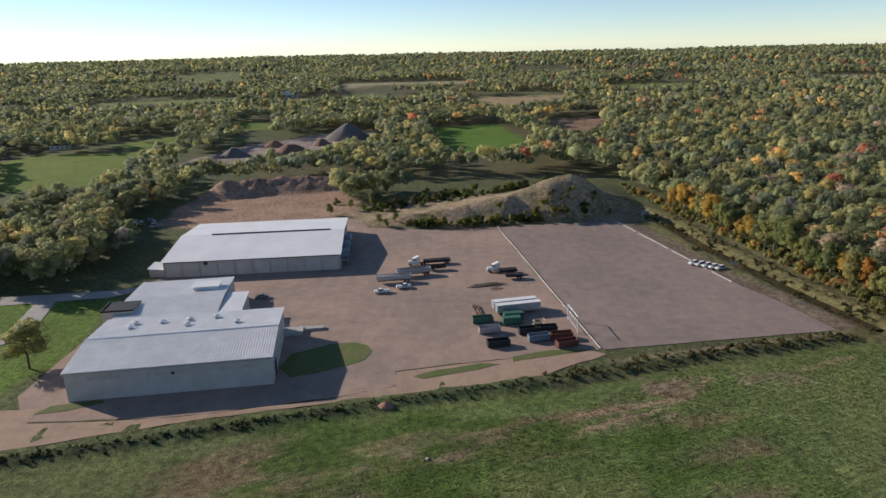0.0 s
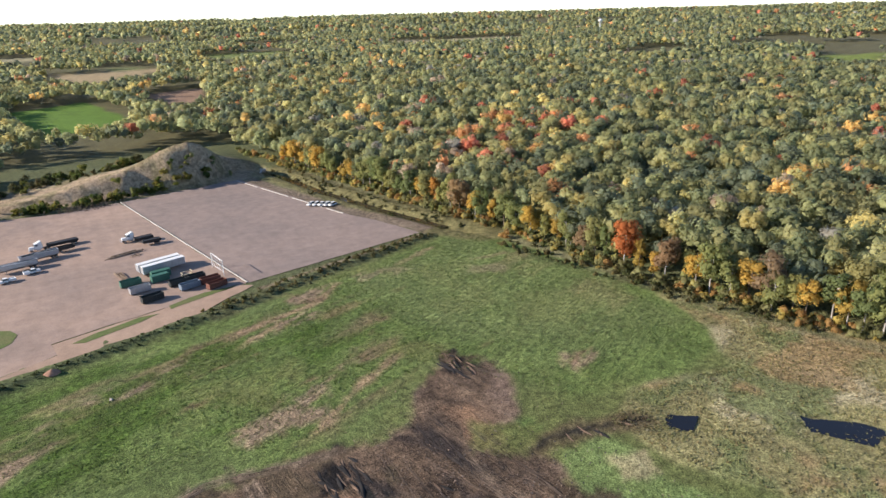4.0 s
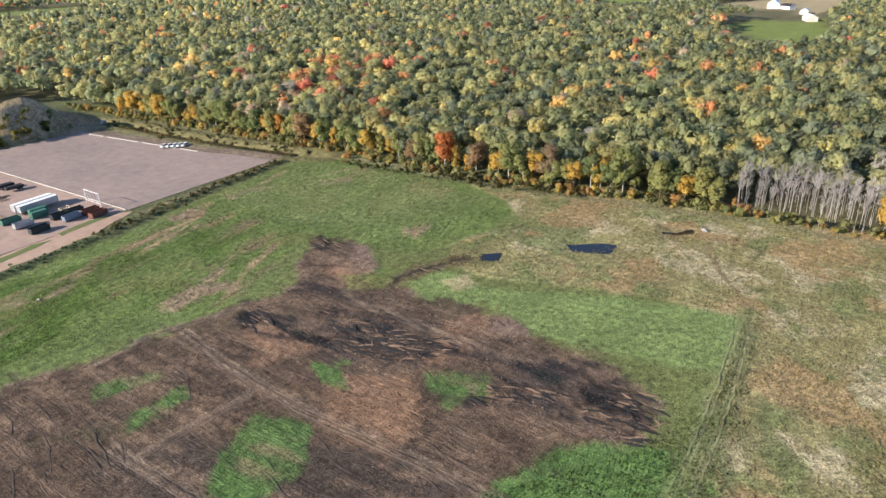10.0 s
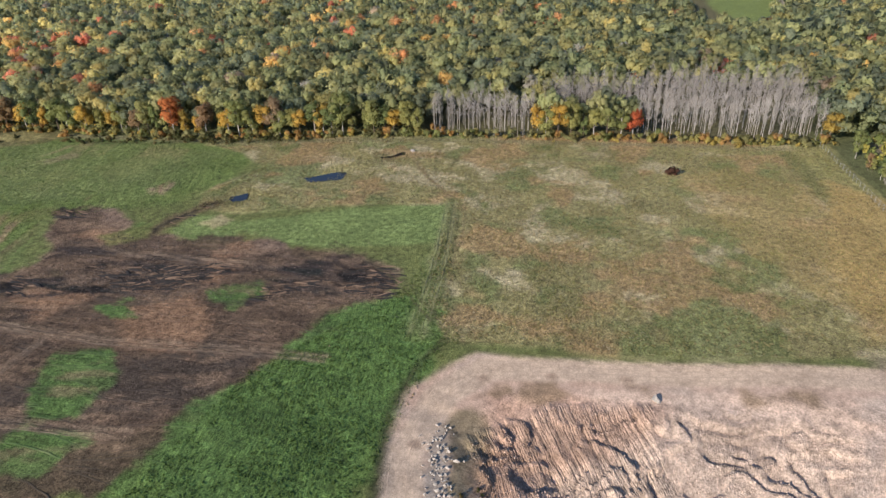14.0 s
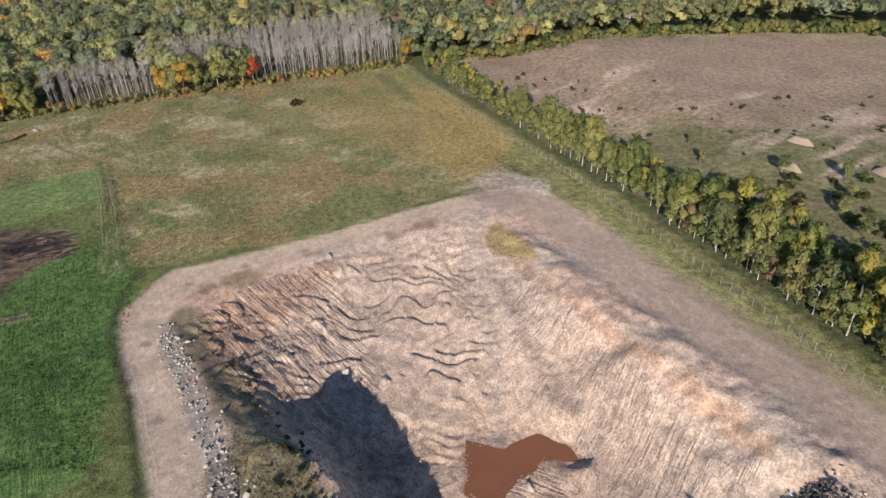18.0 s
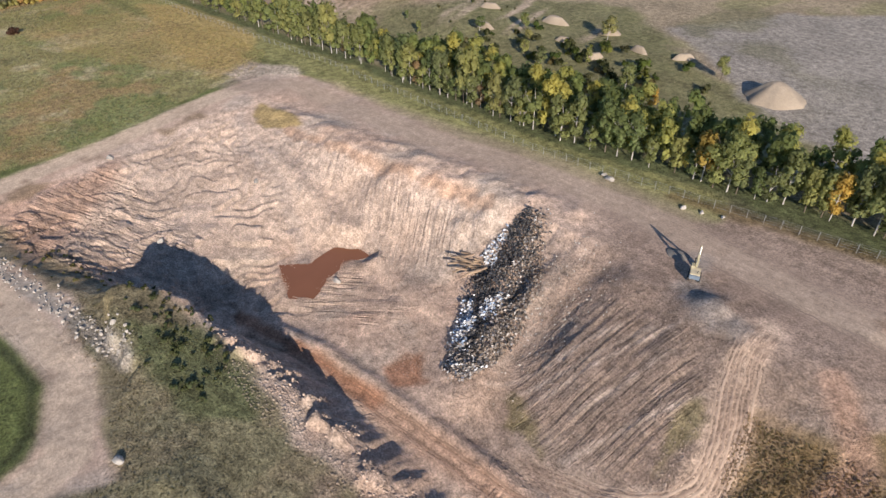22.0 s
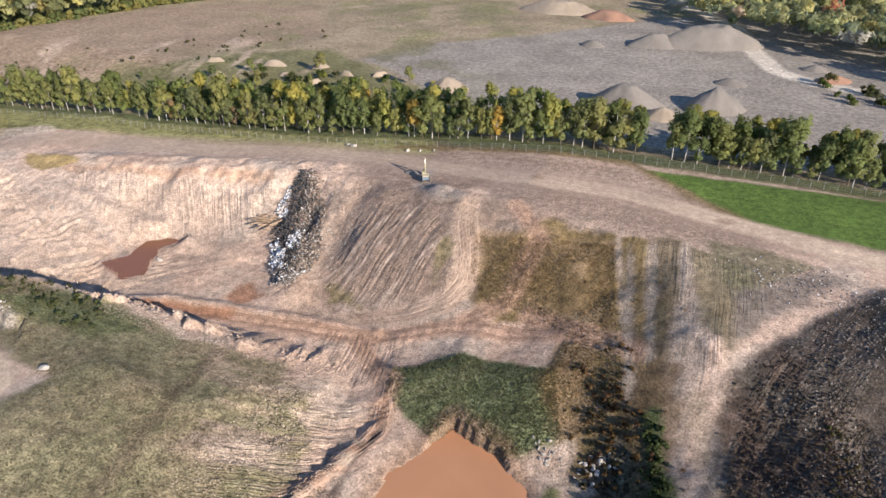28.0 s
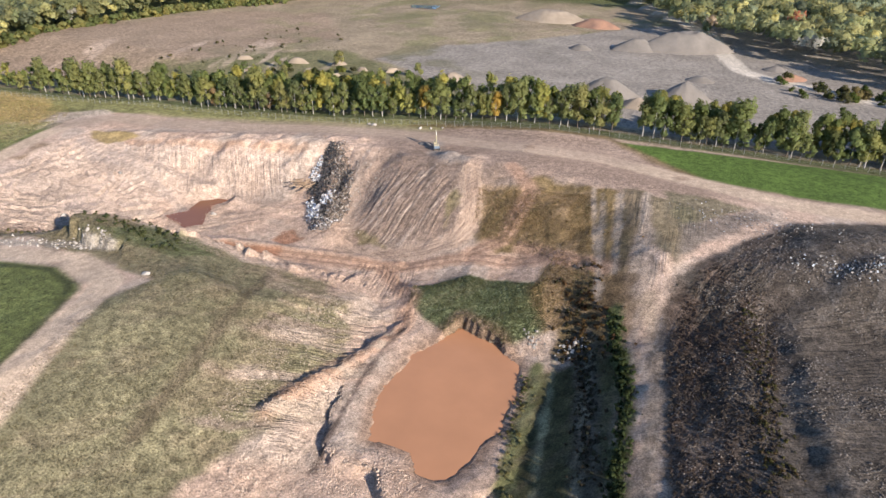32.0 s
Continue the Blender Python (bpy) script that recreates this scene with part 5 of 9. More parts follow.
slab("pavement_yard", ragged(YARD_EDGE), YARD, "worn gravel and asphalt lorry yard", "yard", 0.10)
slab("pavement_lot", ragged(LOT, 3, 0.4), ASPHALT, "empty old asphalt parking lot with faded streaks", "parking lot", 0.13)
slab("road_front", ragged(FRONT_ROAD, 3, 0.8, 3), LANE, "sandy dirt road along the yard's front", "road", 0.12)
slab("road_west", ragged([(-190, 228), (-134, 238), (-124, 246), (-124, 252), (-134, 246), (-190, 238)], 3, 0.3, 4), PALE_ROAD, "pale tarmac drive beside a lawn", "road", 0.14)
slab("road_drive", ragged([(-150, 196), (-143, 200), (-153, 236), (-160, 233)], 3, 0.3, 4), PALE_ROAD, "pale drive across a lawn", "road", 0.16)


def water(name, outline, z, material, label):
    return tagged(slab(name, ragged(outline, 1.5, 0.6, 8), material, label, "pond", z), label, "pond", kind="structure")


water("water_clay_pond", [(-165 + (a + 165) * 1.16, -77 + (b + 77) * 1.1) for a, b in CLAY_POND], -8.0, POND_CLAY, "opaque clay-orange pond water in a dug basin")
water("water_pond", [(117, 44), (123, 33), (130, 27), (133, 18), (125, 18), (119, 29), (113, 38)], -0.35, POND_DARK, "dark still pond among dry weeds")
water("water_puddle", [(96, 54), (103, 48), (97, 45), (92, 50)], -0.32, POND_DARK, "small dark pool among dry weeds")
water("water_hollow", [(149, 19), (154, 11), (160, 8), (157, 6), (150, 13)], -0.3, POND_DARK, "dark wet hollow in dry weeds")
water("water_ditch", [(100, 352), (105, 340), (113, 287), (123, 238), (133, 200), (129.5, 200), (119, 238), (109, 287), (101, 340)], -0.75, DITCH_WATER, "narrow brown water in a straight ditch")
water("water_red_puddle", [(-48.5 + (a + 48.5) * 1.14, -125 + (b + 125) * 1.06) for a, b in PUDDLE], -8.42, water_material("red_puddle", (0.20, 0.085, 0.045), 0.25), "shallow red-brown puddle on the pit's floor")


def ground_tone(x, y):
    """The colour of the ground cover at places of the plan."""
    i, j = np.clip(np.searchsorted(XS, x), 0, len(XS) - 1), np.clip(np.searchsorted(YS, y), 0, len(YS) - 1)
    return np.clip(COVER[j * len(XS) + i], 0.01, 0.8)

# ---- building blocks ----
def box(bm, centre, size, rz=0.0, ry=0.0, taper=(1, 1)):
    """A box; taper narrows its top."""
    m = Matrix.Translation(centre) @ Euler((0, ry, rz)).to_matrix().to_4x4()
    sx, sy, sz = (s / 2 for s in size)
    v = [bm.verts.new(m @ Vector((x * sx * (taper[0] if z > 0 else 1), y * sy * (taper[1] if z > 0 else 1), z * sz))) for z in (-1, 1) for x, y in ((-1, -1), (1, -1), (1, 1), (-1, 1))]
    for f in ((3, 2, 1, 0), (4, 5, 6, 7), (0, 1, 5, 4), (1, 2, 6, 5), (2, 3, 7, 6), (3, 0, 4, 7)):
        bm.faces.new([v[i] for i in f])
    return v


def rod(bm, a, b, r0, r1=None, n=8, caps=True):
    """A tapered round bar from a to b."""
    a, b, r1 = Vector(a), Vector(b), r0 if r1 is None else r1
    q = (b - a).to_track_quat("Z", "Y")
    rings = [[bm.verts.new(p + q @ Vector((r * math.cos(2 * math.pi * k / n), r * math.sin(2 * math.pi * k / n), 0))) for k in range(n)] for p, r in ((a, r0), (b, r1))]
    for k in range(n):
        bm.faces.new((rings[0][k], rings[0][(k + 1) % n], rings[1][(k + 1) % n], rings[1][k]))
    if caps:
        bm.faces.new(rings[0][::-1])
        bm.faces.new(rings[1])


def profile(bm, outline, y0, y1):
    """An outline in x and z drawn out along y."""
    a, b = [bm.verts.new((x, y0, z)) for x, z in outline], [bm.verts.new((x, y1, z)) for x, z in outline]
    n = len(outline)
    for k in range(n):
        bm.faces.new((a[k], b[k], b[(k + 1) % n], a[(k + 1) % n]))
    bm.faces.new(a)
    bm.faces.new(b[::-1])


def part(name, bm, material, parent, label="", bevel=0.0):
    """Links a bmesh as one mesh object under a thing or a part."""
    if bevel:
        bmesh.ops.bevel(bm, geom=bm.edges[:], offset=bevel, segments=2, affect="EDGES", clamp_overlap=True)
    bmesh.ops.recalc_face_normals(bm, faces=bm.faces[:])
    me = bpy.data.meshes.new(name)
    bm.to_mesh(me)
    bm.free()
    me.materials.append(material)
    ob = new(name, me)
    ob.parent = parent
    if label:
        ob["label"] = label
    return ob


def shared(name, me, parent):
    ob = new(name, me)
    ob.parent = parent
    return ob


def made(build):
    bm = bmesh.new()
    build(bm)
    return bm


def boxes(*rows):
    bm = bmesh.new()
    for centre, size, *more in rows:
        box(bm, centre, size, *more)
    return bm


def rods(*rows):
    bm = bmesh.new()
    for r in rows:
        rod(bm, *r)
    return bm


def thing(name, label, category, x, y, rz=0.0, z=None, group="", sink=0.03):
    ob = new(name)
    ob.empty_display_size = 0.2
    ob.matrix_basis = pose(x, y, (level(x, y) - sink) if z is None else z, 0, 0, rz)
    return tagged(ob, label, category, group)


# ---- the two warehouses ----
def wall_box(bm, x0, x1, y0, y1, h, t=0.25):
    for c, s in (((x0 + x1) / 2, y0 + t / 2), (x1 - x0, t)), (((x0 + x1) / 2, y1 - t / 2), (x1 - x0, t)), ((x0 + t / 2, (y0 + y1) / 2), (t, y1 - y0 - 2 * t)), ((x1 - t / 2, (y0 + y1) / 2), (t, y1 - y0 - 2 * t)):
        box(bm, (*c, h / 2), (*s, h))


def gable(bm, x0, x1, y0, y1, eave, ridge, over=0.4, t=0.18):
    """A low roof with its ridge along x."""
    ym = (y0 + y1) / 2
    drop = (ridge - eave) * over / (ym - y0)
    for ya, yb in ((y0 - over, ym), (ym, y1 + over)):
        za, zb = (eave - drop, ridge) if ya < ym - 1e-6 else (ridge, eave - drop)
        v = [bm.verts.new(p) for p in ((x0 - over, ya, za), (x1 + over, ya, za), (x1 + over, yb, zb), (x0 - over, yb, zb))]
        w = [bm.verts.new((p.co.x, p.co.y, p.co.z + t)) for p in v]
        bm.faces.new(v[::-1])
        bm.faces.new(w)
        for k in range(4):
            bm.faces.new((v[k], v[(k + 1) % 4], w[(k + 1) % 4], w[k]))


def gable_ends(bm, x0, x1, y0, y1, eave, ridge, t=0.25):
    ym = (y0 + y1) / 2
    for x in (x0, x1 - t):
        a, b = [bm.verts.new((x, y, z)) for y, z in ((y0, eave), (y1, eave), (ym, ridge))], [bm.verts.new((x + t, y, z)) for y, z in ((y0, eave), (y1, eave), (ym, ridge))]
        bm.faces.new(a)
        bm.faces.new(b[::-1])
        for k in range(3):
            bm.faces.new((a[k], b[k], b[(k + 1) % 3], a[(k + 1) % 3]))


def roof_ribs(bm, x0, x1, y0, y1, eave, ridge, gap, over=0.4, t=0.18):
    ym = (y0 + y1) / 2
    slope = math.hypot(ym - y0 + over, ridge - eave)
    for k in range(int((x1 - x0 + 2 * over) / gap)):
        x = x0 - over + (k + 0.5) * gap
        for sgn in (-1, 1):
            ya, za = (y0 - over, eave - (ridge - eave) * over / (ym - y0)) if sgn < 0 else (y1 + over, eave - (ridge - eave) * over / (ym - y0))
            p = [bm.verts.new(q) for q in ((x - 0.12, ya, za + t), (x + 0.12, ya, za + t), (x + 0.12, ym, ridge + t), (x - 0.12, ym, ridge + t))]
            top = [bm.verts.new((x - 0.07, ya, za + t + 0.1)), bm.verts.new((x + 0.07, ya, za + t + 0.1)), bm.verts.new((x + 0.07, ym, ridge + t + 0.1)), bm.verts.new((x - 0.07, ym, ridge + t + 0.1))]
            bm.faces.new(top)
            for i in range(4):
                bm.faces.new((p[i], p[(i + 1) % 4], top[(i + 1) % 4], top[i]))


def roof_vent(parent, x, y, z):
    v = part("roof_vent", rods(((x, y, z - 0.4), (x, y, z + 0.5), 0.6, 0.6, 12)), ALUMINIUM, parent, "squat round metal roof vent")
    part("cap", rods(((x, y, z + 0.5), (x, y, z + 0.75), 1.15, 1.15, 14), ((x, y, z + 0.75), (x, y, z + 1.1), 1.15, 0.25, 14)), WHITE, v)
    part("curb", boxes(((x, y, z - 0.3), (1.7, 1.7, 0.5))), STEEL, v)


def ribbed_warehouse():
    """The pale steel shed with a ribbed roof, in two blocks, seen nearest the field."""
    b = thing("steel_warehouse", "pale grey steel warehouse with a ribbed metal roof", "warehouse", -106.2, 160.2, 8.9, 0.1)
    L, D, H, RZ = 53.6, 36.0, 8.3, 9.7
    part("wall", made(lambda bm: (wall_box(bm, 0, L, 0, D, H), gable_ends(bm, 0, L, 0, D, H, RZ))), WALL_PAINT, b, "plain pale wall panels with faint seams")
    roof = part("roof", made(lambda bm: gable(bm, 0, L, 0, D, H, RZ)), ROOF_RIBBED, b, "ribbed galvanised roof")
    part("ribs", made(lambda bm: roof_ribs(bm, 0, L, 0, D, H, RZ, 0.74)), ROOF_RIBBED, roof)
    part("ridge_cap", boxes(((L / 2, D / 2, RZ + 0.26), (L + 0.8, 0.7, 0.12))), STEEL, roof)
    L2, D2 = 32.0, 38.0
    part("wall", made(lambda bm: (wall_box(bm, 0, L2, D, D + D2, 7.2), gable_ends(bm, 0, L2, D, D + D2, 7.2, 8.2))), WALL_PAINT, b)
    roof2 = part("roof", made(lambda bm: gable(bm, 0, L2, D + 0.45, D + D2, 7.2, 8.2)), ROOF_RIBBED, b)
    part("ribs", made(lambda bm: roof_ribs(bm, 0, L2, D + 0.45, D + D2, 7.2, 8.2, 0.74)), ROOF_RIBBED, roof2)
    part("wall", made(lambda bm: wall_box(bm, L2, L2 + 7.5, D + 0.1, D + 21, 7.0)), WALL_PAINT, b)
    part("roof", boxes(((L2 + 4.2, D + 10.8, 7.15), (7.6, 21.2, 0.3))), ROOF_RIBBED, b)
    # the low entrance block with a dark flat roof, and a penthouse
    part("annex_wall", boxes(((0.5, D + 10.5, 4.3), (9.5, 8, 8.6))), WALL_PAINT, b)
    part("annex_roof", boxes(((0.5, D + 10.5, 8.75), (10.2, 8.8, 0.3)), ((-4.4, D + 10.5, 9.0), (0.4, 8.8, 0.4)), ((0.5, D + 6.3, 9.0), (10.2, 0.4, 0.4))), DARK_METAL, b, "dark flat roof with a low parapet")
    part("penthouse", boxes(((25, D + 26, 8.4), (8.5, 5.5, 1.8))), ROOF_RIBBED, b, "low box raised over the roof")
    part("penthouse_roof", boxes(((25, D + 26, 9.4), (9.2, 6.2, 0.2))), ROOF_PLAIN, b)
    for x, y in ((9.5, 25.6), (10, 29.4), (18, 29), (26, 29.6), (26.2, 24.6), (33.8, 30.4), (41, 24)):
        roof_vent(b, x, y, RZ - 0.078 * abs(y - 18) + 0.2)
    for x, w in ((11, 10.5), (27, 12), (44, 9)):
        part("sign_panel", boxes(((x, -0.06, 6.2), (w, 0.12, 1.1))), WALL_DIRTY, b, "faded wall panel")
    part("small_vent", boxes(((27.5, -0.1, 6.0), (0.8, 0.25, 0.8))), DARK_METAL, b)
    for k in range(9):
        part("panel_seam", boxes(((L * (k + 0.5) / 9, -0.03, 4.1), (0.14, 0.06, 8.0))), WALL_DIRTY, b)
    door = part("side_door", boxes(((L + 0.05, 6.0, 2.4), (0.12, 4.2, 4.8))), DARK_METAL, b, "dark roller door")
    part("frame", boxes(((L + 0.09, 3.7, 2.5), (0.2, 0.3, 5.0)), ((L + 0.09, 8.3, 2.5), (0.2, 0.3, 5.0)), ((L + 0.09, 6.0, 5.0), (0.2, 4.9, 0.3))), STEEL, door)
    for y in (14, 22, 30):
        part("loading_door", boxes(((L + 0.05, y, 2.2), (0.12, 3.4, 3.6))), WALL_DIRTY, b)
    part("loading_ramp", boxes(((L + 3, 34, 0.6), (6, 5, 1.2)), ((L + 9, 36, 0.4), (7, 2.2, 0.8))), CONCRETE, b, "concrete loading ramp")
    part("gutter", boxes(((L / 2, -0.5, H - 0.2), (L + 0.8, 0.22, 0.25))), STEEL, b)


def long_warehouse():
    """The wider white-roofed shed behind, with a slot of ridge vent and a lean-to."""
    b = thing("storage_warehouse", "long low warehouse with a plain white metal roof", "warehouse", -122.0, 259.5, 6.0, 0.1)
    L, D, H, RZ = 71.5, 61.0, 6.3, 8.9
    part("wall", made(lambda bm: (wall_box(bm, 0, L, 0, D, H), gable_ends(bm, 0, L, 0, D, H, RZ))), WALL_DIRTY, b, "weathered pale walls with darker bays")
    roof = part("roof", made(lambda bm: gable(bm, 0, L, 0, D, H + 0.45, RZ + 0.3, 0.8)), ROOF_PLAIN, b, "smooth white roof sheets")
    part("ridge_vent", boxes(((L * 0.55, D / 2, RZ + 0.62), (L * 0.74, 1.1, 0.35))), DARK_METAL, roof, "long dark ridge vent")
    part("eave_gap", boxes(((L / 2, -0.04, H + 0.1), (L - 0.6, 0.1, 0.5))), DARK_METAL, b, "dark open strip under the eaves")
    for k in range(11):
        part("column", boxes(((0.3 + k * (L - 0.6) / 10, -0.1, H / 2 - 0.1), (0.45, 0.2, H - 0.2))), CONCRETE, b)
    for k in range(10):
        part("bay_panel", boxes(((0.3 + (k + 0.5) * (L - 0.6) / 10, -0.04, H / 2 - 0.4), (5.6, 0.07, H - 1.6))), WALL_PAINT, b)
    part("opening", boxes(((17, -0.1, 5.6), (1.6, 0.12, 1.6))), DARK_METAL, b)
    porch = part("lean_to", boxes(((L + 1.6, 24, 2.8), (3.2, 40, 0.3))), STEEL, b, "steel lean-to along the gable wall")
    for y in (5, 12, 19, 26, 33, 43):
        part("post", boxes(((L + 3.0, y, 1.35), (0.25, 0.25, 2.7))), STEEL, porch)
    for y, z in ((8, 3.4), (17, 4.2), (30, 3.6)):
        part("dust_hopper", made(lambda bm: (box(bm, (L + 1.8, y, z + 1.4), (3.0, 4.6, 2.6)), box(bm, (L + 1.8, y, z - 0.2), (1.2, 2.0, 0.8)))), BLUE_GREY, b, "blue-grey hopper box")
    part("side_shed", boxes(((-3.4, 6, 1.6), (6, 9, 3.2))), WALL_DIRTY, b)
    part("side_shed_roof", boxes(((-3.5, 6, 3.4), (6.8, 9.8, 0.25), 0, 0.12)), ROOF_PLAIN, b)


ribbed_warehouse()
long_warehouse()
VERGE = surface("verge_grass", (0.085, 0.125, 0.03), (0.13, 0.13, 0.05), 0.2, 2.0, 0.95, 0, 0.4, 0.5, 0.1, world_space=True)
slab("verge_island", ragged([(-50, 172), (-42, 174.5), (-35, 178.5), (-30, 183), (-28.5, 188), (-30, 192), (-34, 194.5), (-42, 194), (-53, 187), (-54, 178)], 1.0, 0.8, 6), VERGE, "rounded patch of grass beside the warehouse", "grass", 0.17)
slab("verge_strip", ragged([(-12, 170), (4, 175.5), (10, 178.5), (4, 179), (-8, 175.5), (-15, 172)], 2, 0.6, 6), VERGE, "strip of grass at the yard's front", "grass", 0.18)
slab("verge_corner", ragged([(14, 180), (28, 184), (38, 187.5), (26, 187), (14, 183)], 2, 0.6, 6), VERGE, "strip of grass at the yard's corner", "grass", 0.18)
slab("verge_road", ragged([(-110, 158), (-98, 161), (-96, 159.5), (-104, 155.5), (-112, 154)], 2, 0.5, 6), VERGE, "grass tuft verge at a warehouse corner", "grass", 0.18)


# ---- vehicles ----
def wheel(parent, x, y, r=0.5, w=0.3):
    part("wheel", rods(((x, y - w / 2, r), (x, y + w / 2, r), r, r, 14)), TYRE, parent)
    s = 1 if y > 0 else -1
    part("rim", rods(((x, y + s * w * 0.3, r), (x, y + s * (w / 2 + 0.02), r), r * 0.55, r * 0.5, 10)), STEEL, parent.children[-1])


def dump_trailer(x, y, rz, body, label, length=13.6):
    t = thing("dump_trailer", label, "trailer", x, y, rz, 0.11, "trailers parked in the yard")
    L = length
    part("tub", made(lambda bm: profile_tub(bm, L)), body, t, "long ribbed aluminium tub" if body is ALUMINIUM else "")
    for k in range(9):
        xx = -L / 2 + 0.8 + k * (L - 1.6) / 8
        for s in (-1, 1):
            part("side_rib", boxes(((xx, s * 1.29, 2.3), (0.14, 0.1, 1.7))), body, t)
    part("top_rail", boxes(((0, 1.25, 3.22), (L, 0.14, 0.14)), ((0, -1.25, 3.22), (L, 0.14, 0.14)), ((L / 2, 0, 3.22), (0.14, 2.6, 0.14)), ((-L / 2, 0, 3.22), (0.14, 2.6, 0.14))), body, t)
    part("load_cover", boxes(((0, 0, 3.12), (L - 0.2, 2.36, 0.06))), BLUE_GREY, t, "grey rolled tarpaulin")
    part("chassis", boxes(((0, 0.5, 1.05), (L - 1, 0.18, 0.4)), ((0, -0.5, 1.05), (L - 1, 0.18, 0.4)), ((-L / 2 + 2, 0, 0.9), (3.4, 1.2, 0.3))), DARK_METAL, t)
    for s in (-1, 1):
        part("landing_leg", rods(((L / 2 - 3, s * 0.6, 0), (L / 2 - 3, s * 0.6, 1.1), 0.1)), STEEL, t)
    for xx in (-L / 2 + 1.2, -L / 2 + 2.5):
        for s in (-1, 1):
            wheel(t, xx, s * 1.05)
    return t


def profile_tub(bm, L):
    """A tub with slanting ends and a rounded belly."""
    rings = []
    for x, low in ((-L / 2, 1.6), (-L / 2 + 0.5, 1.2), (L / 2 - 1.0, 1.2), (L / 2, 1.9)):
        rings.append([bm.verts.new((x, y, z)) for y, z in ((-1.25, 3.15), (-1.25, low + 0.45), (-0.85, low), (0.85, low), (1.25, low + 0.45), (1.25, 3.15))])
    for a, b in zip(rings, rings[1:]):
        for k in range(5):
            bm.faces.new((a[k], b[k], b[k + 1], a[k + 1]))
        bm.faces.new((a[5], b[5], b[0], a[0]))
    bm.faces.new(rings[0])
    bm.faces.new(rings[-1][::-1])


def tractor(x, y, rz, label):
    t = thing("truck_tractor", label, "truck", x, y, rz, 0.11, "lorries in the yard")
    part("frame", boxes(((-1.5, 0, 0.95), (6.4, 0.9, 0.3))), DARK_METAL, t)
    cab = part("cab", boxes(((0.4, 0, 2.2), (1.9, 2.3, 2.2), 0, 0, (0.86, 0.9)), ((-0.9, 0, 2.25), (1.2, 2.35, 2.3))), WHITE, t, "white cab with a sleeper", 0.08)
    part("hood", boxes(((2.2, 0, 1.6), (2.0, 1.7, 1.1), 0, 0, (0.9, 0.85))), WHITE, t, "", 0.08)
    part("wind_deflector", made(lambda bm: profile(bm, [(-1.4, 3.35), (0.9, 3.3), (-1.0, 4.05), (-1.4, 4.05)], -1.0, 1.0)), WHITE, t)
    part("windscreen", boxes(((1.32, 0, 2.75), (0.1, 1.9, 0.8), 0, -0.18)), GLASS, cab)
    for s in (-1, 1):
        part("side_window", boxes(((0.5, s * 1.12, 2.75), (0.9, 0.06, 0.65))), GLASS, cab)
        part("fuel_tank", rods(((-0.8, s * 1.0, 0.8), (0.6, s * 1.0, 0.8), 0.32, 0.32, 10)), STEEL, t)
        part("exhaust", rods(((-1.65, s * 0.95, 1.2), (-1.65, s * 0.95, 3.8), 0.09)), STEEL, t)
        part("headlight", boxes(((3.2, s * 0.65, 1.3), (0.06, 0.35, 0.2))), GLASS, t)
        wheel(t, 2.3, s * 1.0)
        for xx in (-2.6, -3.9):
            wheel(t, xx, s * 0.95, 0.5, 0.5)
    part("bumper", boxes(((3.25, 0, 0.75), (0.25, 2.3, 0.4))), STEEL, t)
    part("fifth_wheel", boxes(((-3.2, 0, 1.2), (1.0, 0.9, 0.16))), DARK_METAL, t)


def flatbed(x, y, rz, length, label, load=None):
    t = thing("flatbed_trailer", label, "trailer", x, y, rz, 0.11, "trailers parked in the yard")
    L = length
    part("deck", boxes(((0, 0, 1.25), (L, 2.5, 0.2))), DARK_METAL, t)
    part("side_board", boxes(((0, 1.2, 1.8), (L, 0.1, 0.9)), ((0, -1.2, 1.8), (L, 0.1, 0.9)), ((L / 2, 0, 1.9), (0.1, 2.4, 1.1))), DARK_METAL, t)
    if load:
        part("load", boxes(((0, 0, 1.75), (L - 0.5, 2.1, 0.75))), load, t)
    part("beam", boxes(((0, 0.45, 1.0), (L - 0.6, 0.16, 0.35)), ((0, -0.45, 1.0), (L - 0.6, 0.16, 0.35))), DARK_METAL, t)
    for xx in (-L / 2 + 1.1, -L / 2 + 2.3):
        for s in (-1, 1):
            wheel(t, xx, s * 1.0)
    for s in (-1, 1):
        part("landing_leg", rods(((L / 2 - 2, s * 0.6, 0), (L / 2 - 2, s * 0.6, 1.1), 0.09)), STEEL, t)


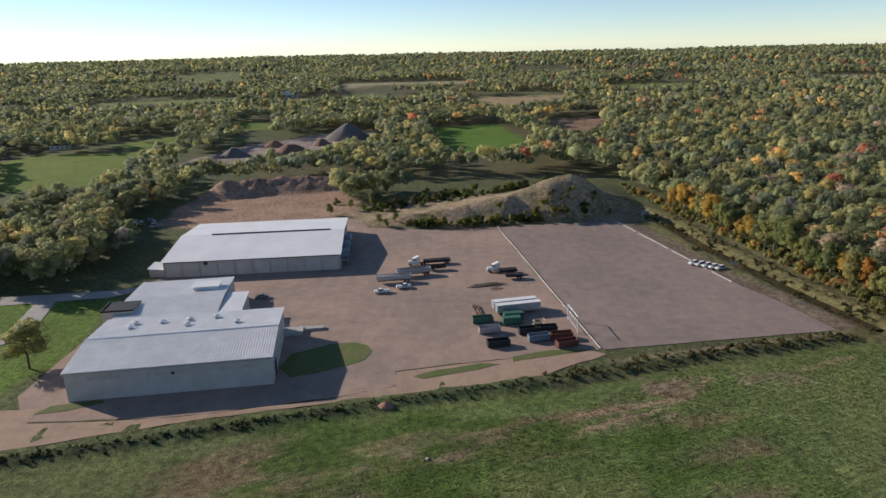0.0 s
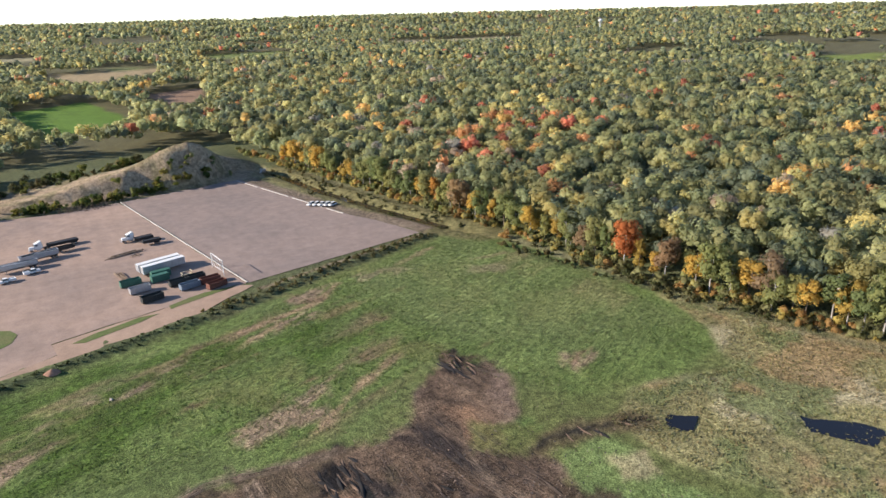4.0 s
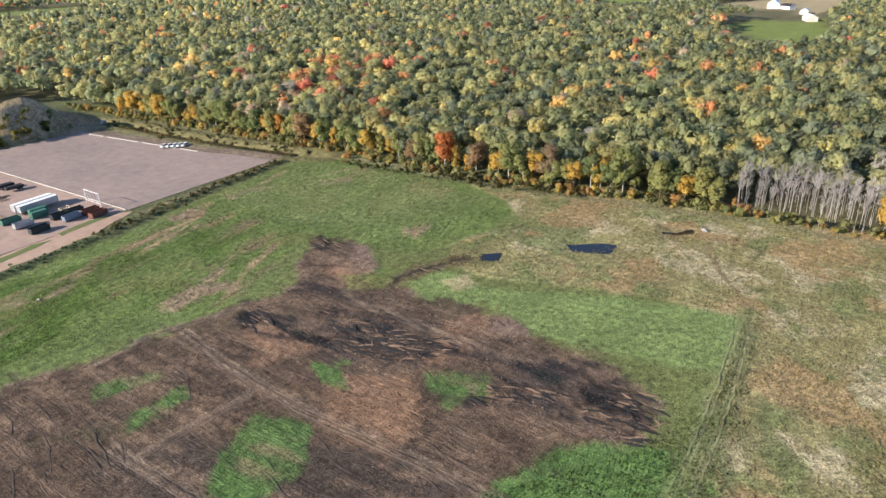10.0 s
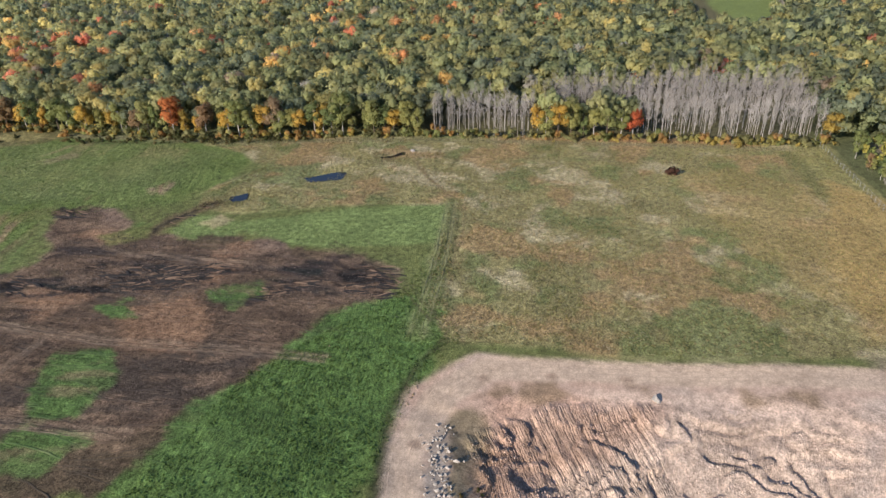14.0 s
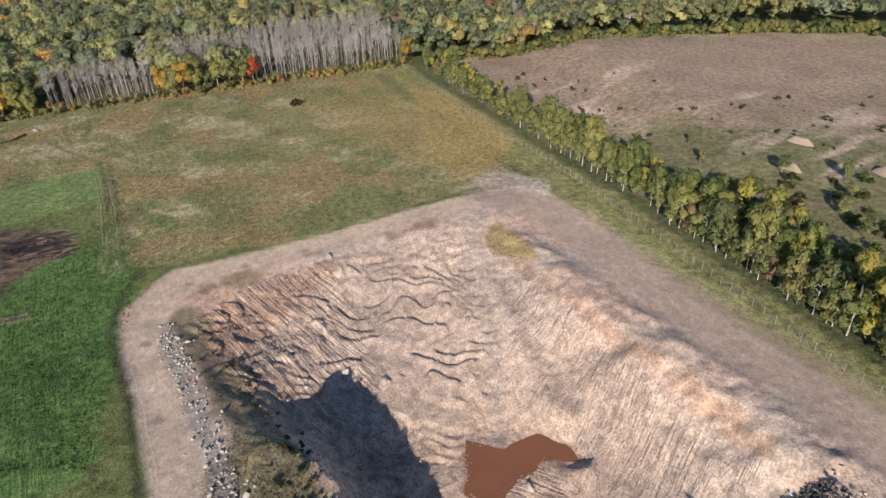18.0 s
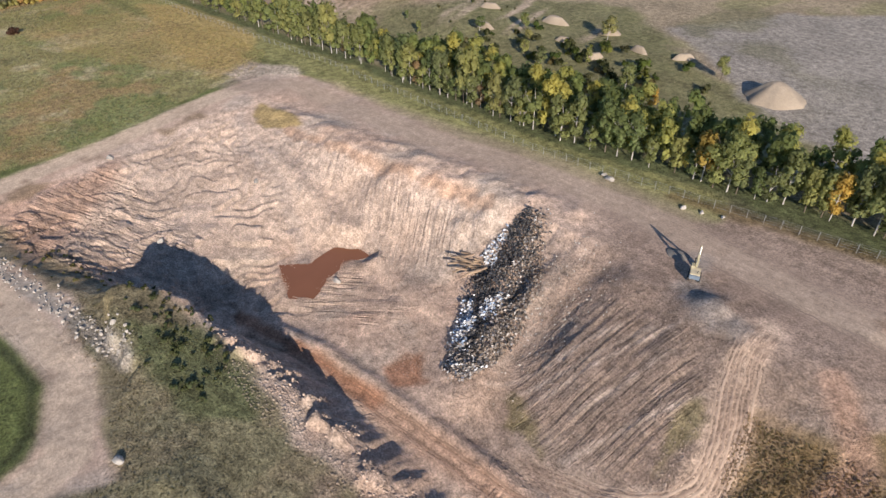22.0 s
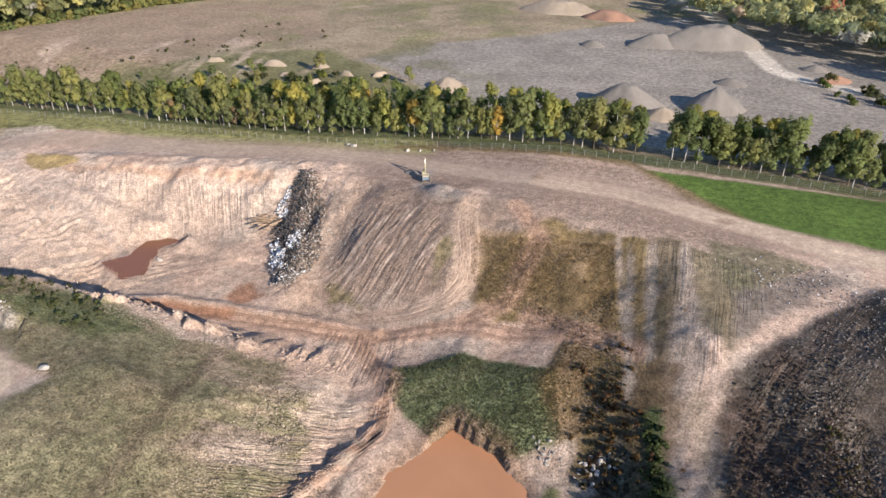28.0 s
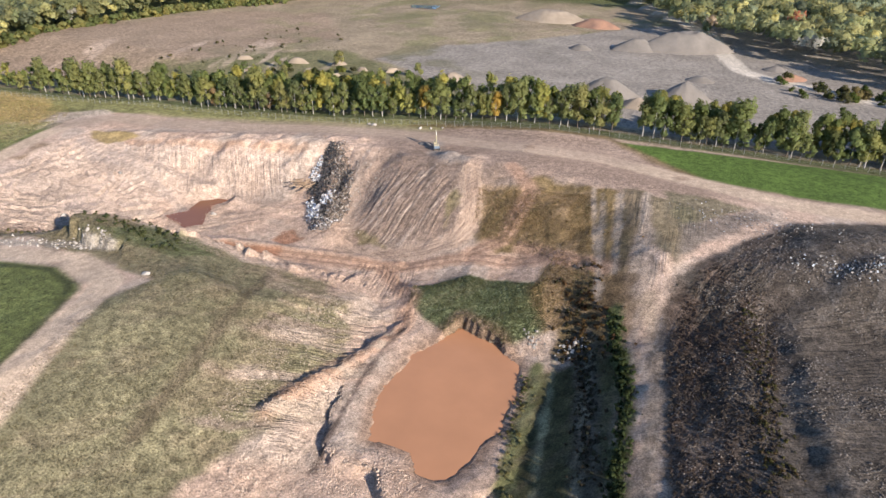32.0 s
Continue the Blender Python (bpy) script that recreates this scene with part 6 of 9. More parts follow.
def car(name, x, y, rz, paint, label, category, bed=False, z=0.11, group=""):
    t = thing(name, label, category, x, y, rz, z, group)
    L = 5.6 if bed else 4.8
    part("body", boxes(((0, 0, 0.75), (L, 1.9, 0.7)), ((L / 2 - 0.8, 0, 1.05), (1.5, 1.75, 0.25))), paint, t, "", 0.09)
    cabin = part("cabin", boxes(((0.45 if bed else -0.35, 0, 1.45), (2.0 if bed else 2.9, 1.75, 0.72), 0, 0, (0.7, 0.82))), GLASS, t)
    part("roof_panel", boxes(((0.45 if bed else -0.35, 0, 1.84), (1.35 if bed else 2.0, 1.42, 0.07))), paint, cabin, "", 0.02)
    if bed:
        part("bed", boxes(((-1.75, 0.88, 1.2), (2.1, 0.12, 0.35)), ((-1.75, -0.88, 1.2), (2.1, 0.12, 0.35)), ((-2.75, 0, 1.2), (0.1, 1.8, 0.35)), ((-1.75, 0, 1.11), (2.0, 1.6, 0.04))), paint, t)
    part("bumper", boxes(((L / 2 + 0.04, 0, 0.6), (0.16, 1.8, 0.25)), ((-L / 2 - 0.04, 0, 0.6), (0.16, 1.8, 0.25))), STEEL, t)
    for s in (-1, 1):
        part("headlight", boxes(((L / 2 + 0.02, s * 0.7, 0.92), (0.06, 0.35, 0.16))), STEEL, t)
        for xx in (L * 0.11, -L * 0.11):
            wheel(t, xx, s * 0.85, 0.36, 0.24)


def van_trailer(x, y, rz, label):
    t = thing("box_trailer", label, "trailer", x, y, rz, 0.11, "box trailers side by side")
    L = 15.4
    part("box", boxes(((0, 0, 2.55), (L, 2.6, 2.7))), ALUMINIUM, t, "dull aluminium box with ribbed sides", 0.06)
    part("roof_sheet", boxes(((0, 0, 3.93), (L - 0.1, 2.5, 0.06))), ROOF_PLAIN, t)
    for k in range(13):
        xx = -L / 2 + 0.6 + k * (L - 1.2) / 12
        for s in (-1, 1):
            part("side_post", boxes(((xx, s * 1.32, 2.55), (0.08, 0.06, 2.5))), STEEL, t)
    for xx in (-L / 2, L / 2):
        part("end_frame", boxes(((xx, 1.25, 2.55), (0.16, 0.16, 2.8)), ((xx, -1.25, 2.55), (0.16, 0.16, 2.8)), ((xx, 0, 3.95), (0.16, 2.6, 0.16))), WHITE, t)
    part("chassis", boxes(((0, 0, 1.05), (L - 2, 1.2, 0.3))), DARK_METAL, t)
    for xx in (-L / 2 + 1.4, -L / 2 + 2.7):
        for s in (-1, 1):
            wheel(t, xx, s * 1.0)


def skip(x, y, rz, paint, label, L=6.7, h=1.9):
    t = thing("rolloff_container", label, "container", x, y, rz, 0.11, "open steel waste containers")
    part("floor", boxes(((0, 0, 0.3), (L, 2.4, 0.12))), DARK_METAL, t)
    for s in (-1, 1):
        side = part("side_wall", boxes(((0, s * 1.2, 0.3 + h / 2), (L, 0.08, h))), paint, t)
        for k in range(7):
            part("rib", boxes(((-L / 2 + 0.3 + k * (L - 0.6) / 6, s * 1.28, 0.3 + h / 2), (0.12, 0.1, h))), paint, side)
        part("top_rail", boxes(((0, s * 1.2, 0.34 + h), (L + 0.1, 0.16, 0.12))), paint, t)
        part("runner", boxes(((0, s * 0.5, 0.12), (L, 0.15, 0.24))), DARK_METAL, t)
    for s in (-1, 1):
        part("end_wall", boxes(((s * L / 2, 0, 0.3 + h / 2), (0.1, 2.4, h))), paint, t)


def closed_box(x, y, rz, paint, label, L=6.0):
    t = thing("storage_container", label, "container", x, y, rz, 0.11)
    part("box", boxes(((0, 0, 1.4), (L, 2.4, 2.5))), paint, t, "", 0.05)
    for k in range(10):
        for s in (-1, 1):
            part("corrugation", boxes(((-L / 2 + 0.4 + k * (L - 0.8) / 9, s * 1.22, 1.4), (0.18, 0.06, 2.2))), paint, t)
    part("door", boxes(((L / 2 + 0.03, 0.58, 1.4), (0.06, 1.1, 2.2)), ((L / 2 + 0.03, -0.58, 1.4), (0.06, 1.1, 2.2))), paint, t)
    part("lock_bar", rods(((L / 2 + 0.1, 0.3, 0.4), (L / 2 + 0.1, 0.3, 2.4), 0.03), ((L / 2 + 0.1, -0.3, 0.4), (L / 2 + 0.1, -0.3, 2.4), 0.03)), STEEL, t)


dump_trailer(-27, 249.6, 190, ALUMINIUM, "long silver dump trailer parked beside white pickups")
dump_trailer(-19.5, 257.4, 193, ALUMINIUM, "long silver dump trailer parked in a row")
flatbed(-10.5, 264, 10, 7.5, "dark low trailer behind the parked dump trailers")
tractor(-19.5, 270.5, 190, "white lorry tractor coupled to a dark trailer")
flatbed(-10.5, 272, 190, 11.5, "dark high-sided trailer behind a white lorry", DARK_METAL)
car("pickup_truck", -30.6, 238.2, 195, WHITE, "white pickup truck parked by a silver trailer", "pickup", True, 0.11, "white pickups in the yard")
car("pickup_truck", -22.6, 243.0, 15, WHITE, "white pickup truck with a covered bed", "pickup", True, 0.11, "white pickups in the yard")
car("small_car", -75, 234.5, 20, BLUE_GREY, "small grey-blue car parked behind the warehouse", "car")
for k in range(5):
    car("parked_car", 95.6 + k * 2.05, 265.2 - k * 1.7, 205, WHITE, "white car in a short row on the empty lot", "car", False, 0.14, "white cars in a row on the lot")
tractor(13.4, 260.6, 190, "white lorry tractor with a dark flatbed")
flatbed(18.4, 257.6, 190, 7.5, "low dark flatbed with scrap on it", DARK_METAL)
flatbed(20.6, 251.8, 185, 7, "dark flatbed trailer beside stacked poles", DARK_METAL)
van_trailer(18.6, 216.4, 13, "dull aluminium box trailer beside a like one")
van_trailer(17.6, 219.8, 13, "dull aluminium box trailer behind a like one")
skip(6.2, 208.8, 8, GREEN, "open dark green steel waste container")
skip(8.0, 200.6, 8, ALUMINIUM, "open grey steel waste container")
skip(10.2, 190.6, 12, BLACKISH, "open black steel waste container", 6.9)
closed_box(15.6, 207.2, 10, GREEN, "green steel storage box with ribbed sides")
closed_box(16.6, 211.2, 8, GREEN, "green steel storage box behind another", 6.6)
skip(20.6, 199.6, 10, BLACKISH, "open black steel waste container")
skip(26.2, 200.6, 6, BLACKISH, "open dark steel waste container")
skip(23.0, 194.2, 12, BLUE_GREY, "open blue-grey steel waste container")
skip(30.2, 195.4, 8, RUST, "open rusty red steel waste container")
skip(31.0, 189.8, 18, RUST, "open rusty brown steel waste container")


def cradle(x, y, rz, label):
    t = thing("steel_cradle", label, "frame", x, y, rz, 0.11)
    part("base", boxes(((0, 1, 0.25), (3.6, 0.2, 0.4)), ((0, -1, 0.25), (3.6, 0.2, 0.4))), CREAM, t)
    part("upright", boxes(((1.7, 1, 1.0), (0.2, 0.2, 1.6)), ((1.7, -1, 1.0), (0.2, 0.2, 1.6)), ((-1.7, 1, 0.9), (0.2, 0.2, 1.3)), ((-1.7, -1, 0.9), (0.2, 0.2, 1.3))), CREAM, t)
    part("rail", boxes(((1.7, 0, 1.8), (0.2, 2.2, 0.2)), ((-1.7, 0, 1.5), (0.2, 2.2, 0.2)), ((0, 1, 1.5), (3.4, 0.16, 0.16))), CREAM, t)


cradle(24.6, 206.4, 8, "cream-painted steel cradle among waste containers")
cradle(24.0, 203.0, 5, "small cream-painted steel frame among containers")


def pole_stack(x, y, rz, L, n, label, seed):
    r = random.Random(seed)
    t = thing("timber_stack", label, "timber", x, y, rz, 0.11)
    for k in range(n):
        yy, zz = r.uniform(-1.2, 1.2), 0.12 + 0.2 * (k % 3)
        a = r.uniform(-0.06, 0.06)
        part("pole", boxes(((r.uniform(-1, 1), yy, zz), (L * r.uniform(0.5, 1), 0.22, 0.18), a)), WOOD, t)


pole_stack(9, 244.4, 14, 15, 14, "long loose stack of weathered poles on the yard", 4)
pole_stack(12.5, 240.4, 4, 4, 6, "small heap of scrap timber on the yard", 5)
pole_stack(4.5, 219, 100, 12, 16, "row of pipes and poles lying on the yard", 6)
pole_stack(16, 225, 10, 8, 10, "tangle of scrap steel behind box trailers", 7)


def goal_frame():
    t = thing("gate_frame", "tall white tubular gate frame at the lot's edge", "gate", 35.2, 204.5, 97, 0.11)
    for s in (-1, 1):
        part("post", rods(((s * 5.5, 0, 0), (s * 5.5, 0, 5.6), 0.14)), WHITE, t)
    part("crossbar", rods(((-5.5, 0, 5.6), (5.5, 0, 5.6), 0.12)), WHITE, t)
    part("lower_bar", rods(((-5.5, 0, 1.2), (5.5, 0, 1.2), 0.08)), WHITE, t)
    for k in range(4):
        part("brace", rods(((-5.5 + k * 2.75, 0, 1.2), (-2.75 + k * 2.75, 0, 5.6), 0.05)), WHITE, t)


goal_frame()


def kerb_row():
    """The concrete kerb that parts the yard from the lot, in separate lengths."""
    t = new("kerb")
    tagged(t, "low pale concrete kerb between yard and lot", "kerb", kind="structure")
    a, b = Vector((18.9, 330, 0.11)), Vector((40.8, 187.6, 0.11))
    n, d = 48, (b - a) / 48
    bm = boxes(((0, 0, 0.16), (d.length - 0.12, 0.45, 0.32), 0, 0, (1, 0.7)))
    first = part("kerb_stone", bm, CONCRETE, t)
    ang = math.atan2(d.y, d.x)
    for k in range(n):
        o = first if k == 0 else shared("kerb_stone", first.data, t)
        o.matrix_basis = Matrix.Translation(a + d * (k + 0.5)) @ pose(0, 0, 0, 0, 0, math.degrees(ang) + 1.2 * math.sin(k * 2.3))
    t2 = new("kerb_edge")
    tagged(t2, "low concrete kerb along the ditch side of the lot", "kerb", kind="structure")
    a, b = Vector((80, 338, 0.13)), Vector((102.5, 243, 0.13))
    n, d = 30, (b - a) / 30
    ang = math.atan2(d.y, d.x)
    for k in range(n):
        if k % 9 == 7:
            continue
        o = shared("kerb_stone", first.data, t2)
        o.matrix_basis = Matrix.Translation(a + d * (k + 0.5)) @ pose(0, 0, 0, 0, 0, math.degrees(ang) + 1.5 * math.sin(k * 1.7))


kerb_row()
pipe = thing("culvert_pipe", "pale concrete culvert pipe at the ditch's head", "pipe", 98, 349, 60, -0.1)
part("tube", rods(((-4, 0, 0.6), (4, 0, 0.6), 0.7, 0.7, 14)), CONCRETE, pipe)
part("headwall", boxes(((4.2, 0, 0.6), (0.4, 3.4, 2.0))), CONCRETE, pipe)


def barn(name, x, y, rz, L, D, H, label, wall_mat, roof_mat, category="barn", silo=False):
    t = thing(name, label, category, x, y, rz, None, "", 0.5)
    part("wall", made(lambda bm: (wall_box(bm, -L / 2, L / 2, -D / 2, D / 2, H), gable_ends(bm, -L / 2, L / 2, -D / 2, D / 2, H, H + D * 0.28))), wall_mat, t)
    part("roof", made(lambda bm: gable(bm, -L / 2, L / 2, -D / 2, D / 2, H, H + D * 0.28)), roof_mat, t)
    for k in range(4):
        part("window", boxes(((-L * 0.36 + k * L * 0.24, -D / 2 - 0.03, H * 0.55), (L * 0.09, 0.1, H * 0.3))), GLASS, t)
    part("door", boxes(((L / 2 + 0.03, 0, H * 0.4), (0.1, D * 0.3, H * 0.8))), DARK_METAL, t)
    if silo:
        part("silo", rods(((L / 2 + 6, 0, 0), (L / 2 + 6, 0, 14), 3, 3, 14), ((L / 2 + 6, 0, 14), (L / 2 + 6, 0, 16), 3, 0.6, 14)), STEEL, t)


barn("farm_shed", 650, 745, 20, 40, 18, 6, "white-roofed farm shed in a clearing of far woods", WALL_PAINT, ROOF_PLAIN)
barn("farmhouse", 956, 199, 10, 16, 10, 5, "white farmhouse at the edge of far fields", WHITE, ALUMINIUM, "house")
barn("farmhouse", 1015, 238, 60, 18, 11, 5, "pale farmhouse beside far fields", WHITE, DARK_METAL, "house")
barn("barn", 1030, 262, 15, 34, 16, 7, "white barn with a silo beside far fields", WHITE, ROOF_PLAIN, "barn", True)
barn("barn", 868, 168, 30, 22, 12, 5, "small white barn on far grassland", WALL_PAINT, ROOF_PLAIN)
barn("farmhouse", -392, 655, 20, 18, 10, 5, "white house beside a far country road", WHITE, DARK_METAL, "house")
barn("barn", 840, 1130, 15, 40, 20, 7, "white barn in distant woods", WHITE, ROOF_PLAIN)
barn("farm_shed", 600, 1420, 15, 34, 18, 6, "white-roofed shed in distant woods", WALL_PAINT, ROOF_PLAIN)
barn("farm_shed", -330, 1330, 15, 46, 22, 7, "white-roofed shed in distant woods", WALL_PAINT, ROOF_PLAIN)
tower = thing("water_tower", "pale water tower over distant woods", "water tower", 1500, 1480, 0, None)
part("column", rods(((0, 0, 0), (0, 0, 30), 1.6, 1.4, 12)), WHITE, tower)
part("tank", rods(((0, 0, 30), (0, 0, 34), 2, 6, 16), ((0, 0, 34), (0, 0, 38), 6, 6, 16), ((0, 0, 38), (0, 0, 41), 6, 1, 16)), WHITE, tower)

# scrap yard west of the long warehouse
for k, (x, y, rz) in enumerate(((-176, 352, 20), (-171, 356, 60), (-166, 350, 110), (-172, 344, 15), (-163, 343, 80))):
    car("scrap_car", x, y, rz, (WHITE, BLUE_GREY, WHITE, RUST, ALUMINIUM)[k], "old car among scrap beside the woods", "car", k % 2 == 0, level(x, y) - 0.05, "old cars in a scrap yard")

# ---- trees ----
def quads_of(centres, normals, size, rng, bend=0.35):
    """Bent four-cornered leaf clumps at the centres, facing roughly along the normals."""
    n = len(centres)
    a = np.cross(normals, rng.normal(size=(n, 3)))
    a /= np.linalg.norm(a, axis=1, keepdims=True) + 1e-9
    b = np.cross(normals, a)
    b /= np.linalg.norm(b, axis=1, keepdims=True) + 1e-9
    s = size * rng.uniform(0.6, 1.35, (n, 1))
    nn = normals / (np.linalg.norm(normals, axis=1, keepdims=True) + 1e-9)
    v = np.stack([centres + s * (a * rng.uniform(0.5, 1.1, (n, 1)) * p + b * rng.uniform(0.5, 1.1, (n, 1)) * q + nn * rng.uniform(-bend, bend, (n, 1))) for p, q in ((-1, -1), (1, -1), (1, 1), (-1, 1))], 1)
    return v.reshape(-1, 3), np.arange(n * 4).reshape(-1, 4)


CUBE = np.array([[x, y, z] for z in (-1, 1) for x, y in ((-1, -1), (1, -1), (1, 1), (-1, 1))], float) / math.sqrt(3)
CUBE_FACES = np.array([[3, 2, 1, 0], [4, 5, 6, 7], [0, 1, 5, 4], [1, 2, 6, 5], [2, 3, 7, 6], [3, 0, 4, 7]])


def crown(rng, leaves, tall, radius, low, lobes, clump, slim=1.0):
    """A crown of lobes, each hung with leaf clumps round a dim core."""
    vs, fs, ns, count = [], [], [], 0
    mid, half = (low + tall) / 2, (tall - low) / 2
    where = []
    for k in range(lobes):
        t = rng.uniform(-0.75, 0.85) if k else 0.6
        reach = radius * math.sqrt(max(0.08, 1 - t * t)) * (0.62 if lobes > 1 else 0)
        a = k * 2.4 + rng.uniform(-0.5, 0.5)
        r = radius * rng.uniform(0.42, 0.6) if lobes > 1 else radius * 0.85
        where.append((np.array([math.cos(a) * reach, math.sin(a) * reach, mid + t * half * 0.8]), r))
    for c, r in where:
        core = CUBE * np.array([1, 1, slim]) * r * 0.8 * rng.uniform(0.8, 1.15, (8, 1)) + c
        vs.append(core)
        fs.append(CUBE_FACES + count)
        ns.append(CUBE + np.array([0, 0, 0.55]))
        count += 8
        n = max(3, leaves // lobes)
        d = rng.normal(size=(n, 3))
        d[:, 2] = np.where(rng.rand(n) < 0.75, np.abs(d[:, 2]), d[:, 2])
        d /= np.linalg.norm(d, axis=1, keepdims=True)
        at = c + d * np.array([1, 1, slim]) * r * rng.uniform(0.82, 1.18, (n, 1))
        v, f = quads_of(at, d + rng.normal(scale=0.3, size=(n, 3)), clump, rng)
        vs.append(v)
        fs.append(f + count)
        # leaves shade as the rounded lobe that they hang on
        out = (v - c) / r + (v - np.array([0, 0, low + (tall - low) * 0.35])) / radius * 1.1
        ns.append(out + rng.normal(scale=0.22, size=out.shape) + np.array([0, 0, 0.55]))
        count += len(v)
    ns = np.concatenate(ns)
    return np.concatenate(vs), np.concatenate(fs), ns / (np.linalg.norm(ns, axis=1, keepdims=True) + 1e-9)


def tube(points, radii, n=5):
    """A bent tapering tube, as quads."""
    points = np.asarray(points, float)
    out = []
    for k, p in enumerate(points):
        d = points[min(k + 1, len(points) - 1)] - points[max(k - 1, 0)]
        d /= np.linalg.norm(d) + 1e-9
        u = np.cross(d, [0.3, 0.9, 0.1])
        u /= np.linalg.norm(u)
        w = np.cross(d, u)
        out.append([p + radii[k] * (math.cos(2 * math.pi * i / n) * u + math.sin(2 * math.pi * i / n) * w) for i in range(n)])
    v = np.array(out).reshape(-1, 3)
    f = [(a * n + i, a * n + (i + 1) % n, (a + 1) * n + (i + 1) % n, (a + 1) * n + i) for a in range(len(points) - 1) for i in range(n)]
    return v, np.array(f)


def joined(pieces):
    vs, fs, count = [], [], 0
    for v, f in pieces:
        vs.append(v)
        fs.append(np.asarray(f) + count)
        count += len(v)
    return np.concatenate(vs), np.concatenate(fs)


def trunk_shape(rng, tall, radius, fork=0.55):
    bits = [tube([(0, 0, -0.3), (rng.uniform(-.2, .2), rng.uniform(-.2, .2), tall * 0.3), (rng.uniform(-.4, .4), rng.uniform(-.4, .4), tall * 0.65), (rng.uniform(-.5, .5), rng.uniform(-.5, .5), tall * 0.92)],
                 [radius, radius * 0.8, radius * 0.5, radius * 0.12], 6)]
    for k in range(6):
        a, z = k * 2.4 + rng.uniform(-0.4, 0.4), tall * rng.uniform(0.3, 0.7)
        ln = tall * rng.uniform(0.16, 0.28)
        bits.append(tube([(0, 0, z), (math.cos(a) * ln * 0.6, math.sin(a) * ln * 0.6, z + ln * 0.5), (math.cos(a) * ln, math.sin(a) * ln, z + ln)], [radius * 0.35, radius * 0.22, radius * 0.06], 4))
    return joined(bits)


def bare_shape(rng, tall):
    """A leafless tree: a thin straight stem with rising limbs and twigs."""
    r = tall * 0.0064
    bits = [tube([(0, 0, -0.3), (rng.uniform(-.2, .2), rng.uniform(-.2, .2), tall * 0.35), (rng.uniform(-.5, .5), rng.uniform(-.5, .5), tall * 0.7), (rng.uniform(-.7, .7), rng.uniform(-.7, .7), tall)], [r, r * 0.8, r * 0.5, r * 0.12], 5)]
    for k in range(17):
        a, z = k * 2.4 + rng.uniform(-0.5, 0.5), tall * rng.uniform(0.38, 0.93)
        ln = tall * rng.uniform(0.1, 0.2) * (1.25 - z / tall * 0.6)
        tip = np.array([math.cos(a) * ln * 0.6, math.sin(a) * ln * 0.6, z + ln * rng.uniform(0.7, 1.1)])
        base = np.array([0, 0, z])
        bits.append(tube([base, (base + tip) / 2 + rng.normal(scale=0.1, size=3), tip], [r * 0.38, r * 0.25, r * 0.07], 3))
        for j in range(7):
            p = base + (tip - base) * rng.uniform(0.35, 0.95)
            q = p + np.array([rng.normal(scale=0.5), rng.normal(scale=0.5), rng.uniform(0.5, 1.3)])
            w = np.array([rng.normal(), rng.normal(), 0]) * 0.03
            bits.append((np.array([p - w, p + w, q + w * 0.3, q - w * 0.3]), np.array([[0, 1, 2, 3]])))
    return joined(bits)


RNG = np.random.RandomState(11)
TRUNK_MESHES = [make_mesh("trunk", *trunk_shape(RNG, 15, 0.28), PALE_BARK if k == 1 else BARK) for k in range(3)]
KINDS = {"green": (LEAF_GREEN, "tall broadleaf tree with dull green leaves"), "lime": (LEAF_LIME, "broadleaf tree turning yellow-green"), "yellow": (LEAF_YELLOW, "broadleaf tree with bright yellow autumn leaves"),
         "orange": (LEAF_ORANGE, "broadleaf tree with orange autumn leaves"), "red": (LEAF_RED, "maple tree with red autumn leaves"), "russet": (LEAF_RUSSET, "thinning tree with brown autumn leaves")}
CROWN_SHAPES = [crown(RNG, 620, 16.5, 4.4, 2.2, 11, 0.46), crown(RNG, 660, 18, 4.9, 2.6, 12, 0.48), crown(RNG, 560, 15, 4.0, 1.8, 10, 0.44)]
SLIM_SHAPES = [crown(RNG, 460, 13.5, 2.3, 0.6, 13, 0.36, 1.4), crown(RNG, 480, 14.5, 2.7, 0.5, 14, 0.38, 1.3), crown(RNG, 380, 10.5, 2.5, 0.3, 10, 0.38, 1.1)]
MESHES = {}


def crown_mesh(kind, shape, slim):
    key = (kind, shape, slim)
    if key not in MESHES:
        v, f, n = (SLIM_SHAPES if slim else CROWN_SHAPES)[shape]
        MESHES[key] = make_mesh("crown", v, f, KINDS[kind][0], normals=n)
    return MESHES[key]


def tree(x, y, kind, shape=0, scale=1.0, slim=False, group="", where="", pale=False, z=None):
    label = KINDS[kind][1] + (" " + where if where else "")
    t = thing("tree", label, "tree", x, y, RNG.uniform(0, 360), z, group, 0.1)
    t.scale = (scale * RNG.uniform(0.9, 1.1), scale * RNG.uniform(0.9, 1.1), scale * RNG.uniform(0.92, 1.08))
    trunk = shared("trunk", TRUNK_MESHES[1 if pale else RNG.randint(3)], t)
    if slim:
        trunk.scale = (0.6, 0.6, 0.8)
    shared("crown", crown_mesh(kind, shape, slim), t)
    return t


def choose(odds):
    u, names = RNG.rand() * sum(odds.values()), list(odds)
    for n in names:
        u -= odds[n]
        if u <= 0:
            return n
    return names[-1]


EX, EY = np.array([p[0] for p in FOREST_EDGE]), np.array([p[1] for p in FOREST_EDGE])


def edge_x(y):
    return np.interp(y, EY[::-1], EX[::-1])


def bare_at(x, y):
    """Where the leafless stands are."""
    d = x - edge_x(y)
    return ((y > -40) & (y < 6) & (d < 26)) | ((y > -160) & (y < -84) & (d < 75)) | ((y > -84) & (y < -40) & (d > 22) & (d < 60))


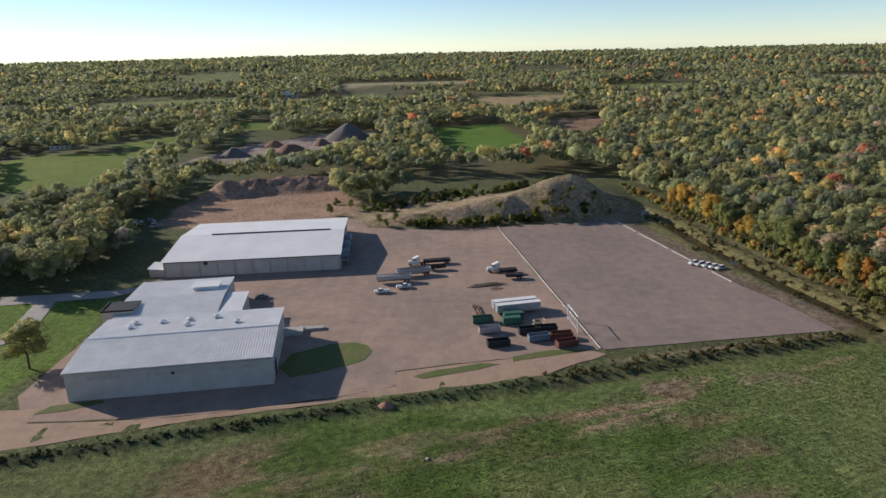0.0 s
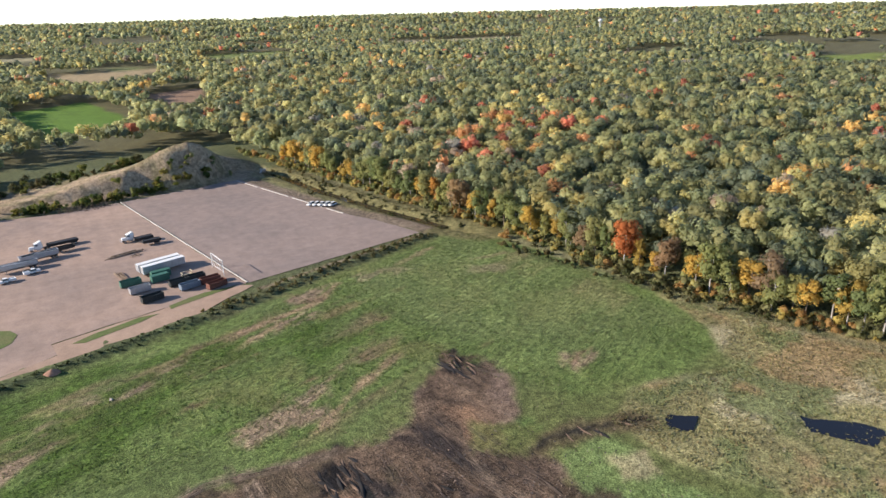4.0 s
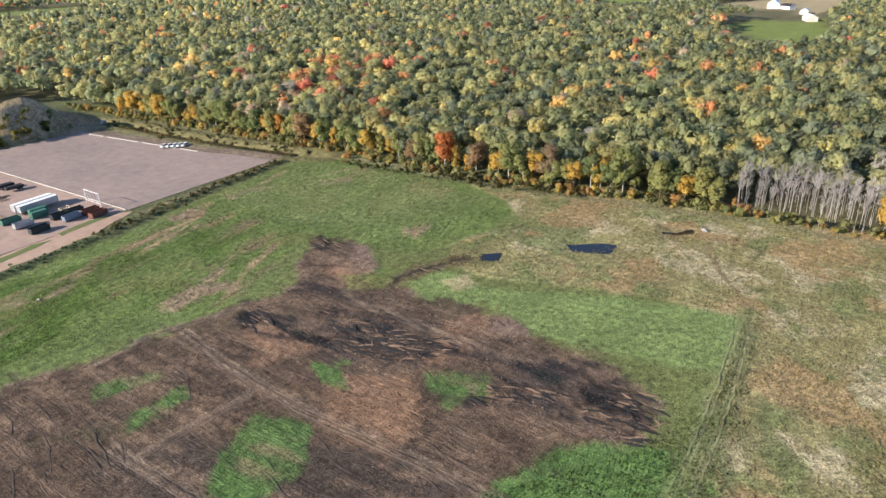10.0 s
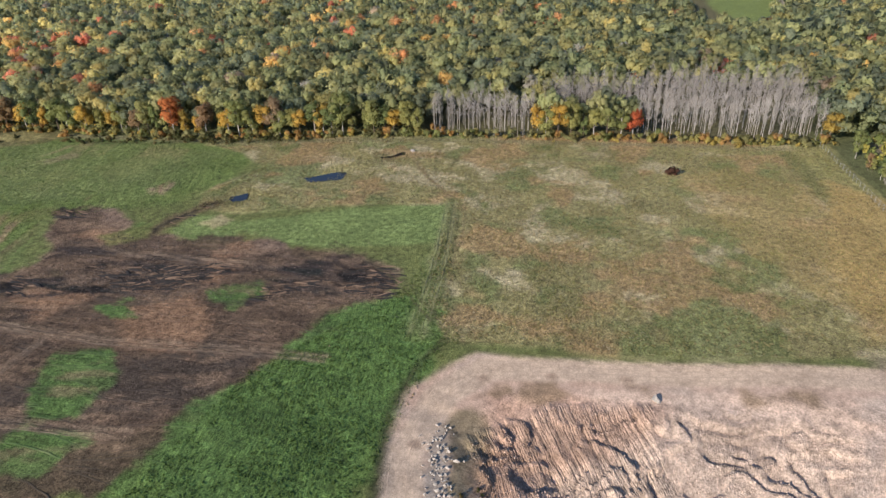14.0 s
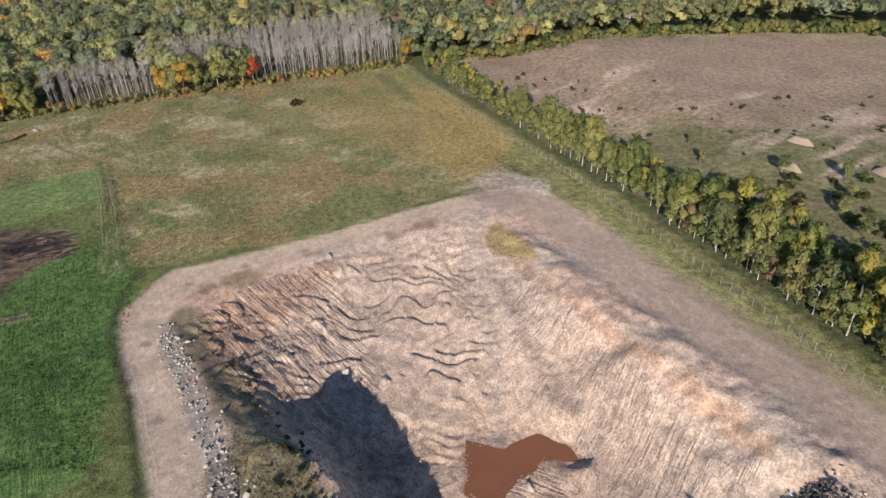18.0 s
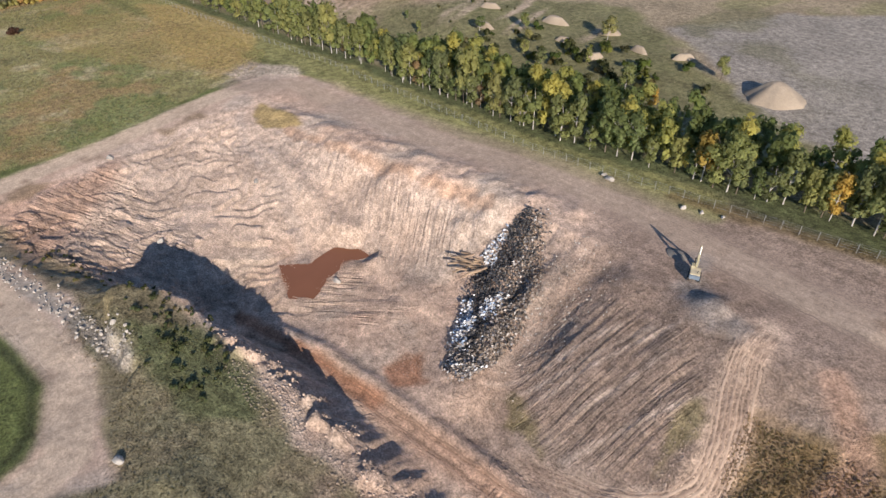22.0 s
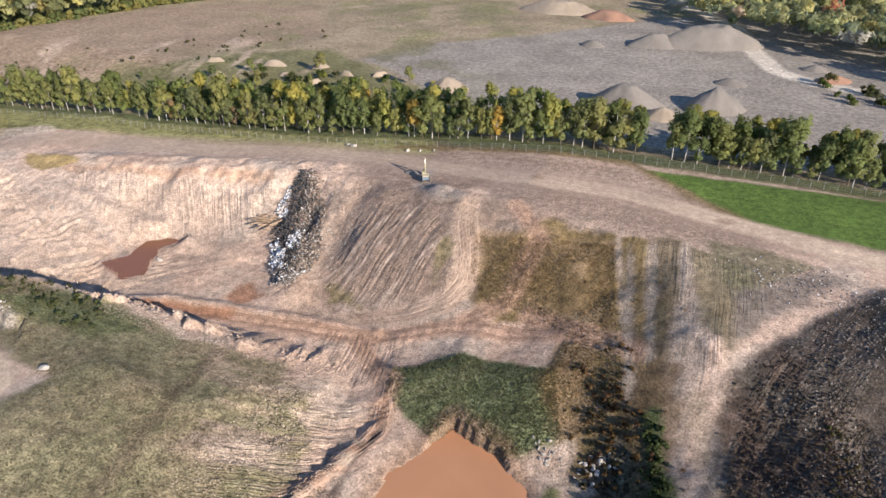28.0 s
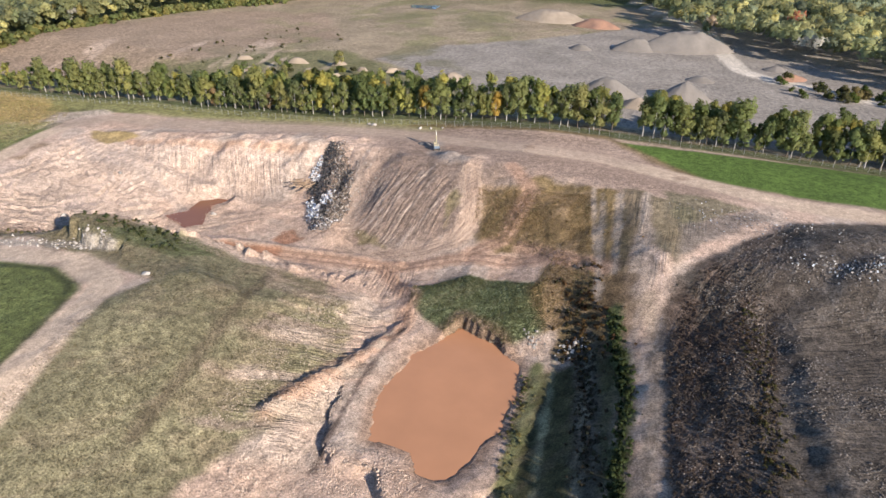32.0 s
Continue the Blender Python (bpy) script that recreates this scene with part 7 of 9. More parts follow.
# front rows of the wood's edge
for off in (3.0,):
    y = 372.0
    while y > -160:
        y -= RNG.uniform(3.9, 6.0)
        x = float(edge_x(y)) + off + RNG.uniform(-1.8, 1.8)
        if bare_at(np.array(x), np.array(y)):
            continue
        autumn = -84 < y < -40
        odds = ({"green": 3, "lime": 4, "yellow": 3, "orange": 2.4, "red": 0.8, "russet": 0.6} if autumn else {"green": 5, "lime": 5, "yellow": 3.4, "orange": 1.8, "red": 0.35, "russet": 0.5})
        tree(x, y, choose(odds), RNG.randint(3), RNG.uniform(0.8, 1.06), RNG.rand() < 0.25, "trees along the wood's edge", "at the wood's edge", RNG.rand() < 0.3)

# the belt of young trees behind the landfill's fence
BELT = [(200, -168), (140, -176), (72, -187), (0, -192), (-60, -194), (-105, -201), (-150, -209), (-200, -216), (-262, -223), (-330, -229)]
BX, BY = np.array([p[0] for p in BELT])[::-1], np.array([p[1] for p in BELT])[::-1]
thick = []
x = 196.0
while x > -325:
    x -= RNG.uniform(2.4, 3.8)
    if -180 < x < -173:
        continue
    west, small = x < -150, 0.7 if x > 105 else 1.0
    for row in range(5 if x < 10 else 3):
        y = float(np.interp(x, BX, BY)) - row * RNG.uniform(2.5, 4.5) + RNG.uniform(-1, 1)
        if row == 0 and RNG.rand() < 0.85:
            tree(x + RNG.uniform(-1, 1), y, choose({"green": 6, "lime": 2.5} if west else {"green": 7, "lime": 4, "yellow": 0.2, "russet": 0.5}), RNG.randint(3),
                 RNG.uniform(0.65, 1.4) * small, True, "belt of young trees behind the fence", "behind a wire fence", RNG.rand() < 0.5)
        elif RNG.rand() < 0.75:
            thick.append((x + RNG.uniform(-1.5, 1.5), y, RNG.uniform(0.7, 1.35) * small, west))
# single trees and bushes elsewhere
tree(-129, 180, "lime", 1, 1.0, False, "", "on a lawn beside a drive").scale = (1.35, 1.35, 0.85)
for x, y, s, k in ((-42, 337, 0.42, "lime"), (-34, 343, 0.4, "green"), (-38, 332, 0.36, "lime"), (72, 352, 0.62, "green"), (80, 349, 0.35, "green"), (48, 344, 0.3, "lime"), (34, 341, 0.34, "lime"), (27, 339, 0.3, "green"), (60, 346, 0.28, "lime"),
                   (-72, 362, 0.4, "green"), (-62, 372, 0.45, "lime"), (-50, 378, 0.5, "lime"), (-20, -262, 0.55, "lime"), (8, -248, 0.4, "green"), (-8, -232, 0.4, "lime"), (20, -236, 0.45, "green"), (-2, -240, 0.35, "lime"),
                   (-30, -240, 0.5, "lime"), (-52, -232, 0.55, "lime"), (40, -222, 0.4, "green"), (-66, -262, 0.5, "lime"), (-20, -228, 0.5, "green"), (56, -228, 0.35, "green"), (-66, -226, 0.6, "yellow")):
    tree(x, y, k, RNG.randint(3), s, RNG.rand() < 0.4, "scattered small trees", "standing alone on rough ground")

# leafless stand: the front trees one by one, the rest joined
BARE_MESHES = [make_mesh("branches", *bare_shape(RNG, 17.5), PALE_BARK) for k in range(4)]
spots = []
for gy in np.arange(-160, 10, 3.4):
    for d in np.arange(1.5, 78, 3.6):
        y = gy + RNG.uniform(-1.4, 1.4)
        x = float(edge_x(y)) + d + RNG.uniform(-1.5, 1.5)
        if bare_at(np.array(x), np.array(y)) and RNG.rand() < 0.86:
            spots.append((d, x, y))
spots.sort()
for d, x, y in spots[:170]:
    t = thing("bare_tree", "tall grey leafless tree in a dying stand", "tree", x, y, RNG.uniform(0, 360), None, "leafless trees at the wood's edge", 0.1)
    s = RNG.uniform(0.75, 1.08)
    t.scale = (s, s, s)
    shared("trunk", BARE_MESHES[RNG.randint(4)], t)


def scatter(shapes, xs, ys, scales, zs, turn=True):
    """Arrays of verts and quads of many copies of a few shapes, with the number of corners of each copy."""
    vs, fs, ns, sizes, count = [], [], [], [], 0
    for x, y, s, z in zip(xs, ys, scales, zs):
        v, f, n = (*shapes[RNG.randint(len(shapes))], None)[:3]
        a = RNG.uniform(0, 6.28)
        c, w = math.cos(a) * s, math.sin(a) * s
        vs.append(np.c_[v[:, 0] * c - v[:, 1] * w + x, v[:, 0] * w + v[:, 1] * c + y, v[:, 2] * s * RNG.uniform(0.88, 1.14) + z])
        fs.append(f + count)
        if n is not None:
            ns.append(np.c_[(n[:, 0] * c - n[:, 1] * w) / s, (n[:, 0] * w + n[:, 1] * c) / s, n[:, 2]])
        sizes.append(len(v))
        count += len(v)
    return np.concatenate(vs), np.concatenate(fs), np.array(sizes), np.concatenate(ns) if ns else None


BARE_SHAPES = [bare_shape(RNG, 17.5) for k in range(4)]
rest = np.array(spots[170:])
v, f, _, _ = scatter(BARE_SHAPES, rest[:, 1], rest[:, 2], RNG.uniform(0.75, 1.1, len(rest)), height(rest[:, 1], rest[:, 2]))
tagged(new("bare_woods", make_mesh("bare_woods", v, f, PALE_BARK)), "dense stand of grey leafless trees", "trees", kind="stuff")

# ---- joined woods ----
WOODS_N = [(-200, 245), (-300, 300), (-244, 340), (-235, 376), (-244, 431), (-254, 527), (-182, 519), (-117, 551), (-95, 594), (-28, 554), (-12, 476), (-39, 404), (-64, 383), (-100, 464), (-174, 430), (-176, 380), (-185, 340), (-150, 294), (-158, 244)]
CLEARED = [[(105, 430), *FOREST_EDGE[1:], (207, -165), (214, -178), (206, -215), (203, -262), (176, -360), (136, -425), (100, -530), (-120, -560), (-165, -430), (-235, -385), (-300, -330), (-430, -330), (-430, 150), (-420, 440), (-330, 445), (-255, 460), (-100, 475), (20, 470), (90, 440)]]
QUARRY = [(-240, 545), (-215, 645), (-155, 730), (-88, 760), (-80, 680), (-140, 580), (-190, 535)]


def wooded(x, y):
    """Whether trees grow at a place, and how far it lies inside the edge."""
    ok = inside(CLEARED[0], x, y) < -1
    ok |= inside(WOODS_N, x, y) > 0
    for outline, _ in FAR_FIELDS:
        for k in (1.0, 1.06, 1.12, 1.18):
            ok &= inside(outline, x * k, y * k) < -3
    for k in (1.0, 1.07, 1.14):
        ok &= inside(QUARRY, x * k, y * k) < -2
    ok &= ~((line_distance([(-420, 590), (-391, 664), (-313, 774), (-200, 900)], x, y) < 12) | (line_distance([(-320, 424), (-252, 446)], x, y) < 12))
    ok &= ~((fbm(x, y, 260, 3, 4) > 0.17) & (np.hypot(x, y) > 1100))
    ok &= ~((line_distance([(650, 745), (600, 760)], x, y) < 24) | (line_distance([(956, 199), (1030, 262)], x, y) < 40))
    ok &= ~bare_at(x, y) | (x < 120)
    return ok


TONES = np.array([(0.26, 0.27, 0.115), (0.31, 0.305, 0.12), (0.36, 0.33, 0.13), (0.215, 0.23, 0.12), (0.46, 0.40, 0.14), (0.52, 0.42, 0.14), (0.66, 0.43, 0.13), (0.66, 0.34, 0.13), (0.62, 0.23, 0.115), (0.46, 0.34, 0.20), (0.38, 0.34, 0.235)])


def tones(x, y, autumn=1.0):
    """Each tree's leaf tone: mostly greens, with drifts of yellow, orange and red, all lifted in place of haze."""
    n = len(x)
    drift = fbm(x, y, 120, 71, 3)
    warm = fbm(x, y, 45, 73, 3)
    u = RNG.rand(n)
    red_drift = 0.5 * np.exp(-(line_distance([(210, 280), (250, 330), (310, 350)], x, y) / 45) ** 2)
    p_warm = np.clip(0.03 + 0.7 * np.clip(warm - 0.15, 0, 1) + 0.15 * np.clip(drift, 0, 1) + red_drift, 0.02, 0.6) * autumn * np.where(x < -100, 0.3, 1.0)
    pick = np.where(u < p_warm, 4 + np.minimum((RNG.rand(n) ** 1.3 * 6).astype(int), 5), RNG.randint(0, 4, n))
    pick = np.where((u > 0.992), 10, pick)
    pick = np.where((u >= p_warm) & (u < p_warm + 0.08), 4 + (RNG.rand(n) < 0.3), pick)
    # leaf colours are brightened throughout, blue most, to stand in for distance haze
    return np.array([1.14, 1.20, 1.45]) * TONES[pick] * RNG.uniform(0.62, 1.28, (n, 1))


def plant(name, label, step, near, far, shapes, size, azimuth, autumn=1.0, keep=None, material=None):
    """Fills the wooded land between two distances with joined trees."""
    lo, hi = azimuth
    g = np.arange(-far, far, step)
    x, y = np.meshgrid(g, g)
    x, y = x.ravel(), y.ravel()
    d, a = np.hypot(x, y - 40), np.degrees(np.arctan2(x, y - 40)) % 360
    ok = (d >= near) & (d < far) & ((a - lo) % 360 <= (hi - lo))
    x, y = x[ok], y[ok]
    x, y = x + RNG.uniform(-0.45, 0.45, len(x)) * step, y + RNG.uniform(-0.45, 0.45, len(y)) * step
    ok = wooded(x, y)
    if keep is not None:
        ok &= keep(x, y)
    x, y = x[ok], y[ok]
    v, f, sizes, n = scatter(shapes, x, y, RNG.uniform(*size, len(x)), height(x, y) - 0.3)
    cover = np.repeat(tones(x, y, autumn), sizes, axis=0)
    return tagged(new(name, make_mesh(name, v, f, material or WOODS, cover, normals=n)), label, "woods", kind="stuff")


def interior(x, y):
    """Leaves out the strip where the edge trees stand one by one."""
    return ~((y > -165) & (y < 375) & (x - edge_x(y) < 6) & (x > 90))


NEAR_SHAPES = [crown(RNG, 116, 15.2, 5.3, 5, 6, 0.8) for k in range(5)] + [crown(RNG, 94, 14.4, 4.5, 4, 5, 0.76) for k in range(2)]
MID_SHAPES = [crown(RNG, 26, 15.0, 6.3, 6, 2, 1.6) for k in range(6)]
HORIZON_SHAPES = [crown(RNG, 6, 8, 7.0, 1, 1, 3.0) for k in range(6)]
FAR_SHAPES = [crown(RNG, 7, 14, 6.3, 4, 1, 2.4) for k in range(6)]
MID_WOODS = woods_material("middle_woods", 0.7)
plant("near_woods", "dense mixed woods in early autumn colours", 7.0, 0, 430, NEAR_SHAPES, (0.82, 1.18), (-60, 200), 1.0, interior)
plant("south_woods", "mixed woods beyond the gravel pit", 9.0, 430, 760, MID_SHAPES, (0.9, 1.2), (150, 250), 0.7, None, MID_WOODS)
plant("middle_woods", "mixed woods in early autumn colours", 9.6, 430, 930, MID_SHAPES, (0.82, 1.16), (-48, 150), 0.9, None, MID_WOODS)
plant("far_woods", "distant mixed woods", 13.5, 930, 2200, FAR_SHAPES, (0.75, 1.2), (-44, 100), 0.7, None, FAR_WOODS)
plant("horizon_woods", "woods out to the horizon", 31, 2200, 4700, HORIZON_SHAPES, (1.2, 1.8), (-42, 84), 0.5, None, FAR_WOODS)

# the belt's inner trees, and scrub along the wood's foot, the ditch, the bank and the mound
BELT_SHAPES = [crown(RNG, 150, 13, 2.0, 0.5, 8, 0.5, 1.5) for k in range(4)]
thick = np.array(thick)
v, f, sizes, n = scatter(BELT_SHAPES, thick[:, 0], thick[:, 1], thick[:, 2], height(thick[:, 0], thick[:, 1]) - 0.2)
belt_tones = 1.4 * np.array([(0.16, 0.19, 0.065), (0.20, 0.225, 0.075), (0.28, 0.275, 0.085), (0.36, 0.32, 0.09), (0.14, 0.165, 0.06)])[RNG.randint(0, 5, len(thick))] * np.where(thick[:, 3:] > 0, 0.75, 1.0)
tagged(new("tree_belt", make_mesh("tree_belt", v, f, WOODS, np.repeat(belt_tones, sizes, axis=0), normals=n)), "thick belt of young poplars and birches", "trees", kind="stuff")
BUSH_SHAPES = [crown(RNG, 40, 2.2, 1.5, 0.0, 3, 0.42) for k in range(4)]
bx, by, bs, bt = [], [], [], []


def bushes(line, n, width, size, palette):
    """Bushes scattered along a line of the plan."""
    ln = [math.hypot(b[0] - a[0], b[1] - a[1]) for a, b in zip(line, line[1:])]
    for k in range(n):
        u, i = RNG.rand() * sum(ln), 0
        while u > ln[i]:
            u -= ln[i]
            i += 1
        t = u / ln[i]
        bx.append(line[i][0] + (line[i + 1][0] - line[i][0]) * t + RNG.normal() * width)
        by.append(line[i][1] + (line[i + 1][1] - line[i][1]) * t + RNG.normal() * width)
        bs.append(RNG.uniform(*size))
        bt.append(np.array(palette[RNG.randint(len(palette))]) * RNG.uniform(0.8, 1.2))


SCRUB = [(0.10, 0.10, 0.045), (0.13, 0.12, 0.05), (0.085, 0.095, 0.035), (0.17, 0.14, 0.06)]
GREENS = [(0.08, 0.11, 0.03), (0.11, 0.14, 0.035), (0.16, 0.17, 0.04)]
bushes([(x + 0.5, y) for x, y in FOREST_EDGE], 560, 1.8, (0.4, 1.7), [(0.25, 0.24, 0.11), (0.28, 0.27, 0.12), (0.22, 0.24, 0.09), (0.33, 0.30, 0.11), (0.46, 0.36, 0.11), (0.42, 0.26, 0.10)])
bushes([(138, 165), (147, 118), (155, 88), (166, 55)], 90, 2.2, (0.4, 1.0), SCRUB)
bushes([(-190, 112), (-110, 132), (-28, 155), (25, 168)], 420, 1.2, (0.15, 0.42), [(0.07, 0.09, 0.04), (0.09, 0.11, 0.05)])
bushes([(25, 168), (60, 180), (118, 194)], 170, 2.2, (0.25, 0.6), SCRUB)
bushes([(106, 345), (114, 287), (125, 238), (136, 200)], 130, 4.5, (0.3, 0.9), SCRUB)
bushes([(-30, 336), (10, 336), (40, 340), (66, 346)], 70, 2.5, (0.8, 2.0), [*GREENS, (0.22, 0.20, 0.05)])
bushes([(-60, 365), (-30, 380), (10, 395), (50, 400)], 90, 9, (0.8, 2.2), [*GREENS, *SCRUB])
bushes([(20, -222), (-20, -238), (-60, -246)], 70, 9, (0.6, 1.8), [*GREENS, *SCRUB])
bushes([(150, -205), (80, -230), (40, -270), (60, -330)], 70, 16, (0.3, 0.9), SCRUB)
bushes([(212, -180), (205, -215), (202, -262), (175, -360), (135, -425)], 300, 3.5, (0.8, 2.8), [(0.22, 0.24, 0.09), (0.28, 0.27, 0.10), (0.18, 0.21, 0.08), (0.36, 0.32, 0.11)])
bushes([(-235, -330), (-300, -300), (-330, -300)], 60, 9, (0.8, 2.2), [*GREENS, *SCRUB])
bushes([(-10, -70), (-46, -85), (-62, -88)], 60, 2.5, (0.15, 0.45), SCRUB)
bushes([(-52, -84), (-66, -86), (-80, -84)], 70, 3.5, (0.2, 0.6), [(0.11, 0.13, 0.06), (0.11, 0.12, 0.05)])
bushes([(-195, -109), (-203.5, -82), (-206.5, -56), (-208, -36)], 380, 0.9, (0.2, 0.55), [(0.075, 0.10, 0.04), (0.09, 0.115, 0.045), (0.065, 0.085, 0.035)])
bushes([(-181, -88), (-184, -66), (-189, -44)], 120, 1.0, (0.15, 0.35), [(0.20, 0.18, 0.08), (0.15, 0.16, 0.07), (0.25, 0.22, 0.10)])
bushes([(-190, -102), (-196, -80), (-201, -57)], 420, 1.5, (0.12, 0.34), [(0.12, 0.10, 0.07), (0.10, 0.085, 0.06), (0.14, 0.13, 0.075)])
bushes([(-184, -118), (-190, -105), (-192, -96)], 120, 3.0, (0.2, 0.55), [(0.13, 0.075, 0.04), (0.14, 0.09, 0.04), (0.07, 0.06, 0.03)])
bushes([(-156, -146), (-172, -140), (-186, -134)], 60, 5.5, (0.1, 0.25), [(0.22, 0.14, 0.065), (0.16, 0.12, 0.06), (0.24, 0.17, 0.07)])
bushes([(-212, -120), (-218, -80), (-222, -45)], 90, 4.5, (0.1, 0.25), [(0.12, 0.095, 0.075), (0.15, 0.12, 0.09), (0.09, 0.08, 0.06)])
bushes([(-224, -112), (-228, -86), (-231, -60)], 260, 1.6, (0.1, 0.34), [(0.12, 0.11, 0.045), (0.14, 0.10, 0.05), (0.10, 0.09, 0.045)])
bushes([(157, -100), (159, -99)], 7, 1.2, (0.7, 1.2), [(0.12, 0.065, 0.045)])
bx, by = np.array(bx), np.array(by)
v, f, sizes, n = scatter(BUSH_SHAPES, bx, by, np.array(bs), height(bx, by) - 0.15)
tagged(new("scrub", make_mesh("scrub", v, f, WOODS, np.repeat(np.array(bt), sizes, axis=0), normals=n)), "low bushes and weeds along banks and edges", "bushes", kind="stuff")

# ---- things on the landfill and in the gravel pit ----
def rock_shape(rng, flat=0.7):
    """A broken stone: a lump with cut-off sides."""
    bm = bmesh.new()
    bmesh.ops.create_icosphere(bm, subdivisions=2, radius=1.0)
    cuts = [(Vector(rng.normal(size=3)).normalized(), rng.uniform(0.5, 0.85)) for k in range(7)]
    for v in bm.verts:
        for n, d in cuts:
            over = v.co.dot(n) - d
            if over > 0:
                v.co -= n * over
        v.co.z *= flat
    me = bpy.data.meshes.new("stone")
    bm.to_mesh(me)
    bm.free()
    me.materials.append(STONE)
    return me


ROCKS = [rock_shape(RNG, f) for f in (0.7, 0.55, 0.85, 0.6)]


def boulder(x, y, s, label, rz=0):
    ob = new("boulder", ROCKS[RNG.randint(4)])
    ob.matrix_basis = Matrix.Translation((x, y, level(x, y) + s * 0.25)) @ Euler((0.1, 0.2, radians(rz))).to_matrix().to_4x4() @ Matrix.Diagonal((s, s * 0.75, s * 0.8, 1))
    return tagged(ob, label, "boulder", "single pale boulders")


for x, y, s, label in ((24.3, -98.3, 1.3, "pale boulder beside the dirt road"), (-11.7, -126.3, 1.1, "pale boulder on the pit's slope"), (-18.4, -96.4, 1.1, "pale sharp boulder on the pit's slope"),
                       (-55.5, -124.4, 1.2, "pale slab of stone by the red puddle"), (-87.5, -67.7, 1.3, "pale boulder at the dirt road's bend"), (-84.4, -185.6, 1.5, "pale concrete lump on the grass verge"), (-82, -186.6, 1.0, "pale stone on the grass verge"),
                       (-104, -187, 0.9, "pale stone beside the landfill road"), (-108, -188, 0.7, "pale stone beside the landfill road"), (-112, -189.5, 0.8, "pale stone beside the landfill road"), (160, 4, 1.6, "pale heap of stone in dry weeds"),
                       (-9.6, 133, 0.7, "white lump lying in the field"), (-92.5, -135.8, 1.0, "pale stone at the waste heap's foot")):
    boulder(x, y, s, label, RNG.uniform(0, 360))


def rubble_bank(line, n, width, size, label):
    """A bank of broken stones, each one its own piece."""
    t = thing("rubble_bank", label, "rubble", *line[0], 0, 0.0)
    t.matrix_basis = Matrix.Identity(4)
    for k in range(n):
        u = RNG.rand() * (len(line) - 1)
        i = int(u)
        x = line[i][0] + (line[i + 1][0] - line[i][0]) * (u - i) + RNG.normal() * width
        y = line[i][1] + (line[i + 1][1] - line[i][1]) * (u - i) + RNG.normal() * width
        s = RNG.uniform(*size) * (1.6 if RNG.rand() < 0.08 else 1)
        o = shared("stone", ROCKS[RNG.randint(4)], t)
        o.matrix_basis = Matrix.Translation((x, y, level(x, y) + s * 0.2)) @ Euler(RNG.uniform(0, 3, 3)).to_matrix().to_4x4() @ Matrix.Diagonal((s, s, s * 0.8, 1))


rubble_bank([(4, -58.5), (-6, -61), (-18, -64), (-36, -69.5), (-51, -73), (-64, -76)], 300, 1.5, (0.16, 0.5), "bank of pale broken concrete and stones beside a dirt road")
rubble_bank([(-186, -97), (-190, -100)], 26, 1.2, (0.3, 0.7), "small heap of pale stones among dark weeds")
rubble_bank([(-177, -101), (-180, -97)], 18, 1.0, (0.3, 0.6), "few pale stones above the clay pond")


def heap(name, x, y, rx, ry, h, material, label, category="gravel pile", rz=0.0, flat=0.0, seed=0):
    """A tipped heap with an uneven crest and slumped foot."""
    rings, n = 14, 44
    z0 = level(x, y)
    u, a = (v.ravel() for v in np.meshgrid(np.arange(1, rings + 1) / rings, 2 * math.pi * np.arange(n) / n, indexing="ij"))
    w = 1 + 0.16 * fbm(np.cos(a) * 2, np.sin(a) * 2, 1.3, seed, 3)
    px, py = rx * u * w * np.cos(a), ry * u * w * np.sin(a)
    pz = h * (1 - np.maximum(0, (u - flat) / (1 - flat)) ** 1.15) * (1 + 0.14 * fbm(px, py, 5, seed + 3, 3)) - np.where(u > 0.999, 0.6, 0)
    vs = [(0, 0, h)] + list(zip(px.tolist(), py.tolist(), pz.tolist()))
    fs = [(0, 1 + i, 1 + (i + 1) % n, 1 + (i + 1) % n) for i in range(n)]
    me = bpy.data.meshes.new(name)
    faces = [f[:3] for f in fs] + [(1 + (k - 1) * n + i, 1 + k * n + i, 1 + k * n + (i + 1) % n, 1 + (k - 1) * n + (i + 1) % n) for k in range(1, rings) for i in range(n)]
    me.from_pydata(vs, [], faces)
    me.polygons.foreach_set("use_smooth", np.ones(len(faces), bool))
    me.materials.append(material)
    ob = new(name, me)
    ob.matrix_basis = pose(x, y, z0 - 0.1, 0, 0, rz)
    return tagged(ob, label, category, "heaps in the gravel pit" if y < 0 else "")


heap("sand_mound", -84, -262, 9, 8, 5.5, SAND, "pale sand heap in the gravel pit", "sand pile", 20, 0.1, 1)
heap("gravel_mound", -156, -272, 16, 11, 8.5, GRAVEL, "steep grey gravel heap behind young trees", "gravel pile", 10, 0.12, 2)
heap("gravel_mound", -188, -284, 14, 11, 8, GRAVEL, "steep grey gravel heap behind young trees", "gravel pile", 40, 0.1, 3)
heap("sand_mound", -172, -264, 8, 6, 4, SAND, "small pale sand heap between gravel heaps", "sand pile", 0, 0.1, 4)
heap("gravel_mound", -176, -392, 30, 12, 10, GRAVEL, "long grey gravel ridge beside a pale road", "gravel pile", 24, 0.3, 5)
heap("gravel_mound", -150, -380, 16, 8, 6, GRAVEL, "lower end of a long gravel ridge", "gravel pile", 14, 0.2, 6)
heap("soil_mound", -78, -450, 26, 14, 7, SAND, "broken pale heap at the pit's far side", "soil pile", 8, 0.3, 7)
heap("soil_mound", -112, -440, 16, 9, 5, REDSOIL, "brown soil heap at the pit's far side", "soil pile", 0, 0.3, 8)
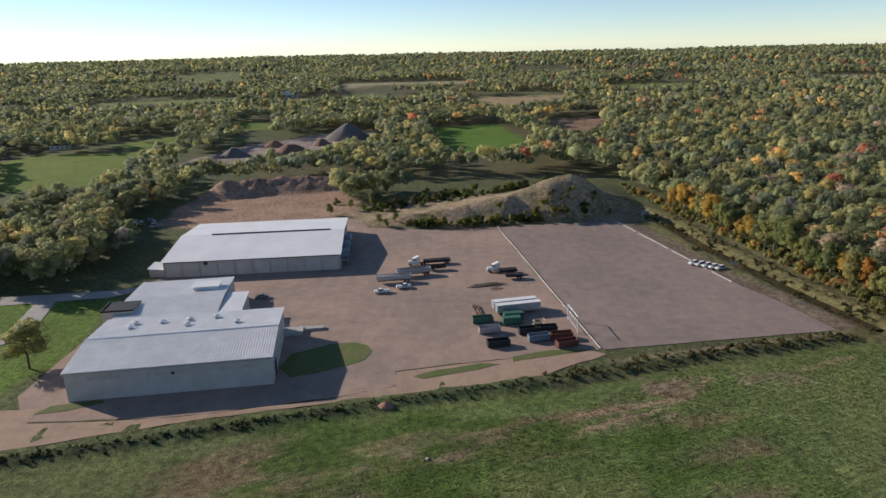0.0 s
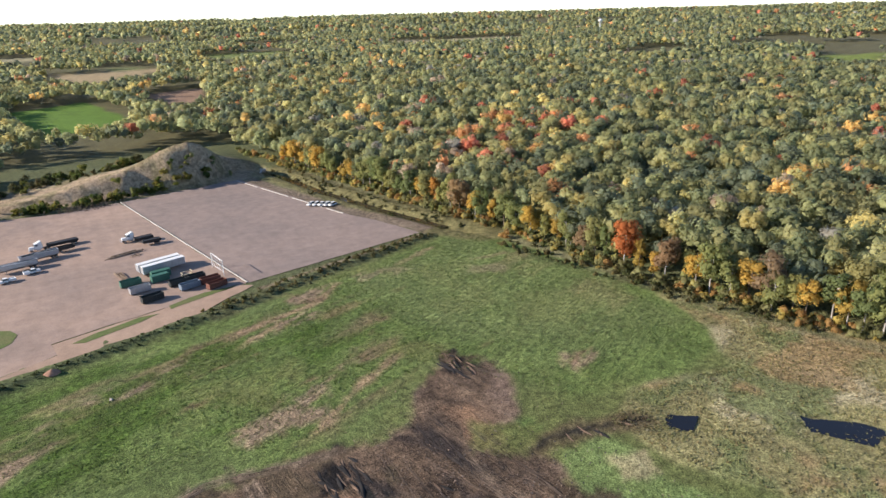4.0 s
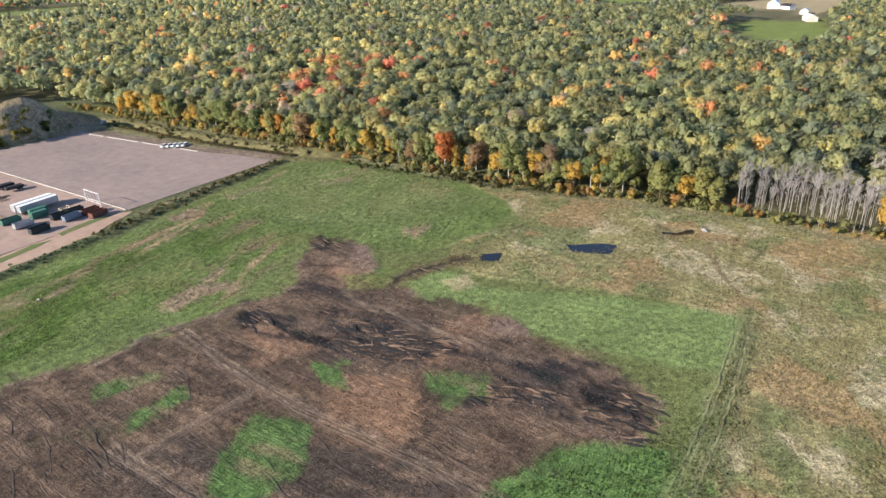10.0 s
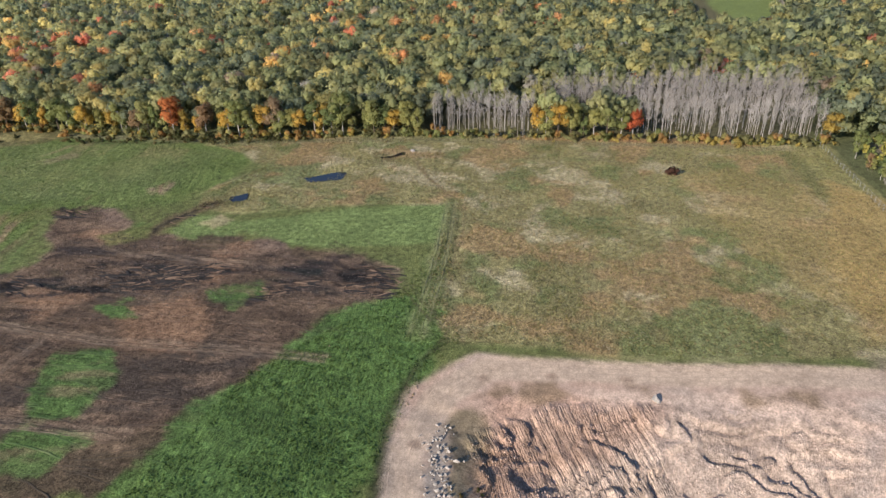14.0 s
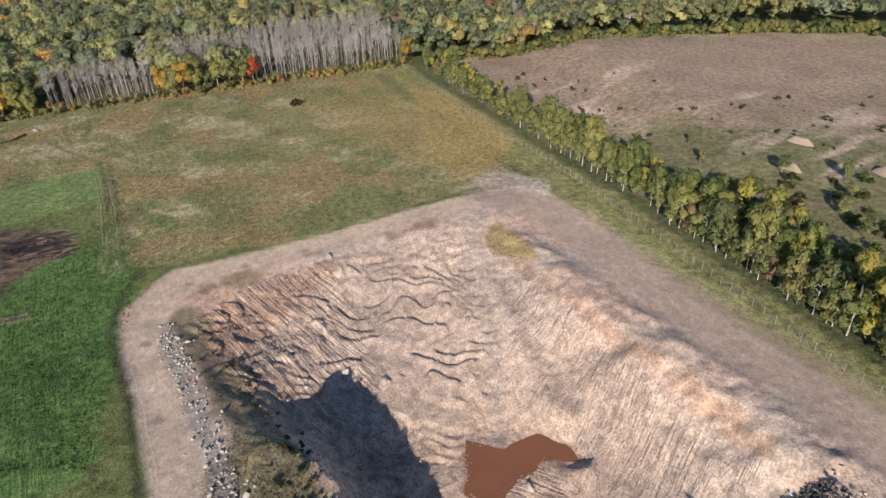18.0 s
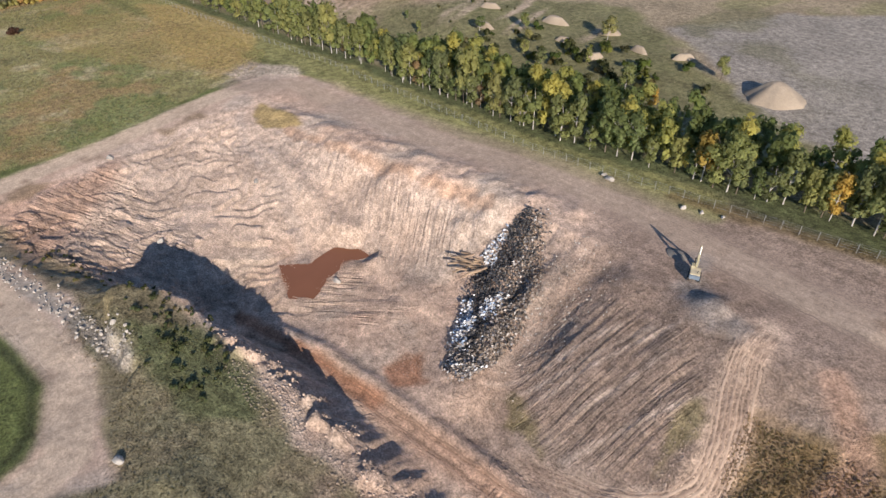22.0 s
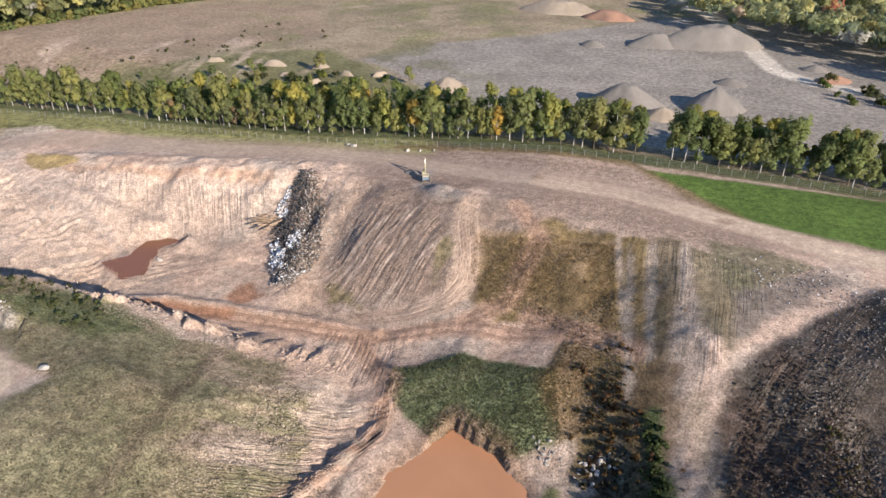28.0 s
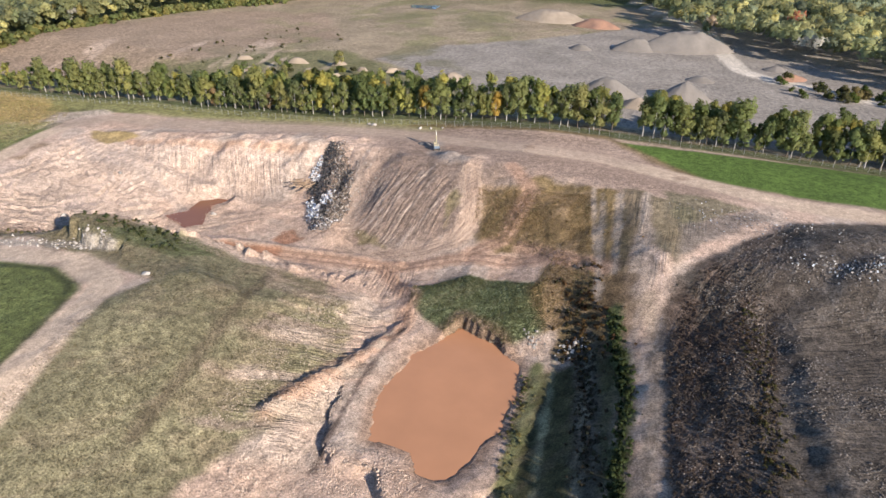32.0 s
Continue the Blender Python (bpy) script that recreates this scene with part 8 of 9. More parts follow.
heap("gravel_mound", -192, -322, 8, 5, 2.5, GRAVEL, "low grey gravel heap", "gravel pile", 0, 0.2, 9)
heap("gravel_mound", -226, -362, 7, 4, 2.5, GRAVEL, "low grey gravel heap by a pale road", "gravel pile", 0, 0.2, 10)
heap("soil_mound", -233, -345, 9, 5, 2.6, REDSOIL, "low brown heap by a pale road", "soil pile", 30, 0.2, 11)
heap("soil_mound", -120, -366, 7, 5, 3, GRAVEL, "small grey heap on the pit's floor", "gravel pile", 0, 0.2, 12)
for k, (x, y, rx, h, rz) in enumerate(((6, -262, 12, 3, 15), (-16, -268, 9, 2.6, 40), (-34, -262, 8, 2.5, 0), (22, -240, 10, 2.2, 10), (36, -256, 9, 2.4, 30), (-28, -246, 7, 2.2, 70), (-10, -250, 8, 2.0, 20), (-48, -268, 8, 2.4, 50))):
    heap("earth_bank", x, y, rx * 0.5, rx * 0.16, h * 0.9, SAND, "low crumbling bank of pale earth among weeds", "earth bank", rz, 0.4, 20 + k)
heap("gravel_mound", -112, 690, 26, 20, 15, GRAVEL, "grey gravel heap in a far quarry", "gravel pile", 20, 0.1, 13)
heap("gravel_mound", -196, 585, 14, 11, 8, GRAVEL, "grey heap in a far quarry", "gravel pile", 0, 0.1, 14)
heap("soil_mound", -150, 600, 18, 10, 8, REDSOIL, "dark red heap in a far quarry", "soil pile", 20, 0.2, 15)
heap("soil_mound", -176, 640, 12, 9, 6, REDSOIL, "dark heap in a far quarry", "soil pile", 50, 0.2, 16)
heap("soil_mound", -132, 650, 13, 8, 6, REDSOIL, "dark heap in a far quarry", "soil pile", 80, 0.2, 17)
heap("soil_mound", -21, 155, 2.2, 1.6, 1.2, REDSOIL, "small dark soil heap on the road's verge", "soil pile", 0, 0.1, 18)
heap("stone_mound", -114, -171, 3, 2, 0.6, GRAVEL, "low grey rubble heap beside the digger", "stone pile", 0, 0.3, 19)
pool = slab("water_pit_pool", ragged([(14, -452), (34, -450), (40, -462), (18, -468)], 2, 1, 4), water_material("sky_pool", (0.10, 0.14, 0.19), 0.05), "small blue pool on the pit's far floor", "pond", 8.4)


def excavator():
    e = thing("excavator", "tracked yellow-grey excavator standing on the tip's edge", "excavator", -120.2, -166.8, -62, None, "", 0.05)
    for s in (-1, 1):
        tr = part("track", made(lambda bm: profile(bm, [(-2.3, 0.35), (-1.9, 0.0), (1.9, 0.0), (2.3, 0.35), (2.3, 0.6), (1.9, 0.95), (-1.9, 0.95), (-2.3, 0.6)], s * 1.35 - 0.3, s * 1.35 + 0.3)), DARK_METAL, e)
        for xx in (-1.8, 1.8):
            part("sprocket", rods(((xx, s * 1.35 - 0.33, 0.48), (xx, s * 1.35 + 0.33, 0.48), 0.34, 0.34, 12)), STEEL, tr)
    part("turntable", rods(((0, 0, 0.8), (0, 0, 1.15), 0.9, 0.9, 16)), DARK_METAL, e)
    house = part("house", boxes(((-0.7, 0, 1.9), (3.4, 2.7, 1.4), 0, 0, (0.96, 0.94))), CREAM, e, "pale dusty engine house", 0.1)
    part("counterweight", boxes(((-2.4, 0, 1.8), (0.8, 2.7, 1.2))), BLUE_GREY, e, "", 0.12)
    cab = part("cab", boxes(((1.0, 0.85, 2.4), (1.6, 1.0, 1.9), 0, 0, (0.88, 0.92))), YELLOW, e, "", 0.06)
    part("cab_window", boxes(((1.8, 0.85, 2.6), (0.08, 0.8, 1.1)), ((1.0, 1.36, 2.6), (1.2, 0.06, 0.9))), GLASS, cab)
    part("exhaust", rods(((-1.4, -0.6, 2.6), (-1.4, -0.6, 3.3), 0.09)), DARK_METAL, house)
    boom = part("boom", made(lambda bm: profile(bm, [(1.0, 1.5), (1.7, 1.5), (1.9, 5.2), (3.0, 7.6), (2.7, 8.0), (1.3, 5.6)], -0.25, 0.25)), YELLOW, e, "bent steel boom")
    part("boom_cylinder", rods(((2.1, 0.35, 1.3), (1.9, 0.35, 4.6), 0.12), ((2.1, -0.35, 1.3), (1.9, -0.35, 4.6), 0.12)), STEEL, boom)
    stick = part("stick", made(lambda bm: profile(bm, [(2.5, 8.3), (3.0, 8.5), (5.6, 2.4), (5.2, 2.2), (2.8, 7.0)], -0.2, 0.2)), YELLOW, e, "steel dipper arm")
    part("stick_cylinder", rods(((1.7, 0.0, 6.4), (2.7, 0, 8.3), 0.1)), STEEL, stick)
    e.scale = (0.72, 0.72, 0.72)
    part("bucket", made(lambda bm: profile(bm, [(5.2, 2.3), (5.8, 2.2), (6.1, 1.1), (5.6, 0.2), (4.6, 0.0), (4.4, 0.4), (5.0, 0.9)], -0.65, 0.65)), DARK_METAL, e, "toothed digging bucket")


excavator()


def debris_heap():
    """Tipped building waste: thousands of torn sheets, boards and lumps on the tipping face."""
    n = 9000
    u = RNG.rand(n)
    cx, cy = np.interp(u, [0, 0.3, 0.65, 1], [-82, -85, -92, -98]), np.interp(u, [0, 0.3, 0.65, 1], [-161, -150, -138, -126.5])
    wide = np.interp(u, [0, 0.25, 0.6, 0.9, 1], [2.0, 6.2, 5.4, 3.4, 2.0])
    x, y = cx + RNG.uniform(-1.75, 1.15, n) * wide, cy + RNG.normal(size=n) * 1.4
    z = height(x, y) + RNG.uniform(0.0, 0.6, n) + 1.3 * np.clip(fbm(x, y, 4, 96, 3) + 0.2, 0, 1)
    d = RNG.normal(size=(n, 3)) + np.array([0, 0, 0.8])
    v, f = quads_of(np.c_[x, y, z], d, 0.24, RNG, 0.3)
    side = (x - cx) / wide
    colours = np.array([(0.035, 0.035, 0.04), (0.06, 0.055, 0.055), (0.62, 0.62, 0.64), (0.34, 0.42, 0.55), (0.17, 0.13, 0.10), (0.25, 0.20, 0.165), (0.10, 0.085, 0.075), (0.42, 0.38, 0.35)])
    streak = fbm(x * 0.85 + y * 0.5, (x * 0.5 - y * 0.85) * 0.4, 3.0, 97, 3)
    pick = np.where(streak > 0.16, RNG.choice([2, 3, 2, 7, 0], n), RNG.choice([0, 0, 1, 0, 6], n))
    pick = np.where(side < -0.3 + 0.5 * fbm(x, y, 4, 98, 2), RNG.choice([4, 5, 6, 4, 7, 1], n), pick)
    pick = np.where((u > 0.88) & (RNG.rand(n) < 0.5), RNG.choice([2, 7, 5], n), pick)
    tagged(new("waste_heap", make_mesh("waste_heap", v, f, WOODS_MATTE, np.repeat(colours[pick], 4, axis=0))), "tipped building waste of dark, white and bluish scraps", "waste", kind="stuff")


def matte_scraps():
    m, t, b = nodes_of("waste_scraps")
    a, geo = t.nodes.new("ShaderNodeAttribute"), t.nodes.new("ShaderNodeNewGeometry")
    a.attribute_name = "cover"
    t.links.new(times(t, a.outputs["Color"], ranged(t, geo.outputs["Random Per Island"], 0.7, 1.3, 0, 1)), b.inputs["Base Color"])
    b.inputs["Roughness"].default_value = 0.7
    return m


WOODS_MATTE = matte_scraps()
debris_heap()
beams = thing("beam_pile", "jumbled pale timber beams on the waste heap", "timber", -76.5, -148, 0, None)
for k in range(22):
    part("beam", boxes(((RNG.uniform(-4, 3), RNG.uniform(-3, 3), RNG.uniform(0.2, 1.8)), (RNG.uniform(2.5, 5.5), 0.4, 0.3), RNG.uniform(0.3, 1.5), RNG.uniform(-0.2, 0.2))), WOOD, beams)


def litter(name, label, cx, cy, spread, n, size, palette, lift=0.25):
    x, y = cx + RNG.normal(size=n) * spread[0], cy + RNG.normal(size=n) * spread[1]
    v, f = quads_of(np.c_[x, y, height(x, y) + RNG.uniform(0, lift, n)], RNG.normal(size=(n, 3)) + np.array([0, 0, 1.0]), size, RNG, 0.3)
    colours = np.array(palette)[RNG.randint(0, len(palette), n)]
    tagged(new(name, make_mesh(name, v, f, WOODS_MATTE, np.repeat(colours, 4, axis=0))), label, "litter", kind="stuff")


PALE_BITS = [(0.36, 0.36, 0.36), (0.24, 0.22, 0.20), (0.16, 0.14, 0.125), (0.27, 0.30, 0.34), (0.10, 0.09, 0.09)]
litter("waste_litter", "white and bluish scraps strewn on the dark waste hill", -246, -126, (6, 3), 500, 0.22, PALE_BITS)
litter("stone_litter", "pale scraps strewn below the waste hill's rim", -222, -148, (10, 5), 500, 0.16, PALE_BITS)
litter("slope_litter", "grey scraps scattered over the dark waste slope", -222, -100, (8, 25), 350, 0.12, PALE_BITS[1:3])
litter("tip_litter", "pale broken scraps round the waste heap", -98, -146, (6, 8), 700, 0.16, [(0.36, 0.32, 0.28), (0.28, 0.24, 0.2), (0.45, 0.42, 0.38)])
litter("soil_litter", "dark clods strewn over bare soil", 46, 36, (16, 26), 2400, 0.17, [(0.05, 0.04, 0.035), (0.09, 0.065, 0.05), (0.13, 0.09, 0.065)], 0.12)
brush = thing("brush_pile", "long dark pile of cut brush at the yard's edge", "brush pile", 2, 327, 0, 0.0)
for k in range(160):
    a, x, y = RNG.uniform(0, 3.1), RNG.normal() * 7, RNG.normal() * 2.0
    part("branch", rods(((x, y, 0.1), (x + math.cos(a) * RNG.uniform(1, 2.6), y + math.sin(a) * RNG.uniform(0.6, 1.6), RNG.uniform(0.8, 3.0)), 0.12, 0.03, 4)), BARK, brush)


def fence():
    t = new("wire_fence")
    tagged(t, "long wire fence on grey steel posts", "fence")
    bm = rods(((0, 0, 0), (0, 0, 2.3), 0.06, 0.06, 6))
    post = part("post", bm, STEEL, t)
    n = 0
    for (ax, ay), (bx_, by_) in zip(FENCE_LINE, FENCE_LINE[1:-1]):
        k, ln = 0, math.hypot(bx_ - ax, by_ - ay)
        m = int(ln / 3.4)
        pts = []
        for k in range(m + 1):
            x, y = ax + (bx_ - ax) * k / m, ay + (by_ - ay) * k / m
            z = level(x, y)
            pts.append((x, y, z))
            if k < m:
                o = post if n == 0 else shared("post", post.data, t)
                o.matrix_basis = Matrix.Translation((x, y, z - 0.1))
                n += 1
        for h in (0.5, 1.1, 1.7, 2.2):
            shared("wire", make_mesh("wire", *tube([(q[0], q[1], q[2] + h) for q in pts], [0.02] * len(pts), 3), STEEL), t)


fence()


def clods(name, label, outline, n, size, palette, seed):
    """Lumps of broken earth, each a small three-sided heap, lying thick in drifts."""
    xs, ys = [p[0] for p in outline], [p[1] for p in outline]
    x, y = RNG.uniform(min(xs), max(xs), n * 4), RNG.uniform(min(ys), max(ys), n * 4)
    ok = (inside(outline, x, y) > 0.3) & (fbm(x, y, 9, seed, 4) + RNG.uniform(-0.35, 0.35, len(x)) > 0.1)
    x, y = x[ok][:n], y[ok][:n]
    k = len(x)
    z, s, a = height(x, y), RNG.uniform(0.5, 1.4, k) ** 1.5 * size, RNG.uniform(0, 6.28, k)
    ring = [np.c_[x + np.cos(a + t) * s * w, y + np.sin(a + t) * s * w, z - 0.12] for t, w in ((0, 1.0), (1.7, 0.8), (3.0, 1.1), (4.6, 0.75))]
    tops = [np.c_[x + np.cos(a + t) * s * 0.45, y + np.sin(a + t) * s * 0.45, z + s * h] for t, h in ((0.4, 0.4), (2.0, 0.55), (3.4, 0.3), (5.0, 0.42))]
    v = np.stack(ring + tops, 1).reshape(-1, 3)
    base = np.arange(k)[:, None, None] * 8
    f = (base + np.array([[0, 1, 5, 4], [1, 2, 6, 5], [2, 3, 7, 6], [3, 0, 4, 7], [4, 5, 6, 7]])[None]).reshape(-1, 4)
    tone = (0.35 * np.array(palette)[RNG.randint(0, len(palette), k)] + 0.65 * ground_tone(x, y)) * RNG.uniform(0.85, 1.15, (k, 1))
    tagged(new(name, make_mesh(name, v, f, WOODS_MATTE, np.repeat(tone, 8, axis=0))), label, "earth clods", kind="stuff")


PINKS = [(0.37, 0.265, 0.20), (0.31, 0.22, 0.17), (0.41, 0.30, 0.235), (0.34, 0.265, 0.215)]
clods("earth_clods", "pinkish clods and lumps strewn over the pit's slope", [(2, -64), (20, -80), (24, -130), (6, -142), (-50, -152), (-70, -140), (-60, -106), (-40, -94), (-30, -78)], 9000, 0.2, PINKS, 131)
clods("tip_clods", "clods churned up on the tip's face", [(-103, -154), (-128, -158), (-140, -148), (-142, -130), (-122, -116), (-96, -120), (-70, -112), (-56, -132), (-74, -146)], 6000, 0.18, PINKS, 133)
clods("cliff_clods", "broken lumps under the pit's crumbling rim", [(-40, -80), (-60, -88), (-92, -89), (-112, -95), (-136, -100), (-128, -108), (-90, -103), (-56, -98)], 3500, 0.28, [(0.30, 0.22, 0.175), (0.24, 0.18, 0.145), (0.36, 0.27, 0.21)], 135)
clods("finger_clods", "pale crumbling lumps above the pond's track", [(-139, -99), (-124, -92), (-122, -76), (-124, -60), (-128, -40), (-148, -40), (-148, -75)], 4500, 0.22, [(0.48, 0.39, 0.31), (0.42, 0.33, 0.26), (0.36, 0.27, 0.21)], 137)
clods("shore_clods", "grey sand lumps at the clay pond's shore", [(-138, -40), (-150, -50), (-160, -54), (-171, -50), (-184, -52), (-184, -36), (-138, -32)], 2500, 0.22, [(0.40, 0.33, 0.27), (0.33, 0.27, 0.22)], 139)
clods("hill_clods", "grey lumps over the furrowed waste hill", [(-229, -150), (-216, -128), (-208, -108), (-216, -50), (-219, -32), (-262, -32), (-262, -156)], 8000, 0.22, [(0.20, 0.175, 0.155), (0.27, 0.24, 0.215), (0.14, 0.115, 0.10)], 141)
clods("peat_clods", "black peat clods on bare soil", [(35, 85), (49, 76), (58, 50), (50, 36), (55, 8), (67, -8), (58, -26), (43, -27), (36, 6), (30, 30), (26, 62)], 1800, 0.2, [(0.03, 0.025, 0.022), (0.06, 0.045, 0.038), (0.10, 0.075, 0.055)], 143)

# ---- ridges and ruts of churned earth ----
def earth_material():
    m, t, b = nodes_of("churned_earth")
    a, geo = t.nodes.new("ShaderNodeAttribute"), t.nodes.new("ShaderNodeNewGeometry")
    a.attribute_name = "cover"
    col = times(t, a.outputs["Color"], ranged(t, geo.outputs["Random Per Island"], 0.88, 1.1, 0, 1))
    t.links.new(times(t, col, ranged(t, noise_node(t, 1.4, 4, 0.7, geo.outputs["Position"]), 0.85, 1.15)), b.inputs["Base Color"])
    b.inputs["Roughness"].default_value = 0.95
    return m


CHURNED = earth_material()


def ridges(name, label, lines, width, tall, own=None):
    """Small crests of pushed-up earth along lines of the plan, one crest a line, tapering at both ends."""
    px, py, nx, ny, taper, counts = [], [], [], [], [], []
    for line in lines:
        p = np.array(line, float)
        d = np.r_[0, np.cumsum(np.hypot(*np.diff(p, axis=0).T))]
        n = max(4, int(d[-1] / 0.7))
        u = np.linspace(0, d[-1], n)
        x, y = np.interp(u, d, p[:, 0]), np.interp(u, d, p[:, 1])
        for k in range(2):
            x[1:-1], y[1:-1] = (x[:-2] + 2 * x[1:-1] + x[2:]) / 4, (y[:-2] + 2 * y[1:-1] + y[2:]) / 4
        x, y = x + 0.35 * fbm(x, y, 3, 151, 2), y + 0.35 * fbm(x, y, 3, 153, 2)
        tx, ty = np.gradient(x), np.gradient(y)
        ln = np.hypot(tx, ty) + 1e-6
        px.append(x), py.append(y), nx.append(-ty / ln), ny.append(tx / ln), counts.append(n)
        taper.append(np.sin(np.linspace(0.05, 3.09, n)) ** 0.6 * RNG.uniform(0.5, 1.2) * (1 + 0.5 * fbm(x, y, 2.5, 155, 2)))
    px, py, nx, ny, taper = (np.concatenate(v) for v in (px, py, nx, ny, taper))
    w = width * (0.5 + 0.5 * taper)
    rows = []
    for side, lift in ((-1.0, -0.08), (0.25, None), (1.0, -0.08)):
        x, y = px + nx * side * w, py + ny * side * w
        rows.append(np.c_[x, y, height(x, y) + (tall * taper if lift is None else lift)])
    v = np.stack(rows, 1).reshape(-1, 3)
    starts = np.cumsum([0] + counts[:-1])
    seg = np.concatenate([np.arange(a, a + c - 1) for a, c in zip(starts, counts)]) * 3
    f = np.concatenate([np.c_[seg, seg + 3, seg + 4, seg + 1], np.c_[seg + 1, seg + 4, seg + 5, seg + 2]])
    tone = np.repeat(0.9 * ground_tone(px, py) if own is None else np.tile(np.array(own), (len(px), 1)) * (1 + 0.5 * fbm(px, py, 2.0, 159, 2))[:, None], 3, axis=0)
    tagged(new(name, make_mesh(name, v, f[:, ::-1], CHURNED, tone)), label, "earth ridges", kind="stuff")


def swarm(outline, heading, n, length, stray=0.18):
    """Short lines that run roughly one way within an outline."""
    xs, ys = [p[0] for p in outline], [p[1] for p in outline]
    x, y = RNG.uniform(min(xs), max(xs), n * 4), RNG.uniform(min(ys), max(ys), n * 4)
    ok = inside(outline, x, y) > 1.0
    out = []
    for a, b in list(zip(x[ok], y[ok]))[:n]:
        turn = math.atan2(heading[1], heading[0]) + RNG.normal() * stray + (0.5 if stray > 0.1 else 0.1) * float(fbm(a, b, 16, 157, 2))
        ln, bow, line = RNG.uniform(*length), RNG.normal() * 0.05, [(a, b)]
        for k in range(int(ln / 1.5)):
            turn += bow * 0.6 + RNG.normal() * 0.06
            a, b = a + math.cos(turn) * 1.5, b + math.sin(turn) * 1.5
            line.append((a, b))
        if len(line) > 2:
            out.append(line)
    return out



def beside(line, off):
    """A line moved sideways by a distance."""
    p = np.array(line, float)
    t = np.gradient(p, axis=0)
    t /= np.linalg.norm(t, axis=1, keepdims=True)
    return list(zip(p[:, 0] - t[:, 1] * off, p[:, 1] + t[:, 0] * off))


ridges("track_ruts", "curving wheel ruts pressed into a pink earth track", [beside(HAUL, o) for o in (-2.6, -1.9, -1.1, -0.3, 0.6, 1.3, 2.0, 2.7)], 0.28, 0.12)
PIT_TRACKS = [[(-58, -101), (-75, -106), (-100, -111.5), (-126, -116), (-148, -124), (-178, -126)], [(-128, -115), (-142, -104), (-146, -92), (-140, -70), (-136, -50)], [(-48, -138), (-58, -137), (-66, -131), (-72, -124)]]
ridges("pit_ruts", "wheel ruts along the pit's haul tracks", [beside(l, o) for l in PIT_TRACKS for o in (-1.6, -0.9, 0.9, 1.6)], 0.3, 0.12)
ridges("road_ruts", "faint wheel ridges along the landfill road", [beside(LANDFILL_ROAD[1:], o) for o in (-2.4, -0.9, 1.0, 2.5)] + [beside([(-62, -180), (-110, -178), (-150, -176), (-190, -172), (-230, -165)], o) for o in (-5, -3.8, 3.2, 4.6)], 0.3, 0.07)
ridges("field_ruts", "deep wheel ruts along the field's edge", [beside(l, o) for l in ([(113, -26), (77, -33.8), (50.5, -38.4), (33, -40.5)], [(113.4, -28.6), (73, -37.4), (52, -41), (33, -44)]) for o in (-0.5, 0.5)], 0.35, 0.16)
ridges("soil_ruts", "wheel ruts across dark bare soil", [beside(l, o) for l in ([(9, 83), (8, 62), (9.6, 30), (14.5, 0), (17.6, -26)], [(-24, 52), (-19, 23), (-16, 0)], [(5.7, 45), (-20, 45)], [(49, 67), (52, 31), (54, 8)], [(28, 82), (2, 88), (-14, 84)], [(22, 80), (24, 50), (30, 20), (40, -8)]) for o in (-1.2, -0.6, 0.7, 1.3)], 0.28, 0.12)
ridges("plough_lines", "low plough lines over dark bare soil", swarm(SOIL, (0.12, -0.99), 460, (5, 20), 0.03), 0.32, 0.11)

PEAT = [[(20, 82), (31, 82), (32, 70), (20, 70)], [(41, 69), (44, 51), (48, 38), (44, 30), (37, 40), (35, 58)], [(25, 58), (35, 27), (52, 16), (52, 30), (35, 50)], [(33, 8), (42, 9), (56, -9), (42, -4)], [(64, -10), (64, -21), (57, -29), (43, -31), (46, -18), (46, -12)], [(64, 106), (75, 105), (74, 94), (64, 95)], [(88, 57), (92, 54), (80, 56), (66, 61), (62, 66), (72, 64)]]
for outline in PEAT:
    area = abs(sum(a[0] * b[1] - b[0] * a[1] for a, b in zip(outline, outline[1:] + outline[:1]))) / 2
    ridges("peat_furrows", "torn black furrows of wet peat", swarm(outline, (0.33, -0.94), int(area / 7), (2.2, 7), 0.22), 0.5, 0.26, (0.019, 0.016, 0.015))
    ridges("soil_crests", "crumbling brown crests between peat furrows", swarm(outline, (0.33, -0.94), int(area / 14), (2.2, 6), 0.3), 0.4, 0.22, (0.20, 0.13, 0.085))

